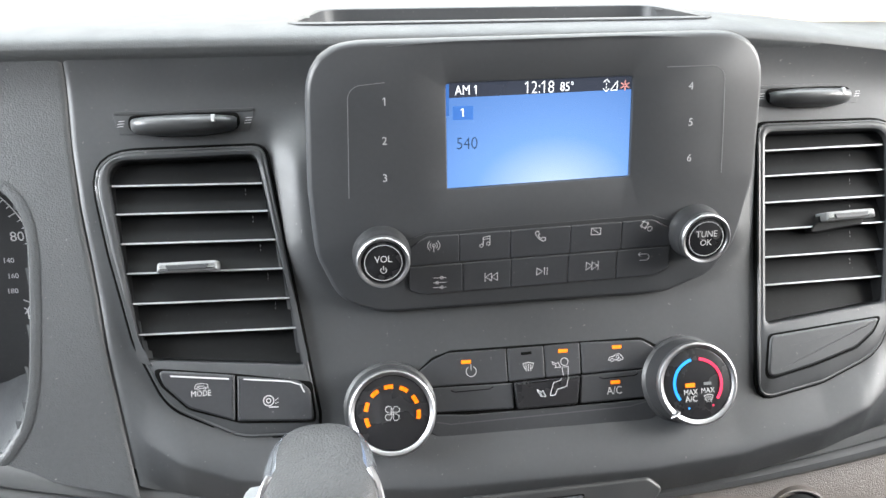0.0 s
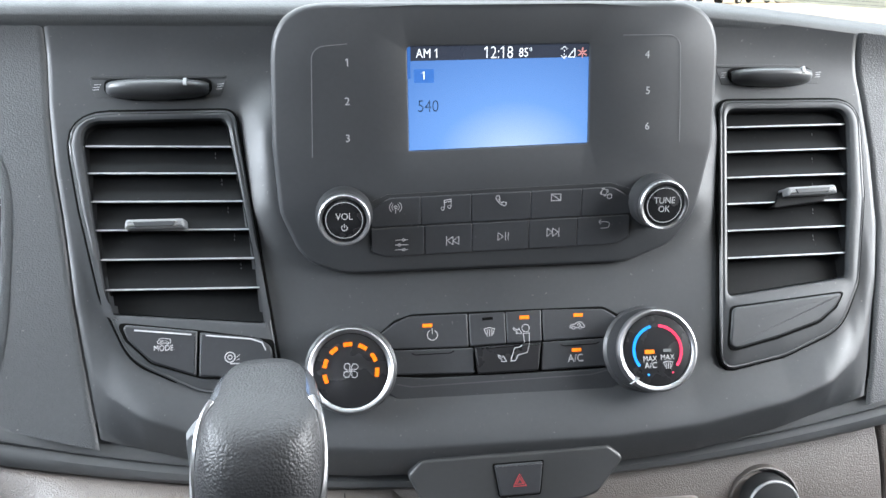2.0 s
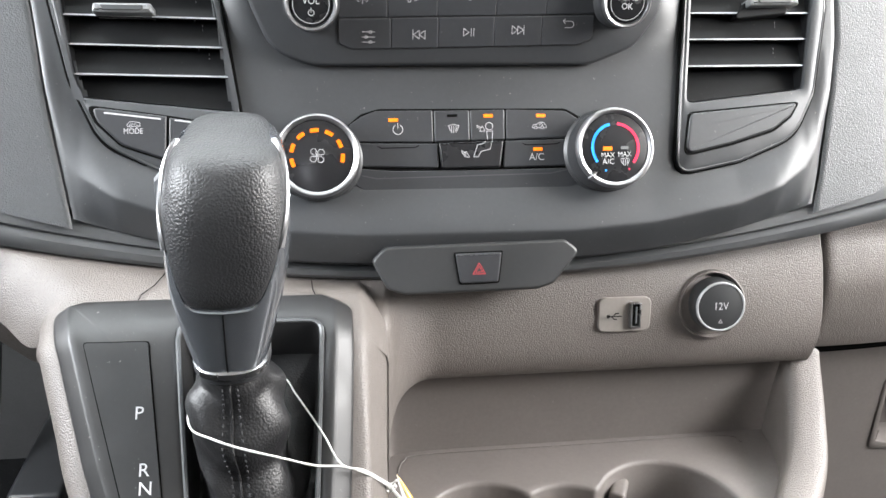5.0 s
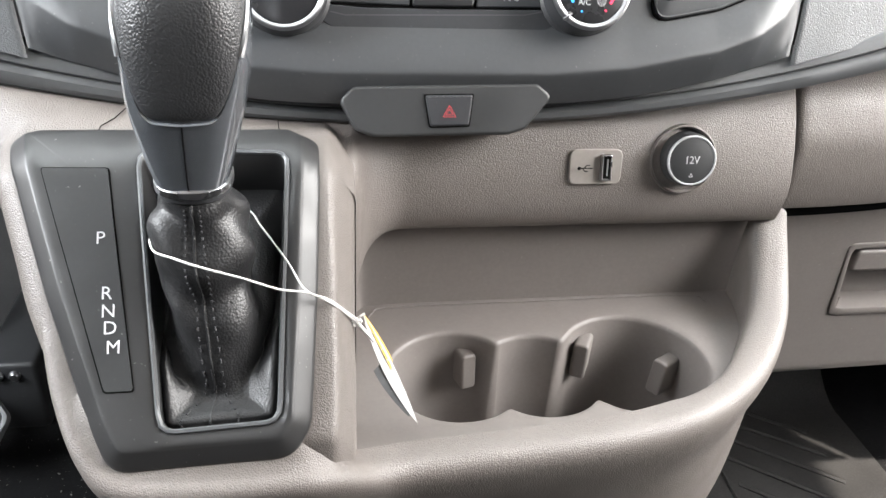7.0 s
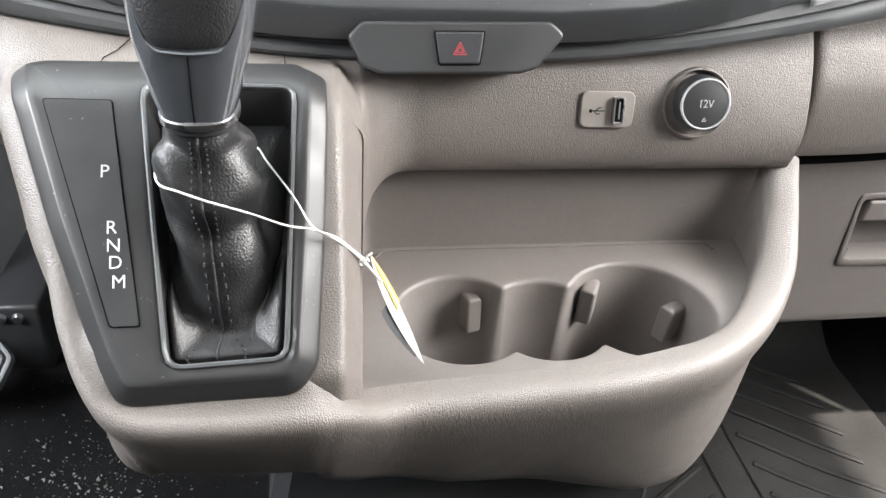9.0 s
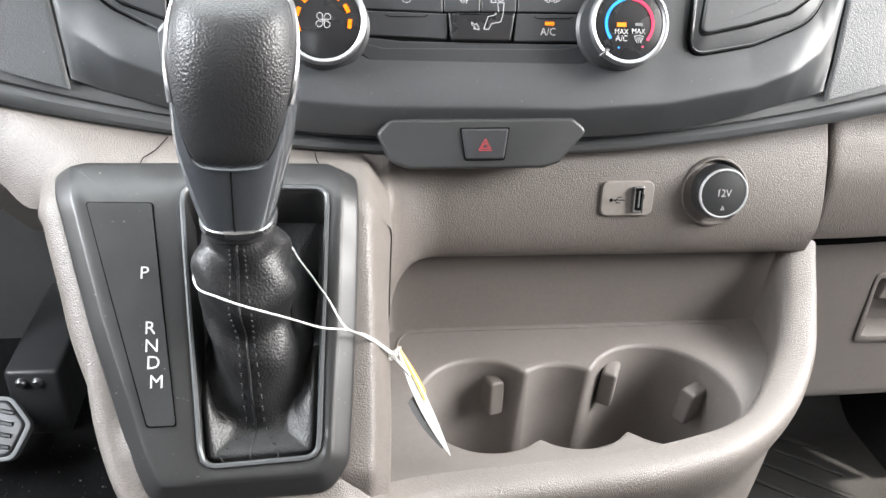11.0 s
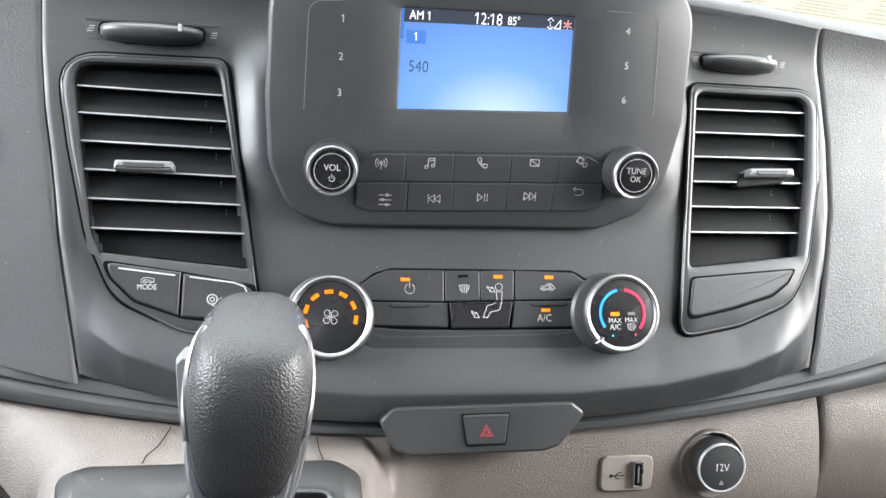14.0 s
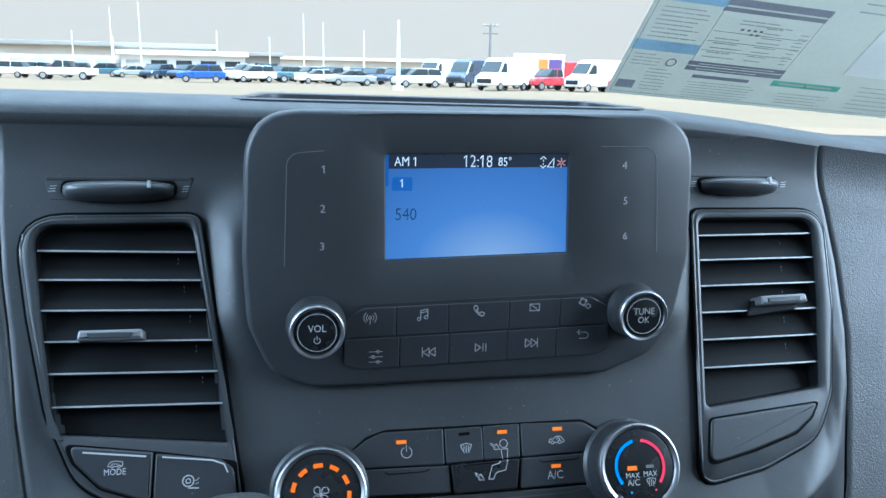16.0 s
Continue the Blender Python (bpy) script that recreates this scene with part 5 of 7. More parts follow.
def build_gear_top():
    rows = []
    for j in range(71):
        s = -0.075 + 0.225 * j / 70
        dive = 0.012 * smooth(-0.057, -0.076, s)
        z = gear(0, s, 0).z
        y = gear(0, s, 0).y
        left = float(np.interp(y, [0.150, 0.162, 0.175, 0.207, 0.246, 0.278, 0.314, 0.338, 0.352], [-0.030, -0.052, -0.066, -0.082, -0.096, -0.109, -0.128, -0.160, -0.215]))
        right = float(np.interp(y, [0.150, 0.159, 0.165, 0.179, 0.199, 0.21, 0.315, 0.35], [0.018, 0.033, 0.039, 0.0440, 0.0460, 0.0465, 0.0465, 0.0480]))
        drop = float(np.interp(y, [0.160, 0.173, 0.189, 0.2025, 0.215, 0.270, 0.300, 0.330], [0.004, 0.012, 0.020, 0.0235, 0.024, 0.024, 0.022, 0.016]))
        rear = smooth(0.245, 0.290, y)
        flat, wide = right - 0.0065 - 0.002 * rear, 0.0125 + 0.0055 * rear
        row = []
        flare = smooth(0.272, 0.325, y)
        left += 0.006
        roll = 0.005 + 0.008 * smooth(0.200, 0.240, y) + 0.018 * flare
        left += 0.030 * flare
        short = 1 - 0.92 * smooth(-0.050, -0.070, s)
        for z in (0.075 * short, 0.045 * short, 0.018 * short):
            row.append(gear(left - roll * (1 - 0.3 * z / 0.075) + 0.25 * z, s, -0.0006 - dive - roll) - Vector((0, -0.7 * z * flare, z)))
        for k in range(8, 0, -1):
            a = math.pi / 2 * k / 8
            row.append(gear(left - roll * math.sin(a), s, -0.0006 - dive - roll * (1 - math.cos(a))))
        for i in range(61):
            row.append(gear(left + (flat - left) * i / 60, s, -0.0006 - dive))
        for k in range(1, 15):
            q = k / 14
            row.append(gear(flat + wide * q, s, -0.0006 - dive - drop * float(np.interp(q, SHOULDER_Q, SHOULDER_W))))
        last = row[-1]
        row.append(Vector((last.x + 0.0008, last.y, last.z - 0.004)))
        row.append(Vector((last.x + 0.0012, last.y, min(last.z - 0.012, 1.100) if s > -0.066 else last.z - 0.006)))
        for p in row:
            p.z += back_rise(p)
        rows.append(row)
    bm = sheet(rows)
    hole = [gear(p.x, p.y, 0) for p in inset(OPEN, -0.008)]
    hole = [Vector((p.x, p.y)) for p in hole]
    bmesh.ops.delete(bm, geom=[f for f in bm.faces if inside(Vector(f.calc_center_median()[:2]), hole)], context="FACES")
    return bm


part("gear_top", build_gear_top(), TAUPE, console)

# tray: back wall, side walls and the deck with its cups


def build_tray_walls():
    rows = []
    plan = spline([(0.0490, 0.235, 0), (0.0505, 0.27, 0), (0.0525, 0.318, 0), (0.060, 0.342, 0), (0.080, 0.3492, 0), (0.18, 0.3502, 0), (0.296, 0.3507, 0), (0.340, 0.3512, 0)], 120)
    for z, out in ((DECK - 0.001, 0.0), (DECK + 0.002, 0.0012), (DECK + 0.006, 0.003), (1.14, 0.007), (1.165, 0.013), (1.18, 0.018)):
        row = []
        for i, p in enumerate(plan):
            t = (plan[min(i + 1, 119)] - plan[max(i - 1, 0)]).normalized()
            n = Vector((-t.y, t.x, 0))
            high = 1.180
            top = DECK - 0.001 + (z - DECK + 0.001) / (1.180 - DECK + 0.001) * (high - DECK + 0.001)
            f = out * 0.3
            row.append(Vector((p.x + n.x * f, p.y + n.y * f, top)))
        rows.append(row)
    return sheet(rows)


part("tray_wall", build_tray_walls(), TAUPE_SMOOTH, console)

CUPS = [(0.1150, 0.2755, 0.0418), (0.1665, 0.2720, 0.0385), (0.2290, 0.2790, 0.0478)]


def cup_outline():
    """The three round wells run into one another."""
    out = []
    for k in range(240):
        a = 2 * math.pi * k / 240
        d = Vector((math.cos(a), math.sin(a)))
        best = 0
        for x, y, r in CUPS:
            c = Vector((x - 0.168, y - 0.275))
            b = c.dot(d)
            disc = b * b - c.length_squared + r * r
            if disc > 0:
                best = max(best, b + math.sqrt(disc))
        out.append(Vector((0.168, 0.275)) + d * best)
    return out


def build_deck():
    cups = cup_outline()
    outer = by_angle([Vector(p) for p in ((0.045, 0.208), (0.15, 0.2110), (0.205, 0.2160), (0.252, 0.2290), (0.290, 0.2570), (0.317, 0.2900), (0.331, 0.32), (0.334, 0.357), (0.045, 0.357))], (0.168, 0.275), 240)
    loops = [[Vector((p.x, p.y, DECK + 0.0045 * (1 - smooth(0.212, 0.240, p.y)))) for p in outer]]
    for f in (0.25, 0.5, 0.75, 0.92):
        loops.append([Vector((*(a.lerp(b, f)), DECK + 0.0045 * (1 - smooth(0.212, 0.240, a.lerp(b, f).y)))) for a, b in zip(outer, cups)])
    for d, dz in ((0.0, 0.0), (0.0012, -0.0006), (0.0022, -0.003), (0.0055, -0.076), (0.0085, -0.084)):
        loops.append([Vector((p.x, p.y, DECK + 0.0045 * (1 - smooth(0.212, 0.240, p.y)) * (dz > -0.002) + dz)) for p in inset(cups, d)])
    return loft(loops, True, False, True)


part("cup_deck", build_deck(), TAUPE_SMOOTH, console, "tray floor with three joined cup wells", angle=50)
for x, y, z, turn in ((0.128, 0.3090, 1.088, 15), (0.2065, 0.3110, 1.090, -28), (0.2585, 0.2960, 1.084, -58)):
    m = pose(x, y, z, 84, 0, turn) @ Matrix.Translation((0, 0, -0.0035))
    loop = rounded([(-0.0052, -0.015, 0.003), (0.0052, -0.015, 0.003), (0.0052, 0.0105, 0.0035), (-0.0052, 0.0105, 0.0035)], 6)
    bm = loft([lift(inset(loop, d), w, m) for d, w in ((0, -0.009), (0, 0.0078), (0.0002, 0.0086), (0.0008, 0.0093), (0.0017, 0.0095), (0.0023, 0.0095))], True, True, True)
    part("cup_tab", bm, TAUPE_SMOOTH, console, "sprung plastic tab in a cup well", angle=60)

# ---- shifter ----
shifter = thing("gear_shifter", "leather topped automatic gear lever with a black boot and bezel", "gear lever", (-0.012, 0.235, 1.17))
BEZEL_OUT = rounded([(-0.1105, 0.1000, 0.012), (-0.1035, 0.0700, 0.01), (-0.0866, 0.0120, 0.03), (-0.0655, -0.0500, 0.03), (-0.0565, -0.0685, 0.014), (0.0225, -0.0665, 0.014), (0.0310, -0.0530, 0.016), (0.0355, 0.0100, 0.03), (0.0378, 0.0620, 0.02), (0.0378, 0.0955, 0.012), (0.026, 0.1075, 0.012), (-0.097, 0.1075, 0.012)][::-1], 6)


def build_bezel():
    c, n = (-0.013, 0.015), 220
    o, i = by_angle(BEZEL_OUT, c, n), by_angle(OPEN, c, n)
    edge, lip = inset(o, 0.0086), inset(i, -0.0050)
    loops = [gear_lift(inset(o, d), w) for d, w in ((0, -0.006), (0, 0.0004), (0.0005, 0.0015), (0.0014, 0.0024), (0.0045, 0.0047), (0.0072, 0.0067), (0.0079, 0.0072))]
    loops += [gear_lift([a.lerp(b, f) for a, b in zip(edge, lip)], w) for f, w in ((0.0, 0.0074), (0.08, 0.0076), (0.5, 0.0077), (0.75, 0.0077), (1.0, 0.0076))]
    loops += [gear_lift(inset(i, d), w) for d, w in ((-0.0020, 0.0070), (-0.0006, 0.0056), (0, 0.0040), (0.0005, -0.012), (0.0010, -0.032))]
    return loft(loops)


part("bezel", build_bezel(), BEZEL, shifter, "charcoal bezel with rounded shoulders", angle=60)
# rim in a paler grey than the bezel, so its highlight is coloured in
part("opening_rim_highlight", tube([p for p in gear_lift(by_angle(inset(OPEN, -0.0012), (-0.013, 0.015), 140), 0.0074)] + [gear_lift(by_angle(inset(OPEN, -0.0012), (-0.013, 0.015), 140), 0.0074)[0]], 0.0012, 6), STRIP, shifter)


def gear_quad(tl, tr, br, bl, w0, w1, r):
    """A four-cornered plate that follows the slope."""
    bm, rows = bmesh.new(), []
    n, k = 40, 8
    for j in range(n + 1):
        f = 0.5 - 0.5 * math.cos(math.pi * j / n)
        a, b = Vector(bl).lerp(Vector(tl), f), Vector(br).lerp(Vector(tr), f)
        d = min(f, 1 - f) * (Vector(tl) - Vector(bl)).length
        cut = r - math.sqrt(max(0, r * r - max(0, r - d) ** 2))
        row = [gear(a.x + cut, a.y, w0)]
        row += [gear(a.x + cut + (b.x - a.x - 2 * cut) * i / k, a.y + (b.y - a.y) * i / k, w1) for i in range(k + 1)]
        row.append(gear(b.x - cut, b.y, w0))
        rows.append(row)
    sheet(rows, bm)
    return bm


part("plate_gap", gear_quad((-0.0893, 0.0702), (-0.0589, 0.0697), (-0.0454, -0.0345), (-0.0585, -0.0345), 0.004, 0.0079, 0.0016), GAP, shifter)
plate = part("gear_plate", gear_quad((-0.0886, 0.0695), (-0.0595, 0.0690), (-0.0460, -0.0338), (-0.0579, -0.0338), 0.004, 0.0085, 0.0014), PLATE, shifter, "grey gear position plate with white letters")
for x, s, letter in ((-0.0613, 0.0352, "P"), (-0.0580, 0.0097, "R"), (-0.0570, 0.0016, "N"), (-0.0561, -0.0060, "D"), (-0.0545, -0.0146, "M")):
    q = gear(x, s, 0.0088)
    n = (gear(x, s, 0.02) - gear(x, s, 0)).normalized()
    up = (gear(x, s + 0.004, 0) - gear(x, s - 0.004, 0)).normalized()
    m = Matrix(((1, 0, n.x, q.x), (0, up.y, n.y, q.y), (0, up.z, n.z, q.z), (0, 0, 0, 1))).copy()
    m[0][1] = up.x
    print_part("gear_letter", lettering(letter, 0.0084, m, 0, 0, 0.0, weight=0.0), WHITE, plate)


def ring_loop(cx, cy, z, rx, ry, tilt=0.0, power=2.4, n=96):
    out = []
    for k in range(n):
        a = 2 * math.pi * k / n
        c, s = math.cos(a), math.sin(a)
        r = (abs(c) ** power + abs(s) ** power) ** (-1 / power)
        out.append(Vector((cx + rx * r * c, cy + ry * r * s, z + tilt * ry * r * s)))
    return out


def build_boot():
    n = 96
    o = by_angle(OPEN, (-0.0135, 0.010), n)

    def opening(d, w):
        return [gear(p.x, p.y, w - 0.022 * smooth(-0.026, 0.006, p.y)) for p in inset(o, d)]

    loops = [opening(-0.002, 0.001), opening(0.0005, 0.0022), opening(0.004, 0.0036)]
    rings = [(-0.0120, 0.2320, 1.1905, 0.0240, 0.0280, 0.86), (-0.0130, 0.2345, 1.1990, 0.0198, 0.0242, 0.62), (-0.0140, 0.2360, 1.2090, 0.0190, 0.0226, 0.42), (-0.0150, 0.2385, 1.2170, 0.0202, 0.0213, 0.3), (-0.0160, 0.2400, 1.2260, 0.0222, 0.0220, 0.22), (-0.0165, 0.2410, 1.2345, 0.0218, 0.0213, 0.15), (-0.0165, 0.2420, 1.2430, 0.0195, 0.0195, 0.1), (-0.0165, 0.2430, 1.2490, 0.0160, 0.0172, 0.05), (-0.0165, 0.2435, 1.2560, 0.0152, 0.0168, 0.0)]
    for cx, cy, z, rx, ry, tilt in rings:
        loops.append(ring_loop(cx, cy, z, rx, ry, tilt, 2.2, n))
    # soft folds between the rings
    fine = []
    for col in range(n):
        fine.append(spline([lp[col] for lp in loops], 70))
    rows = []
    for j in range(70):
        row = []
        for k in range(n):
            p = fine[k][j]
            a = 2 * math.pi * k / n
            fold = math.sin(j * 0.32 + 2.2 * math.sin(a * 1.0 + 0.8) + 1.3 * math.sin(3 * a)) * 0.0015 + noise.noise(p * 70) * 0.0012
            fold *= smooth(6, 16, j) * (1 - smooth(60, 69, j))
            row.append(p + Vector((math.cos(a), math.sin(a), 0.2)) * fold)
        rows.append(row)
    return loft(rows), rows


boot_bm, boot_rows = build_boot()
boot = part("boot", boot_bm, BOOT, shifter, "soft black leather boot with a stitched front seam", angle=80)
stitches = bmesh.new()
front = int(96 * 0.75)
for off in (-3, 3):
    col = (front + off) % 96
    for j in range(4, 66, 2):
        a, b = boot_rows[j][col], boot_rows[j + 1][col]
        tube([a + Vector((0, -0.0005, 0.0003)), a.lerp(b, 0.7) + Vector((0, -0.0005, 0.0003))], 0.0005, 5, stitches)
part("stitching", stitches, THREAD, boot, "dark twin stitching")
part("seam", tube([boot_rows[j][front] + Vector((0, -0.0001, 0)) for j in range(2, 68)], 0.0007, 5), BOOT, boot)

# the grip
KNOB = [(1.2580, 0.2430, -0.0165, 0.0150, 0.0178), (1.2650, 0.2432, -0.0165, 0.0172, 0.0190), (1.2760, 0.2438, -0.0162, 0.0200, 0.0208), (1.2930, 0.2450, -0.0156, 0.0238, 0.0236), (1.3100, 0.2475, -0.0145, 0.0257, 0.0266), (1.3250, 0.2500, -0.0138, 0.0258, 0.0285), (1.3370, 0.2525, -0.0133, 0.0246, 0.0290), (1.3460, 0.2545, -0.0130, 0.0228, 0.0278), (1.3525, 0.2560, -0.0127, 0.0196, 0.0245), (1.3555, 0.2570, -0.0126, 0.0130, 0.0160), (1.3562, 0.2575, -0.0125, 0.001, 0.001)]


def grip_ring(t):
    v = [float(np.interp(t * (len(KNOB) - 1), range(len(KNOB)), [k[i] for k in KNOB])) for i in range(5)]
    return ring_loop(v[2], v[1], v[0], v[3], v[4], 0.16 * smooth(0.3, 0.9, t), 2.8, 240)


GN = 240
grip_rings = [grip_ring(i / 10) for i in range(11)]
grip_cols = [[r[k] for r in grip_rings] for k in range(GN)]
grip_cols = [spline(c, 90) for c in grip_cols]


def pad_limit(k):
    """The lower edge of the leather, by the angle from the front: a deep tongue."""
    a = abs(((k / GN * 360 - 270 + 180) % 360) - 180)
    return lerp_table((0, 30, 36, 41, 45, 50, 56, 62, 68, 73, 80), (26, 26.4, 28, 31, 35.5, 41, 47, 54, 61, 69, 76), a)


def grip_at(k, j, out):
    j = min(88.999, max(0.0, j))
    p = grip_cols[k % GN][int(j)].lerp(grip_cols[k % GN][int(j) + 1], j - int(j))
    return p + (p - Vector((-0.014, 0.25, min(p.z, 1.33)))).normalized() * out


grip_limit = [pad_limit(k) for k in range(GN)]
grip_limit = [sum(grip_limit[(k + d) % GN] for d in range(-4, 5)) / 9 for k in range(GN)]
grip = part("grip", loft([[grip_cols[k][j] for k in range(GN)] for j in range(0, 85)]), GUNMETAL, shifter, "gunmetal grip with a chrome edged leather front", angle=80)
leather = []
for f, out in [(0.0, -0.0006), (0.008, 0.0004), (0.02, 0.0009), (0.05, 0.0012)] + [(0.05 + 0.95 * i / 44, 0.0012) for i in range(1, 45)]:
    leather.append([grip_at(k, grip_limit[k] + (89 - grip_limit[k]) * f, out) for k in range(GN)])
part("leather_pad", loft(leather, True, False, True), LEATHER, grip, "grained black leather pad", angle=80)
span = int(GN * 70 / 360)
front_k = GN * 3 // 4
part("tongue_edge", tube([grip_at(k, grip_limit[k] - 0.6, 0.0002) for k in range(front_k - span, front_k + span + 1)], 0.00075, 6), GUNMETAL, grip, "polished bevel round the leather")
for side in (-1, 1):
    ks = [front_k + side * d for d in range(int(GN * 50 / 360), int(GN * 82 / 360))]
    line = [grip_at(k, grip_limit[k % GN] - 0.8, 0.0011) for k in ks]
    part("chrome_edge", tube(spline(line, 60), 0.0016, 8), CHROME, grip, "bright chrome edge")
part("front_seam", tube([grip_at(GN * 3 // 4, j, 0.0) for j in range(3, 27)], 0.0004, 5), GAP, grip)
part("collar", loft([ring_loop(-0.0165, 0.2432, z, 0.0152 * k, 0.0178 * k, 0.0, 2.4) for z, k in ((1.2530, 0.98), (1.2540, 1.04), (1.2562, 1.05), (1.2572, 1.0))]), BLACK, shifter)
part("collar_ring", loft([ring_loop(-0.0165, 0.2432, z, 0.0152 * k, 0.0178 * k, 0.0, 2.4) for z, k in ((1.2558, 1.03), (1.2565, 1.10), (1.2594, 1.10), (1.2602, 1.03))]), BRIGHT, shifter, "chrome collar ring")
bm = bmesh.new()
loft([[Vector((-0.0392 - 0.0030 * b + dx, 0.262 + dy, z)) for dx, dy in ((0.004, -0.006), (-0.002, -0.0055), (-0.0032, 0.0), (-0.002, 0.006), (0.004, 0.007))] for z, b in ((1.2880, 0.0), (1.297, 0.55), (1.312, 0.9), (1.330, 1.0), (1.3345, 0.9), (1.337, 0.2))], True, True, True, bm)
part("thumb_button", bm, TABGREY, shifter, "silver release button on the side")

# ---- tag on a string ----
KNOT = Vector((0.0545, 0.2428, 1.1752))
tie = thing("tag_string", "thin white cotton string looped round the gear lever", "string", KNOT)
left_run = spline([(-0.010, 0.266, 1.2290), (-0.0310, 0.2600, 1.2290), (-0.0378, 0.2430, 1.2300), (-0.0345, 0.2250, 1.2318), (-0.0245, 0.2150, 1.2335), (-0.0130, 0.2105, 1.2315), (0.0040, 0.2090, 1.2262), (0.0190, 0.2140, 1.2165), (0.0300, 0.2190, 1.2110), (0.0400, 0.2274, 1.1997), (0.0486, 0.2360, 1.1862), KNOT], 90)
right_run = spline([(-0.010, 0.266, 1.2290), (0.0030, 0.2680, 1.2270), (0.0090, 0.2590, 1.2235), (0.0216, 0.2360, 1.2175), (0.0300, 0.2198, 1.2118), (0.0405, 0.2280, 1.2003), (0.0491, 0.2365, 1.1867), KNOT + Vector((0.001, 0, 0.001))], 80)
part("strand", tube(left_run, 0.0005, 6), STRING, tie)
part("strand", tube(right_run, 0.0005, 6), STRING, tie)
bm = bmesh.new()
tube([KNOT + Vector((0.0022 * math.cos(a), 0.0012 * math.sin(a * 1.3), 0.0018 * math.sin(a))) for a in [k * 0.4 for k in range(30)]], 0.0007, 6, bm)
tube(spline([KNOT, KNOT + Vector((0.001, -0.001, 0.004)), KNOT + Vector((0.004, 0.0, 0.0055))], 10), 0.0006, 5, bm)
tube(spline([KNOT, KNOT + Vector((0.004, -0.004, -0.003)), KNOT + Vector((0.0085, -0.006, -0.008))], 10), 0.0009, 5, bm)
part("knot", bm, STRING, tie)
tag = thing("paper_tag", "white paper tag with a yellow back hanging from a string", "tag", (0.075, 0.235, 1.125))


def tag_sheet(x0, x1, f1, back, f0=0.0):
    rows = []
    for j in range(13):
        f = f0 + (f1 - f0) * j / 12
        p = Vector((0.0590, 0.2660, 1.1640)).lerp(Vector((0.0845, 0.2180, 1.1270)), f)
        bow = math.sin(math.pi * f) ** 0.8
        rows.append([p + Vector(((x0 + (x1 - x0) * k / 4) * bow, (0.004 + back) * bow * k / 4, -0.002 * bow * (1 - k / 4))) for k in range(5)])
    return sheet(rows)


part("front", tag_sheet(-0.0036, 0.0016, 1.0, 0.0), CARD, tag)
# the card's shaded underside, painted as a black strip
part("shaded_flap", tag_sheet(-0.0085, -0.0036, 0.93, 0.001, 0.50), BLACK, tag, "folded lower flap coloured black as the card's shaded side")
part("back", tag_sheet(0.0010, 0.0020, 0.50, 0.002), YELLOW, tag, "yellow back")
bm = bmesh.new()
for k in range(5):
    f = 0.35 + 0.1 * k
    p = Vector((0.0590, 0.2660, 1.1640)).lerp(Vector((0.0845, 0.2180, 1.1270)), f)
    tube([p + Vector((-0.002, -0.0006, 0.0004)), p + Vector((0.0015, 0.0014, 0.0008))], 0.00025, 4, bm)
part("print_bar", bm, GREYPRINT, tag)
# fine joints in the console's top
for x, lean in ((-0.071, 0.009), (0.019, -0.003)):
    joint = [gear(x, 0.107, 0.0001), gear(x + 0.1 * lean, 0.112, 0.0002), gear(x + 0.65 * lean, 0.122, 0.0002), gear(x + lean, 0.140, 0.0002)]
    part("joint", tube([p + Vector((0, 0, back_rise(p))) for p in joint], 0.00028, 5), GAP, console)
part("deck_edge", tube(spline([(0.0655, 0.3300, DECK + 0.0002), (0.0700, 0.3400, DECK + 0.0006), (0.085, 0.3452, DECK + 0.0006), (0.18, 0.3459, DECK + 0.0006), (0.288, 0.3462, DECK + 0.0006), (0.303, 0.338, DECK + 0.0006)], 60), 0.0005, 6), TAUPE_SMOOTH, console)


# ---- glove box ----
glove = thing("glove_box", "taupe plastic glove box door with a recessed pull handle", "glove box", (0.60, 0.38, 1.0))


def glove_y(x, z):
    return 0.372 + 0.02 * (1.165 - z) * 0.5 + 0.05 * max(0, x - 0.36) ** 2


def build_glove_door():
    bm = bmesh.new()
    hole = rounded([(0.4355, 1.0700, 0.006), (0.56, 1.0720, 0.006), (0.56, 1.1310, 0.006), (0.431, 1.1290, 0.006)])
    rows = []
    for j in range(41):
        z = 1.004 + (1.1760 - 1.004) * j / 40
        rows.append([bm.verts.new((x, glove_y(x, z) + 0.006 * (1 - smooth(0, 0.006, z - 1.004)) - 0.0, z - 0.03 * (0.43 - x) * (j < 1) + 0.45 * max(0, x - 0.3435) ** 2 * (j / 40))) for x in [0.335 + 0.45 * i / 70 for i in range(71)]])
    for a, b in zip(rows, rows[1:]):
        for i in range(70):
            mid = (a[i].co + b[i + 1].co) / 2
            if not inside(Vector((mid.x, mid.z)), hole):
                bm.faces.new((a[i], a[i + 1], b[i + 1], b[i]))
    bmesh.ops.delete(bm, geom=[v for v in bm.verts if not v.link_faces], context="VERTS")
    return bm


part("door", build_glove_door(), TAUPE_SMOOTH, glove)
# dark strip laid on the door paints the ledge's shadow
part("ledge_shadow", sheet([[(x, glove_y(x, z) - 0.0006, z + 0.45 * max(0, x - 0.3435) ** 2 * 0.93) for x in [0.3445 + 0.44 * i / 40 for i in range(41)]] for z in (1.1575, 1.1660)]), GAP, glove)
FG = frame_at(0.495, 0.3735, 1.10, 0.0)
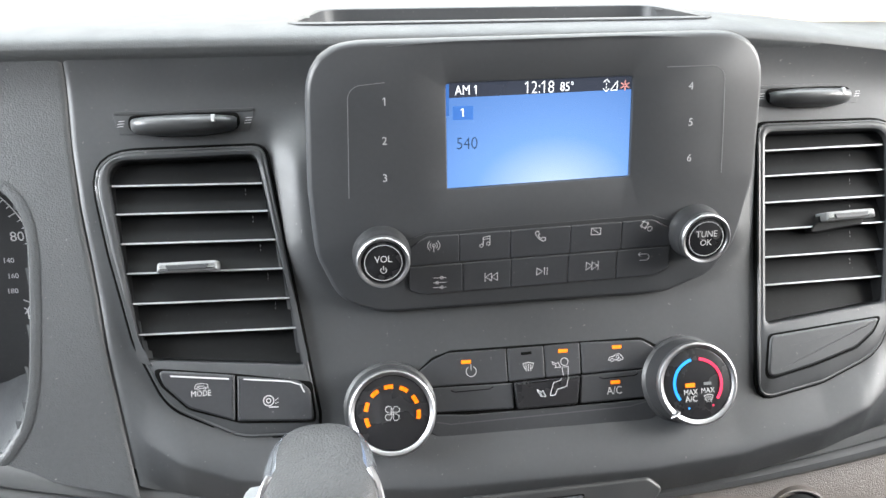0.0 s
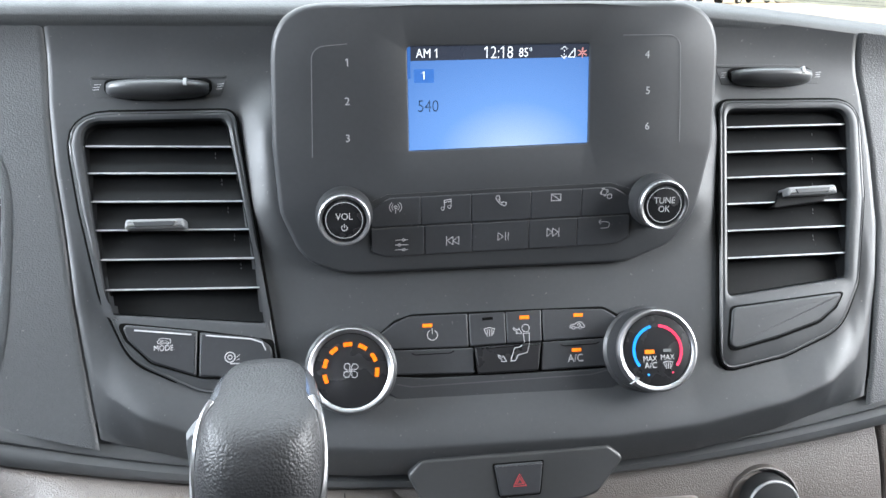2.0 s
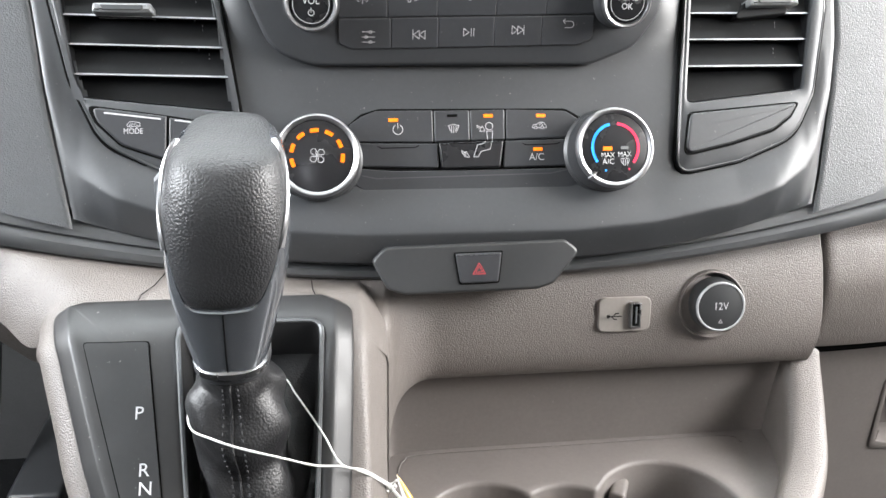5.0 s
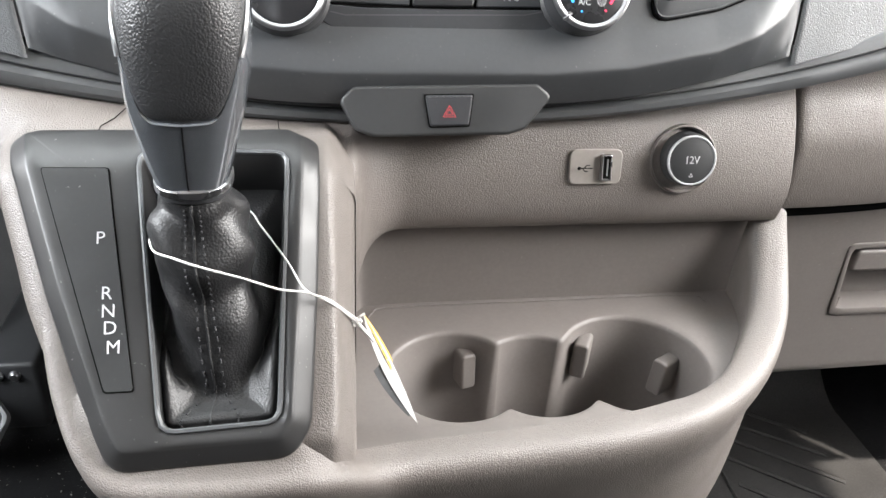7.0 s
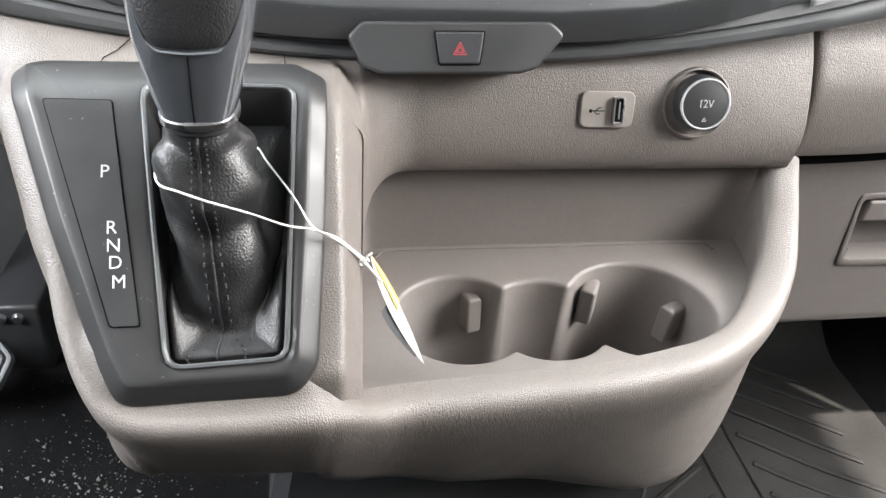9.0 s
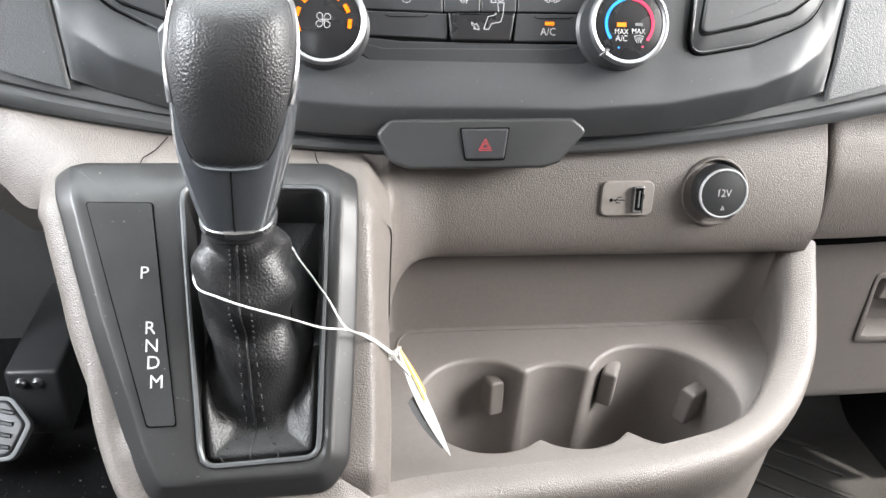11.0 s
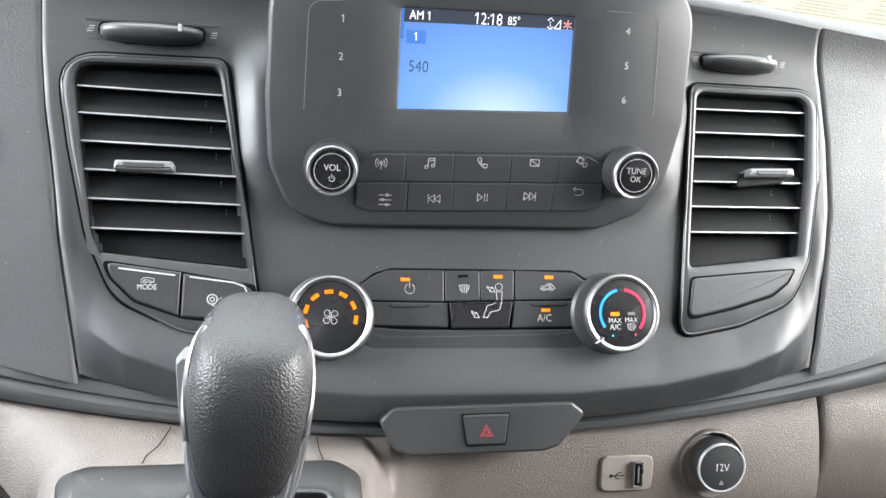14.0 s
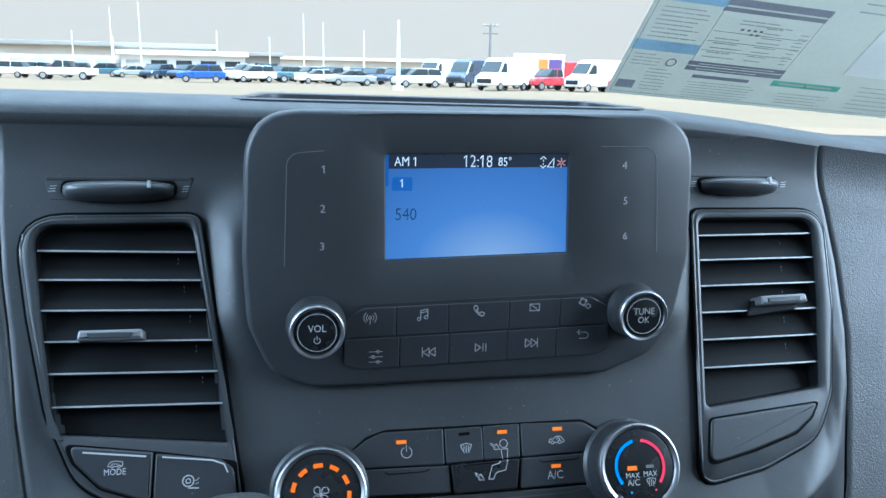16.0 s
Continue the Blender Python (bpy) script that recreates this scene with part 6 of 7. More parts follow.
part("handle_recess", ring_plate(rounded([(-0.0635, -0.034, 0.006), (0.075, -0.034, 0.006), (0.075, 0.034, 0.006), (-0.067, 0.033, 0.006)]), rounded([(-0.0585, -0.0270, 0.004), (0.069, -0.027, 0.004), (0.069, 0.029, 0.004), (-0.0625, 0.0275, 0.004)]), (0, 0), -0.004, 0.0018, -0.022, 0.0015, FG, 120), TAUPE_SMOOTH, glove)
part("recess_back", slab(rounded([(-0.0700, -0.0280, 0.004), (0.070, -0.028, 0.004), (0.070, 0.030, 0.004), (-0.0635, 0.0285, 0.004)]), -0.026, -0.021, 0.001, FG), TAUPE_SMOOTH, glove)
part("handle", slab(rounded([(-0.0580, 0.0060, 0.004), (0.066, 0.0060, 0.004), (0.066, 0.0255, 0.004), (-0.0560, 0.0255, 0.004)]), -0.018, 0.0005, 0.003, FG), TAUPE_SMOOTH, glove, "taupe pull handle")

# ---- instruments ----
cluster = thing("instrument_cluster", "black instrument cluster with white speed markings", "instrument cluster", (-0.24, 0.45, 1.30))
FC = frame_at(-0.23, 0.4500, 1.370, 0.10)
part("dial_face", slab(box_outline(-0.25, -0.085, 0.075, 0.085, 0.01), -0.01, 0.0, 0.001, FC), BLACK, cluster)
bm = bmesh.new()
stroke(bm, arc(0, 0, 0.0550, 75, -38, 40), 0.0007, FC)
for k in range(23):
    a = radians(75 - 5 * k)
    r0 = 0.0505 if k % 4 == 1 else 0.0527
    stroke(bm, [(r0 * math.cos(a), r0 * math.sin(a)), (0.0550 * math.cos(a), 0.0550 * math.sin(a))], 0.0006, FC)
print_part("scale", bm, WHITE, cluster)
for words, u, v in (("80", 0.0462, 0.0132), ("120", 0.0490, -0.0350)):
    print_part("speed_number", lettering(words, 0.0080, FC, u, v), WHITE, cluster)
for words, u, v in (("140", 0.0392, -0.0008), ("160", 0.0402, -0.0103), ("180", 0.0385, -0.0195)):
    print_part("small_number", lettering(words, 0.0043, FC, u, v), GREYPRINT, cluster)

# ---- cab floor and shell ----
FLOOR = 0.72
floor = tagged(part("floor", cuboid(-0.95, -1.3, FLOOR - 0.04, 1.15, 1.0, FLOOR), CARPET), "black cab floor carpet specked with grit", "floor", kind="structure")
mat_thing = thing("floor_mat", "worn grey rubber floor mat with diagonal ribs", "floor mat", (0.55, 0.55, FLOOR))


def build_mat():
    rows = []
    for j in range(41):
        y = 0.20 + 0.62 * j / 40
        row = []
        for i in range(61):
            x = 0.14 + 0.56 * i / 60
            row.append((x, y, FLOOR + 0.008 + 0.010 * noise.noise((x * 5, y * 7, 0)) + 0.20 * smooth(0.60, 0.82, y)))
        rows.append(row)
    bm = sheet(rows)
    return bm


part("mat", build_mat(), RUBBER, mat_thing)


def mat_line(a, b, r):
    pts = []
    for t in range(16):
        x, y = a[0] + (b[0] - a[0]) * t / 15, a[1] + (b[1] - a[1]) * t / 15
        pts.append((x, y, FLOOR + 0.0086 + 0.010 * noise.noise((x * 5, y * 7, 0)) + 0.20 * smooth(0.60, 0.82, y)))
    return tube(pts, r, 6, flat=0.7)


for k in range(9):
    y = 0.30 + 0.042 * k
    part("rib", mat_line((0.446, y + 0.03), (0.300, y - 0.062), 0.0042), RUBBER, mat_thing)
    part("rib", mat_line((0.512, y + 0.03), (0.640, y - 0.066), 0.0042), RUBBER, mat_thing)
for x in (0.458, 0.500):
    part("rib", mat_line((x, 0.22), (x, 0.64), 0.0030), RUBBER, mat_thing)

grit = bmesh.new()
rng = random.Random(11)
for k in range(1000):
    x, y = rng.uniform(-0.50, -0.02), rng.uniform(0.36, 0.80)
    if k > 330:
        x, y = rng.gauss(-0.20, 0.06), rng.gauss(0.485, 0.045)
    r = rng.choice((0.0006, 0.0008, 0.0012, 0.0016, 0.0024, 0.0034 if k % 7 == 0 else 0.001))
    c = Vector((x, y, FLOOR + r * 0.5))
    v = [grit.verts.new(c + Vector((rng.uniform(-r, r), rng.uniform(-r, r), rng.uniform(0, r)))) for i in range(4)]
    for f in ((0, 1, 2), (0, 2, 3), (0, 3, 1), (1, 3, 2)):
        grit.faces.new([v[i] for i in f])
tagged(part("floor_grit", grit, GRIT), "pale grit scattered on the dark carpet", "grit", kind="stuff")

pedal = thing("brake_pedal", "black rubber brake pedal pad with a dull grey edge", "pedal", (-0.35, 0.60, 0.78))
MPD = pose(-0.350, 0.600, 0.800, 42, 0, -4)
part("pad", slab(rounded([(-0.045, -0.03, 0.012), (0.040, -0.03, 0.012), (0.052, 0.005, 0.01), (0.030, 0.03, 0.012), (-0.045, 0.03, 0.012)]), -0.008, 0.004, 0.004, MPD), BLACK, pedal)
part("edge", ring_plate(rounded([(-0.049, -0.034, 0.014), (0.043, -0.034, 0.014), (0.057, 0.005, 0.012), (0.032, 0.034, 0.014), (-0.049, 0.034, 0.014)]), rounded([(-0.043, -0.028, 0.012), (0.038, -0.028, 0.012), (0.050, 0.005, 0.01), (0.028, 0.028, 0.012), (-0.043, 0.028, 0.012)]), (0, 0), -0.008, 0.002, -0.004, 0.001, MPD, 80), DIMPRINT, pedal, "dull grey metal edge")
for k in range(4):
    part("tread", tube([MPD @ Vector((u, -0.018 + 0.012 * k + 0.002 * math.sin(u * 120), 0.004)) for u in [-0.038 + 0.076 * i / 12 for i in range(13)]], 0.0025, 6), BLACK, pedal)
part("arm", tube(spline([(-0.365, 0.610, 0.795), (-0.372, 0.70, 0.82), (-0.375, 0.80, 0.95), (-0.375, 0.84, 1.08)], 16), 0.009, 8), BLACK, pedal)

bracket = thing("pedal_bracket", "dark pedal bracket with two bright bolt heads", "bracket", (-0.31, 0.70, 0.80))
part("plate", cuboid(-0.345, 0.672, FLOOR - 0.005, -0.285, 0.86, 0.815, None, 0.006), BLACK, bracket)
for x in (-0.327, -0.309):
    part("bolt", lathe([(0.0065, -0.002), (0.0062, 0.003), (0.0045, 0.0055), (0.0, 0.006)], pose(x, 0.672, 0.800, 90, 0, 0), 20), CHROME, bracket, "bright bolt head")

cab = {"firewall": (cuboid(-0.95, 0.86, FLOOR - 0.06, 1.15, 0.90, 1.44), DARKCABIN, "dark firewall lining under the dash"),
       "wall_back": (cuboid(-0.95, -1.34, FLOOR - 0.06, 1.15, -1.30, 2.08), CABIN, "plain grey bulkhead behind the seats"),
       "ceiling": (cuboid(-0.95, -1.34, 2.08, 1.15, -0.05, 2.12), HEADLINER, "plain pale grey headliner"),
       "ceiling_header": (cuboid(-0.95, -0.05, 1.95, 1.15, 0.385, 2.12), HEADLINER, "pale grey header lining over the windscreen"),
       "wall_left": (cuboid(-0.99, -1.34, FLOOR - 0.06, -0.95, 0.95, 1.44), DARKCABIN, "dark door lining below the side window"),
       "wall_right": (cuboid(1.15, -1.34, FLOOR - 0.06, 1.19, 0.95, 1.34), DARKCABIN, "dark door lining below the side window"),
       # unseen wall, reaches forward to cut light from behind on the console's front
       "wall_left_rear": (cuboid(-0.99, -1.34, 1.44, -0.95, -0.20, 2.10), CABIN, "grey pillar trim behind the side window"),
       "wall_left_front": (cuboid(-0.99, 0.60, 1.44, -0.95, 0.95, 2.10), CABIN, "grey pillar trim ahead of the side window"),
       "wall_right_front": (cuboid(1.15, 0.57, 1.34, 1.19, 0.95, 2.10), CABIN, "grey pillar trim ahead of the side window"),
       # unseen box added to keep light out of the right footwell
       "wall_dash_block": (cuboid(0.785, 0.392, 0.99, 1.15, 0.86, 1.452), DARKCABIN, "dark end of the dash beside the door"),
       "wall_right_head": (cuboid(1.15, -0.35, 2.06, 1.19, 0.57, 2.10), CABIN, "grey frame over the side window"),
       # unseen too, narrows the window opening to shade faces turned to the rear
       "wall_right_rear": (cuboid(1.15, -1.34, 1.34, 1.19, -0.35, 2.10), CABIN, "grey pillar trim behind the side window")}
for name, (bm, mat, words) in cab.items():
    tagged(part(name, bm, mat), words, "wall" if "wall" in name else "ceiling", kind="structure")

# ---- windscreen and the paper on it ----
GLASS_Z, GLASS_Y, GLASS_K = 1.53, 0.86, 1.15


def glass_y(z):
    return GLASS_Y - GLASS_K * (z - GLASS_Z)


glass_mat = bpy.data.materials.new("windscreen_glass")
glass_mat.use_nodes = True
_n, _l = glass_mat.node_tree.nodes, glass_mat.node_tree.links
_n.clear()
_t, _g, _m = _n.new("ShaderNodeBsdfTransparent"), _n.new("ShaderNodeBsdfGlossy"), _n.new("ShaderNodeMixShader")
_t.inputs[0].default_value = (0.93, 0.96, 0.95, 1)
_g.inputs["Roughness"].default_value = 0.02
_m.inputs[0].default_value = 0.05
_l.new(_t.outputs[0], _m.inputs[1]), _l.new(_g.outputs[0], _m.inputs[2]), _l.new(_m.outputs[0], _n.new("ShaderNodeOutputMaterial").inputs[0])
windscreen = part("window_1", sheet([[(x, glass_y(z), z) for x in (-0.95, 1.15)] for z in (1.455, 1.95)]), glass_mat)
windscreen.visible_shadow = False
tagged(windscreen, "large clear sloping windscreen", "window", kind="structure")

FS = Matrix(((1, 0, 0, 0.38), (0, -GLASS_K / math.hypot(1, GLASS_K), -1 / math.hypot(1, GLASS_K), glass_y(1.497)), (0, 1 / math.hypot(1, GLASS_K), -GLASS_K / math.hypot(1, GLASS_K), 1.497), (0, 0, 0, 1))) @ Matrix(((1, 0, 0, 0), (-0.09, 1, 0, 0), (0, 0, 1, 0), (0, 0, 0, 1)))      # it sags along the curve of the glass
PAPER = material("backlit_window_paper", (0.55, 0.55, 0.49), 0.6, vary=0.05, patch=4)
_n, _l = PAPER.node_tree.nodes, PAPER.node_tree.links
_tr, _mx = _n.new("ShaderNodeBsdfTranslucent"), _n.new("ShaderNodeMixShader")
_tr.inputs[0].default_value, _mx.inputs[0].default_value = (0.55, 0.55, 0.49, 1), 0.42
_l.new(_n["Principled BSDF"].outputs[0], _mx.inputs[1]), _l.new(_tr.outputs[0], _mx.inputs[2]), _l.new(_mx.outputs[0], _n["Material Output"].inputs[0])
PAPERPALE = material("window_sheet_pale", (0.62, 0.61, 0.55), 0.6, vary=0.05)
INK = material("window_sheet_ink", (0.20, 0.20, 0.22), 0.6)
INKGREY = material("window_sheet_grey", (0.32, 0.33, 0.31), 0.6)
INKBLUE = material("window_sheet_blue", (0.27, 0.39, 0.48), 0.6)
INKGREEN = material("window_sheet_green", (0.17, 0.42, 0.30), 0.6)
paper = thing("window_price_sheet", "large printed price sheet stuck inside the windscreen", "paper sheet", FS @ Vector((0.2, 0, 0)))
part("sheet", slab(box_outline(0, 0, 0.44, 0.30, 0.002), 0.002, 0.0026, 0.0001, FS), PAPER, paper)
WP = 0.0034
rng = random.Random(4)


def text_lines(bm, u0, u1, v0, v1, step, width, ragged=0.3):
    """Unreadable small print as fine broken bars."""
    v = v0
    while v < v1:
        u = u0 + 0.003 * rng.random()
        end = u1 - ragged * (u1 - u0) * rng.random()
        while u < end:
            e = min(end, u + 0.010 + 0.030 * rng.random())
            stroke(bm, [(u, v), (e, v)], width, FS, WP)
            u = e + 0.0022
        v += step


bm = bmesh.new()
text_lines(bm, 0.012, 0.074, 0.100, 0.146, 0.0062, 0.0016)
text_lines(bm, 0.012, 0.060, 0.178, 0.290, 0.0070, 0.0018)
text_lines(bm, 0.010, 0.048, 0.055, 0.074, 0.0055, 0.0012)
text_lines(bm, 0.036, 0.070, 0.014, 0.050, 0.0058, 0.0014)
text_lines(bm, 0.095, 0.190, 0.010, 0.036, 0.0048, 0.0011, 0.1)
text_lines(bm, 0.092, 0.135, 0.078, 0.114, 0.0074, 0.0017)
text_lines(bm, 0.146, 0.176, 0.078, 0.130, 0.0074, 0.0015)
text_lines(bm, 0.192, 0.206, 0.078, 0.130, 0.0060, 0.0015)
text_lines(bm, 0.110, 0.180, 0.132, 0.141, 0.0050, 0.0014)
text_lines(bm, 0.225, 0.300, 0.012, 0.032, 0.0056, 0.0012, 0.2)
text_lines(bm, 0.240, 0.420, 0.170, 0.290, 0.0120, 0.0022)
text_lines(bm, 0.330, 0.425, 0.014, 0.060, 0.0080, 0.0016)
tagged(print_part("text_bar", bm, INKGREY, paper), "grey bars of small print", kind="stuff")
bm = bmesh.new()
for v, h in ((0.0655, 0.007), (0.0570, 0.007), (0.1505, 0.006), (0.1610, 0.010)):
    stroke(bm, [(0.083, v), (0.209, v)], h, FS, WP)
for v in (0.088, 0.103, 0.118):
    stroke(bm, [(0.086, v), (0.206, v)], 0.0008, FS, WP)
for u in (0.083, 0.2095):
    stroke(bm, [(u, 0.055), (u, 0.165)], 0.0008, FS, WP)
for k in range(4):
    stroke(bm, [(0.118 + 0.008 * k, 0.124), (0.1205 + 0.008 * k, 0.124)], 0.0030, FS, WP)
for k in range(2):
    stroke(bm, [(0.132 + 0.008 * k, 0.118), (0.1345 + 0.008 * k, 0.118)], 0.0030, FS, WP)
stroke(bm, [(0.012, 0.020), (0.026, 0.020)], 0.014, FS, WP)
stroke(bm, [(0.098, 0.044), (0.172, 0.044)], 0.0055, FS, WP)
stroke(bm, [(0.0050, 0.006), (0.0050, 0.294)], 0.0008, FS, WP)
stroke(bm, [(0.0050, 0.006), (0.435, 0.006)], 0.0008, FS, WP)
stroke(bm, arc(0.060, 0.062, 0.006, 0, 360, 16), 0.0016, FS, WP)
tagged(print_part("header_bar", bm, INK, paper), "dark header bars and rules", kind="stuff")
for v in (0.086, 0.160):
    print_part("blue_bar", stroke(bmesh.new(), [(0.007, v), (0.078, v)], 0.016, FS, WP), INKBLUE, paper)
print_part("green_bar", stroke(bmesh.new(), [(0.208, 0.046), (0.300, 0.046)], 0.010, FS, WP), INKGREEN, paper)
bm = stroke(bmesh.new(), [(0.216, 0.046), (0.250, 0.046)], 0.0036, FS, WP + 0.0003)
stroke(bm, [(0.256, 0.046), (0.290, 0.046)], 0.0036, FS, WP + 0.0003)
for j in range(2):
    stroke(bm, [(0.095, 0.0655 - 0.0085 * j), (0.196 - 0.02 * j, 0.0655 - 0.0085 * j)], 0.0012, FS, WP + 0.0003)
print_part("pale_bar", bm, PAPER, paper)
print_part("blank_panel", slab(box_outline(0.290, 0.072, 0.425, 0.150, 0.001), 0.0030, 0.0034, 0.0001, FS), PAPERPALE, paper, "paler blank panel")


# ---- the lot outside ----
OUT = Matrix.Rotation(radians(-0.75), 4, "X") @ Matrix.Rotation(radians(-0.8), 4, "Y")     # the lot falls away a little
GROUND = material("pale_concrete_lot", (0.165, 0.118, 0.066), 0.9, vary=0.08, patch=0.05)
CAR_WHITE = material("white_car_paint", (0.78, 0.79, 0.80), 0.3, vary=0.02, coat=0.4, patch=0.3)
CAR_DARK = material("dark_blue_car_paint", (0.03, 0.05, 0.09), 0.3, vary=0.04, coat=0.4, patch=0.3)
CAR_BLUE = material("blue_car_paint", (0.03, 0.09, 0.38), 0.3, vary=0.04, coat=0.4, patch=0.3)
CAR_RED = material("red_car_paint", (0.50, 0.03, 0.04), 0.3, vary=0.04, coat=0.4, patch=0.3)
CAR_GREY = material("silver_grey_car_paint", (0.30, 0.32, 0.34), 0.3, vary=0.04, coat=0.4, patch=0.3)
CAR_TEAL = material("slate_car_paint", (0.07, 0.13, 0.17), 0.3, vary=0.04, coat=0.4, patch=0.3)
CARGLASS = material("dark_car_glass", (0.03, 0.04, 0.045), 0.1, vary=0.05, patch=0.3)
TYRE = material("tyre_rubber", (0.02, 0.02, 0.02), 0.8, patch=1)
RIM = material("wheel_rim", (0.5, 0.5, 0.5), 0.35, metal=0.8, patch=1)
WALLPAINT = material("beige_building_wall", (0.55, 0.50, 0.42), 0.9, patch=0.1)
ROOFPAINT = material("grey_roof_edge", (0.28, 0.27, 0.25), 0.8, patch=0.1)
POLE = material("pale_galvanised_pole", (0.78, 0.79, 0.79), 0.6, patch=0.3)
PALEGLASS = material("pale_window_glass", (0.40, 0.40, 0.37), 0.3, patch=0.3)
WOODPOLE = material("grey_wood_pole", (0.20, 0.195, 0.19), 0.9, patch=0.5)

ground = part("ground", sheet([[(x, y, 0) for x in (-3000, -60, 60, 3000)] for y in (-3000, -40, 40, 200, 4000)]), GROUND)
ground.matrix_basis = OUT
tagged(ground, "pale sunlit concrete car lot", "ground", kind="structure")


def at_lot(x, y, z=0.0, turn=0.0):
    return OUT @ pose(x, y, z, 0, 0, turn)


SHAPES = {
    # side outline (along, height) of the body, and of the glass house; width; wheel places and radius
    "pickup": ([(-2.9, 0.45), (-2.9, 1.15), (-0.7, 1.15), (-0.65, 1.20), (1.2, 1.18), (2.7, 1.05), (2.9, 0.85), (2.9, 0.45)], [(-0.85, 1.15), (-0.65, 1.85), (0.6, 1.88), (1.35, 1.15)], 1.95, (-1.85, 1.85), 0.40),
    "suv": ([(-2.3, 0.40), (-2.35, 1.00), (-2.1, 1.10), (1.0, 1.08), (2.1, 0.95), (2.3, 0.75), (2.3, 0.38)], [(-2.15, 1.08), (-1.8, 1.68), (0.3, 1.70), (1.1, 1.06)], 1.85, (-1.4, 1.4), 0.35),
    "sedan": ([(-2.3, 0.35), (-2.35, 0.90), (-1.6, 0.98), (1.0, 0.95), (2.1, 0.80), (2.3, 0.62), (2.3, 0.33)], [(-1.7, 0.96), (-0.9, 1.42), (0.3, 1.44), (1.15, 0.94)], 1.80, (-1.4, 1.4), 0.33),
    "van": ([(-2.9, 0.45), (-2.9, 2.55), (-2.7, 2.70), (0.9, 2.68), (1.4, 2.45), (2.1, 1.45), (2.75, 1.15), (2.9, 0.90), (2.9, 0.42)], [(1.0, 1.50), (1.05, 2.20), (1.42, 2.30), (2.00, 1.50)], 2.05, (-1.75, 1.95), 0.36),
    "box_truck": ([(-3.6, 0.75), (-3.6, 3.30), (1.1, 3.30), (1.12, 2.20), (1.6, 2.15), (2.2, 1.50), (3.0, 1.25), (3.05, 0.55), (1.1, 0.55), (1.0, 0.75)], [(1.35, 1.45), (1.38, 2.02), (1.62, 2.05), (2.10, 1.45)], 2.2, (-2.0, 2.1), 0.42),
}


def vehicle(shape, paint, words, m, kind="parked car", stripe=None):
    body, house, width, axles, wheel_r = SHAPES[shape]
    car = thing("parked_" + ("car" if shape in ("suv", "sedan") else shape), words, kind, (0, 0, 0), "parked vehicles on the lot")
    loop = rounded([(a, h, 0.12) for a, h in body], 3)
    side = Matrix(((1, 0, 0, 0), (0, 0, -1, 0), (0, 1, 0, 0), (0, 0, 0, 1)))
    bm = loft([[side @ Vector((p.x, p.y, w)) for p in inset(loop, d)] for d, w in ((0.10, -width / 2), (0.0, -width / 2 + 0.12), (0.0, width / 2 - 0.12), (0.10, width / 2))], True, True, True)
    shell = part("body", bm, paint, car)
    glass = [Vector(p) for p in house]
    if shape not in ("van", "box_truck"):
        g = rounded([(a, h, 0.10) for a, h in house], 3)
        part("cabin_glass", loft([[side @ Vector((p.x, p.y, w)) for p in inset(g, d)] for d, w in ((0.06, -width / 2 + 0.10), (0.0, -width / 2 + 0.2), (0.0, width / 2 - 0.2), (0.06, width / 2 - 0.10))], True, True, True), CARGLASS, car)
        top = [p for p in house[1:3]]
        part("roof", cuboid(top[0][0] - 0.03, -width / 2 + 0.2, top[0][1] - 0.03, top[1][0] + 0.03, width / 2 - 0.2, top[1][1] + 0.03, None, 0.02), paint, car)
        mid = (house[1][0] + house[2][0]) / 2
        part("pillar", cuboid(mid - 0.06, -width / 2 + 0.10, house[0][1], mid + 0.06, width / 2 - 0.10, house[1][1], None, 0.01), paint, car)
    else:
        g = rounded([(a, h, 0.05) for a, h in house], 3)
        (xa, za), (xb, zb) = (1.46, 2.36), (2.04, 1.52)
        if shape == "box_truck":
            (xa, za), (xb, zb) = (1.66, 2.08), (2.14, 1.52)
        part("windscreen", loft([[Vector((x + d, w, z + 0.6 * d)) for d in (0.0, 0.035)] + [Vector((x + d, -w, z + 0.6 * d)) for d in (0.035, 0.0)] for x, z, w in ((xa, za, width * 0.40), (xb, zb, width * 0.44))], True, True, True), CARGLASS, car)
        nose = max(a for a, h in body)
        part("grille", cuboid(nose - 0.10, -width * 0.34, 0.62, nose + 0.02, width * 0.34, 0.98, None, 0.02), TYRE, car)
        for s in (-1, 1):
            part("headlight", cuboid(nose - 0.30, s * width * 0.42 - 0.14, 0.88, nose - 0.04, s * width * 0.42 + 0.14, 1.14, None, 0.03), RIM, car)
        for s in (-1, 1):
            part("side_window", loft([[side @ Vector((p.x, p.y, s * w)) for p in g] for w in (width / 2 - 0.05, width / 2 + 0.012)], True, True, True), CARGLASS, car)
    for a in axles:
        for s in (-1, 1):
            mw = Matrix(((1, 0, 0, a), (0, 0, s, s * (width / 2 - 0.22)), (0, 1, 0, wheel_r), (0, 0, 0, 1)))
            wheel = part("wheel", lathe([(0, 0.0), (wheel_r * 0.9, 0.0), (wheel_r, 0.03), (wheel_r, 0.20), (wheel_r * 0.93, 0.24), (wheel_r * 0.62, 0.235)], mw, 20), TYRE, car)
            part("rim", lathe([(wheel_r * 0.64, 0.22), (wheel_r * 0.60, 0.235), (wheel_r * 0.2, 0.225), (0, 0.23)], mw, 16), RIM, wheel)
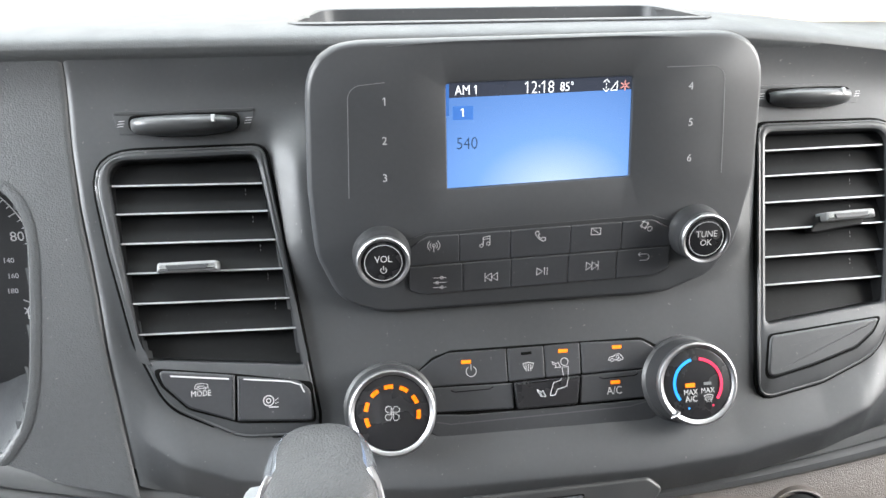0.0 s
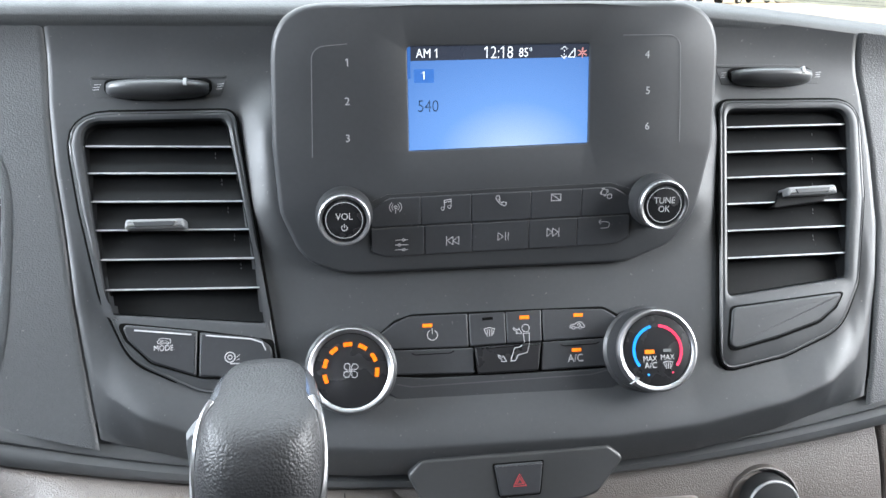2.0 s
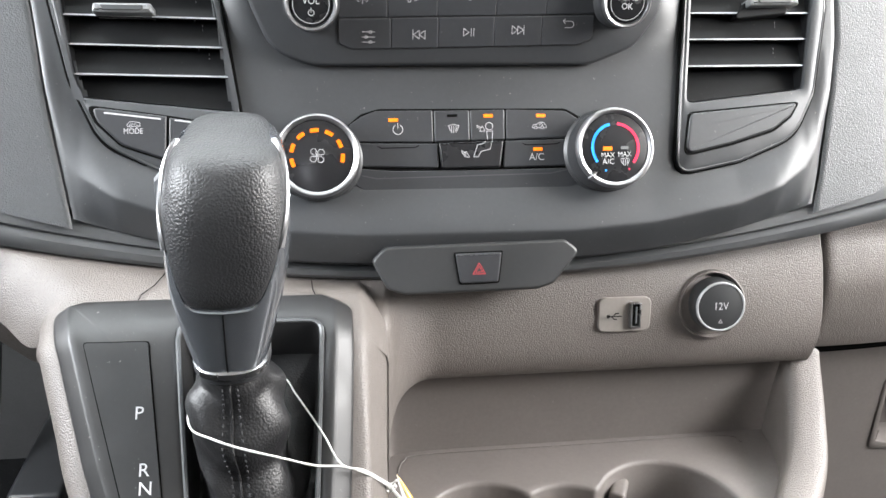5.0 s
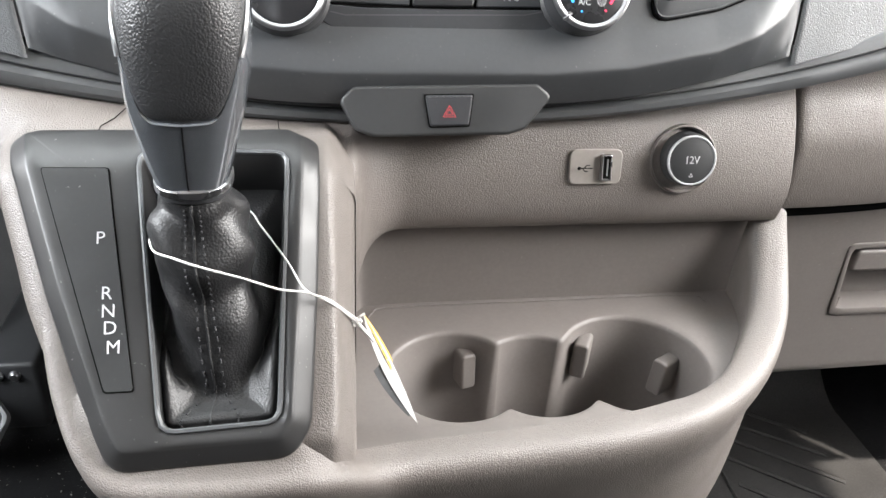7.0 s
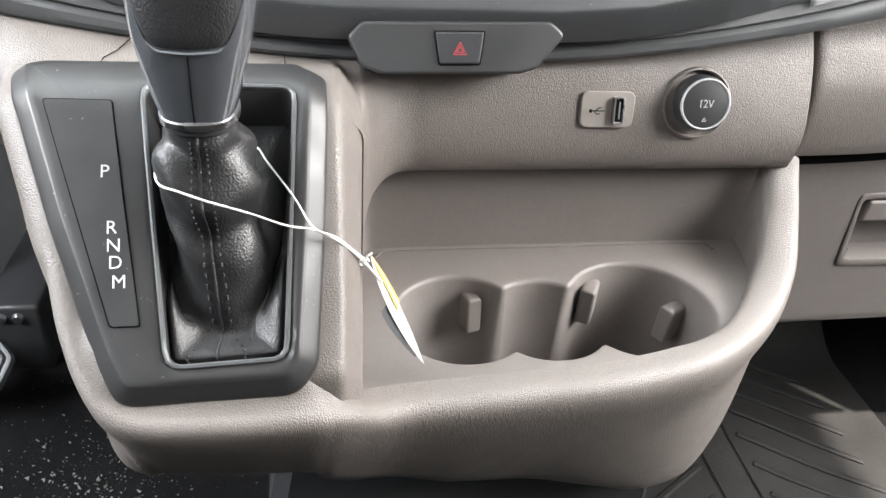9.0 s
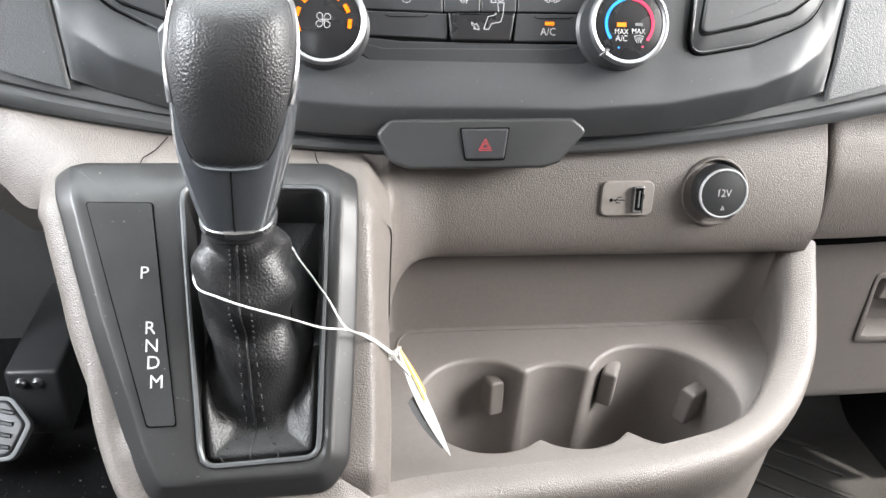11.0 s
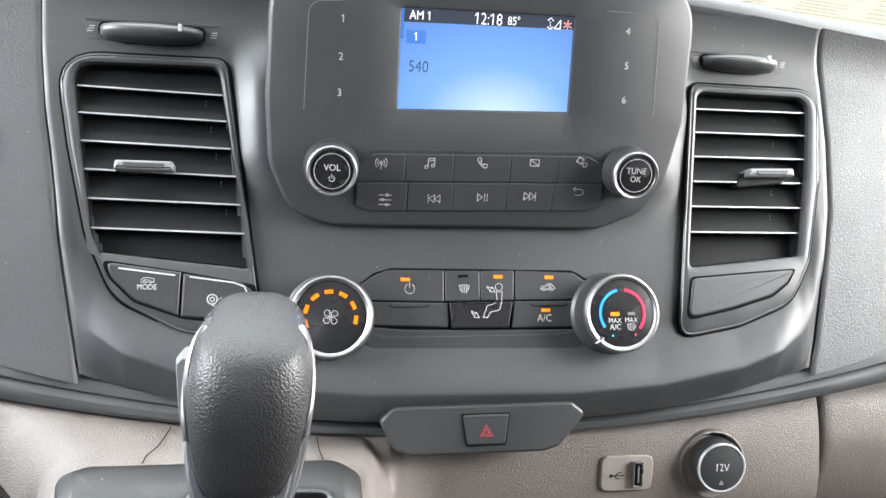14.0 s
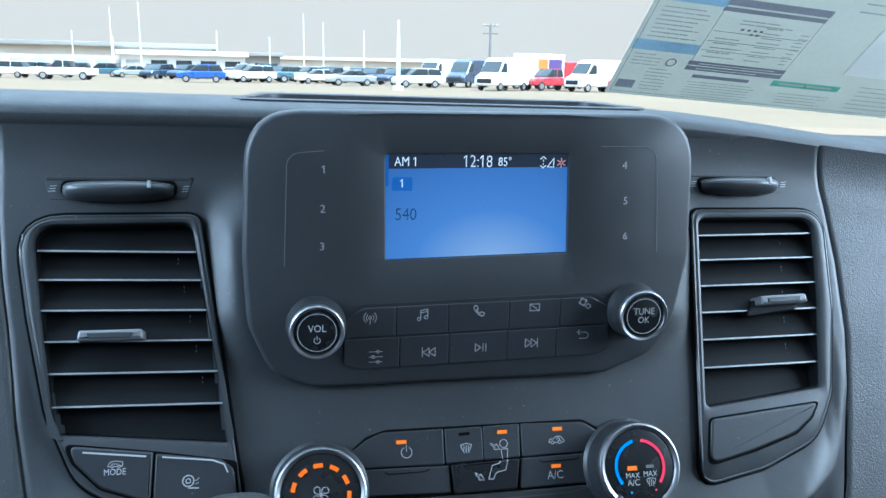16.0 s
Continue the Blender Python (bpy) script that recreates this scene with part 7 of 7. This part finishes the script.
    if stripe:
        for u0, u1, h0, h1, mat in stripe:
            for s in (-1, 1):
                part("livery_bar", cuboid(u0, s * (width / 2) - 0.01, h0, u1, s * (width / 2) + 0.01, h1), mat, car)
    car.matrix_basis = m
    return car


# parked vehicles, row by row: kind, paint, words, place, turn
FLEET = [
    ("suv", CAR_WHITE, "white parked SUV on the pale lot", -28.5, 92, 172), ("pickup", CAR_WHITE, "white parked pickup truck seen from its side", -21.2, 85.5, 178),
    ("sedan", CAR_RED, "red parked car behind a white pickup", -25.5, 98, 175), ("suv", CAR_TEAL, "slate blue parked SUV", -22.4, 108, 175),
    ("sedan", CAR_GREY, "silver grey parked car", -18.5, 106, 200), ("suv", CAR_DARK, "dark blue parked SUV", -14.6, 100, 240),
    ("suv", CAR_DARK, "dark blue parked SUV", -11.6, 100, 240), ("suv", CAR_BLUE, "bright blue parked SUV", -8.0, 82, 185),
    ("pickup", CAR_WHITE, "white parked pickup truck", -4.4, 96, 215), ("pickup", CAR_TEAL, "slate grey parked pickup truck", -2.0, 88, 190),
    ("suv", CAR_TEAL, "slate blue parked SUV", 0.4, 104, 240), ("suv", CAR_GREY, "silver grey parked SUV", 2.8, 94, 215),
    ("suv", CAR_DARK, "dark blue parked SUV", 4.9, 90, 240), ("sedan", CAR_GREY, "silver grey parked sedan", 6.2, 77, 190),
    ("suv", CAR_DARK, "dark blue parked SUV", 9.6, 90, 240), ("sedan", CAR_GREY, "silver grey parked car", 10.2, 98, 235),
    ("suv", CAR_WHITE, "white parked SUV", 12.0, 73, 188), ("van", CAR_WHITE, "white high roof van", 15.6, 82, 230),
    ("van", CAR_DARK, "dark blue high roof van", 18.0, 78, 228), ("van", CAR_WHITE, "white high roof van", 18.2, 66, 222),
    ("pickup", CAR_RED, "red parked pickup truck", 23.2, 68.5, 205), ("van", CAR_WHITE, "white high roof van", 26.5, 66.0, 205),
    ("pickup", CAR_RED, "red parked pickup truck", 29.6, 67, 210), ("van", CAR_RED, "red high roof van", 27.6, 78, 205), ("sedan", CAR_WHITE, "white parked car", 14.0, 95, 240),
    ("suv", CAR_WHITE, "white parked SUV", -33.5, 97, 176), ("suv", CAR_GREY, "silver grey parked SUV", -39.5, 96, 176), ("van", CAR_WHITE, "white high roof van", 33.5, 66, 205), ("pickup", CAR_WHITE, "white parked pickup truck", 38.5, 66, 205),
    ("suv", CAR_TEAL, "slate blue parked SUV", -26.8, 112, 182), ("suv", CAR_DARK, "dark blue parked SUV", -17.0, 112, 236), ("sedan", CAR_GREY, "silver grey parked car", -20.8, 116, 190),
    ("suv", CAR_GREY, "silver grey parked SUV", -13.0, 114, 238), ("suv", CAR_DARK, "dark blue parked SUV", -9.8, 108, 240), ("suv", CAR_TEAL, "slate blue parked SUV", -4.0, 112, 240),
    ("suv", CAR_TEAL, "slate blue parked SUV", -0.6, 96, 236), ("suv", CAR_DARK, "dark blue parked SUV", 4.4, 106, 240), ("sedan", CAR_RED, "red parked car", 4.6, 96, 240),
    ("suv", CAR_TEAL, "slate blue parked SUV", 8.2, 92, 236), ("suv", CAR_GREY, "silver grey parked SUV", 12.6, 104, 240), ("suv", CAR_DARK, "dark blue parked SUV", 11.4, 84, 225),
    ("suv", CAR_WHITE, "white parked SUV", -3.2, 86, 205), ("sedan", CAR_WHITE, "white parked car", 3.4, 84, 200), ("suv", CAR_WHITE, "white parked SUV", -30.5, 108, 176),
    ("sedan", CAR_WHITE, "white parked car", -6.4, 104, 240), ("sedan", CAR_WHITE, "white parked car", 7.6, 104, 240), ("suv", CAR_WHITE, "white parked SUV", 1.4, 112, 240),
]
built = {}
for shape, paint, words, x, y, turn in FLEET:
    m = at_lot(x, y, 0, turn)
    words += "" if len(words.split()) > 3 else " on the lot"
    if (shape, paint.name) in built:
        copy = copy_thing(built[shape, paint.name], m)
        tagged(copy, words)
    else:
        built[shape, paint.name] = vehicle(shape, paint, words, m, {"pickup": "pickup truck", "van": "van"}.get(shape, "car"))
LIVERY_DARK, LIVERY_ORANGE = material("livery_purple", (0.10, 0.06, 0.20), 0.5, patch=1), material("livery_orange", (0.70, 0.20, 0.03), 0.5, patch=1)
vehicle("box_truck", CAR_WHITE, "white box truck with plain coloured livery bars", at_lot(23.0, 74.5, 0, 200), "truck", [(-3.2, -1.6, 1.9, 2.8, LIVERY_DARK), (-1.5, -0.3, 1.9, 2.8, LIVERY_ORANGE)])

# poles
for x, y, high, r, words in ((-28.8, 147, 11, 0.11, "tall pale steel lamp pole"), (-24.3, 148, 12, 0.11, "tall pale steel lamp pole"), (3.6, 150, 11, 0.11, "tall grey steel lamp pole"), (8.6, 61.5, 5.2, 0.14, "white painted lamp pole on a low footing"), (-33.0, 170, 7, 0.12, "short pale grey lamp pole"), (-41, 172, 8, 0.12, "short pale grey lamp pole"), (15.5, 160, 9, 0.12, "thin pale grey lamp pole"), (9.0, 190, 12, 0.12, "thin pale grey lamp pole"), (-14.0, 180, 9, 0.12, "thin pale grey lamp pole"), (-3.0, 180, 8, 0.12, "thin pale grey lamp pole")):
    lamp = thing("lamp_pole", words, "lamp pole", (0, 0, 0), "lamp poles on the lot")
    part("shaft", lathe([(r * 1.3, 0.0), (r, high * 0.5), (r * 0.6, high), (0, high)], Matrix.Identity(4), 10), POLE, lamp)
    part("footing", lathe([(r * 3.0, 0.0), (r * 3.0, 0.35), (0, 0.35)], Matrix.Identity(4), 14), POLE, lamp)
    lamp.matrix_basis = at_lot(x, y)
utility = thing("utility_pole", "wooden utility pole with two cross arms", "utility pole", (0, 0, 0))
part("shaft", lathe([(0.30, 0.0), (0.22, 10.2), (0, 10.2)], Matrix.Identity(4), 10), WOODPOLE, utility)
for z in (9.7, 8.3):
    part("cross_arm", cuboid(-1.4, -0.12, z, 1.4, 0.12, z + 0.22), WOODPOLE, utility)
for k in range(4):
    part("insulator", lathe([(0.08, 9.9), (0.1, 10.1), (0, 10.2)], Matrix.Translation((-1.2 + 0.8 * k, 0, 0)), 8), POLE, utility)
utility.matrix_basis = at_lot(37.5, 146)


# buildings
def low_building(words, x, y, turn, long, deep, high, bays, wall, roof, clerestory=False):
    b = thing("low_building", words, "building", (0, 0, 0), "buildings beyond the lot")
    part("wall", cuboid(-long / 2, 0, 0, long / 2, deep, high), wall, b)
    part("roof", cuboid(-long / 2 - 0.8, -1.0, high, long / 2 + 0.8, deep, high + 0.9, None, 0.05), roof, b)
    step = long / bays
    for k in range(bays):
        u = -long / 2 + step * (k + 0.5)
        part("window", cuboid(u - step * 0.32, -0.12, 0.9, u + step * 0.32, 0.05, 2.6), CARGLASS if k >= bays - 4 else PALEGLASS, b)
    b.matrix_basis = at_lot(x, y, 0, turn)
    return b


low_building("long low beige building with a grey roof edge", -43, 178, 4, 56, 18, 5.2, 14, WALLPAINT, ROOFPAINT)
low_building("white low hall with a pale roof", -20, 172, 2, 24, 14, 3.6, 5, CAR_WHITE, CAR_WHITE)
low_building("grey canopy building on the horizon", -8, 215, 0, 14, 10, 4.4, 4, ROOFPAINT, ROOFPAINT)
low_building("long pale warehouse on the horizon", 40, 260, -4, 120, 30, 4.2, 18, WALLPAINT, POLE)
low_building("pale low building beside the lot", -85, 160, 10, 50, 18, 5.0, 12, WALLPAINT, ROOFPAINT)
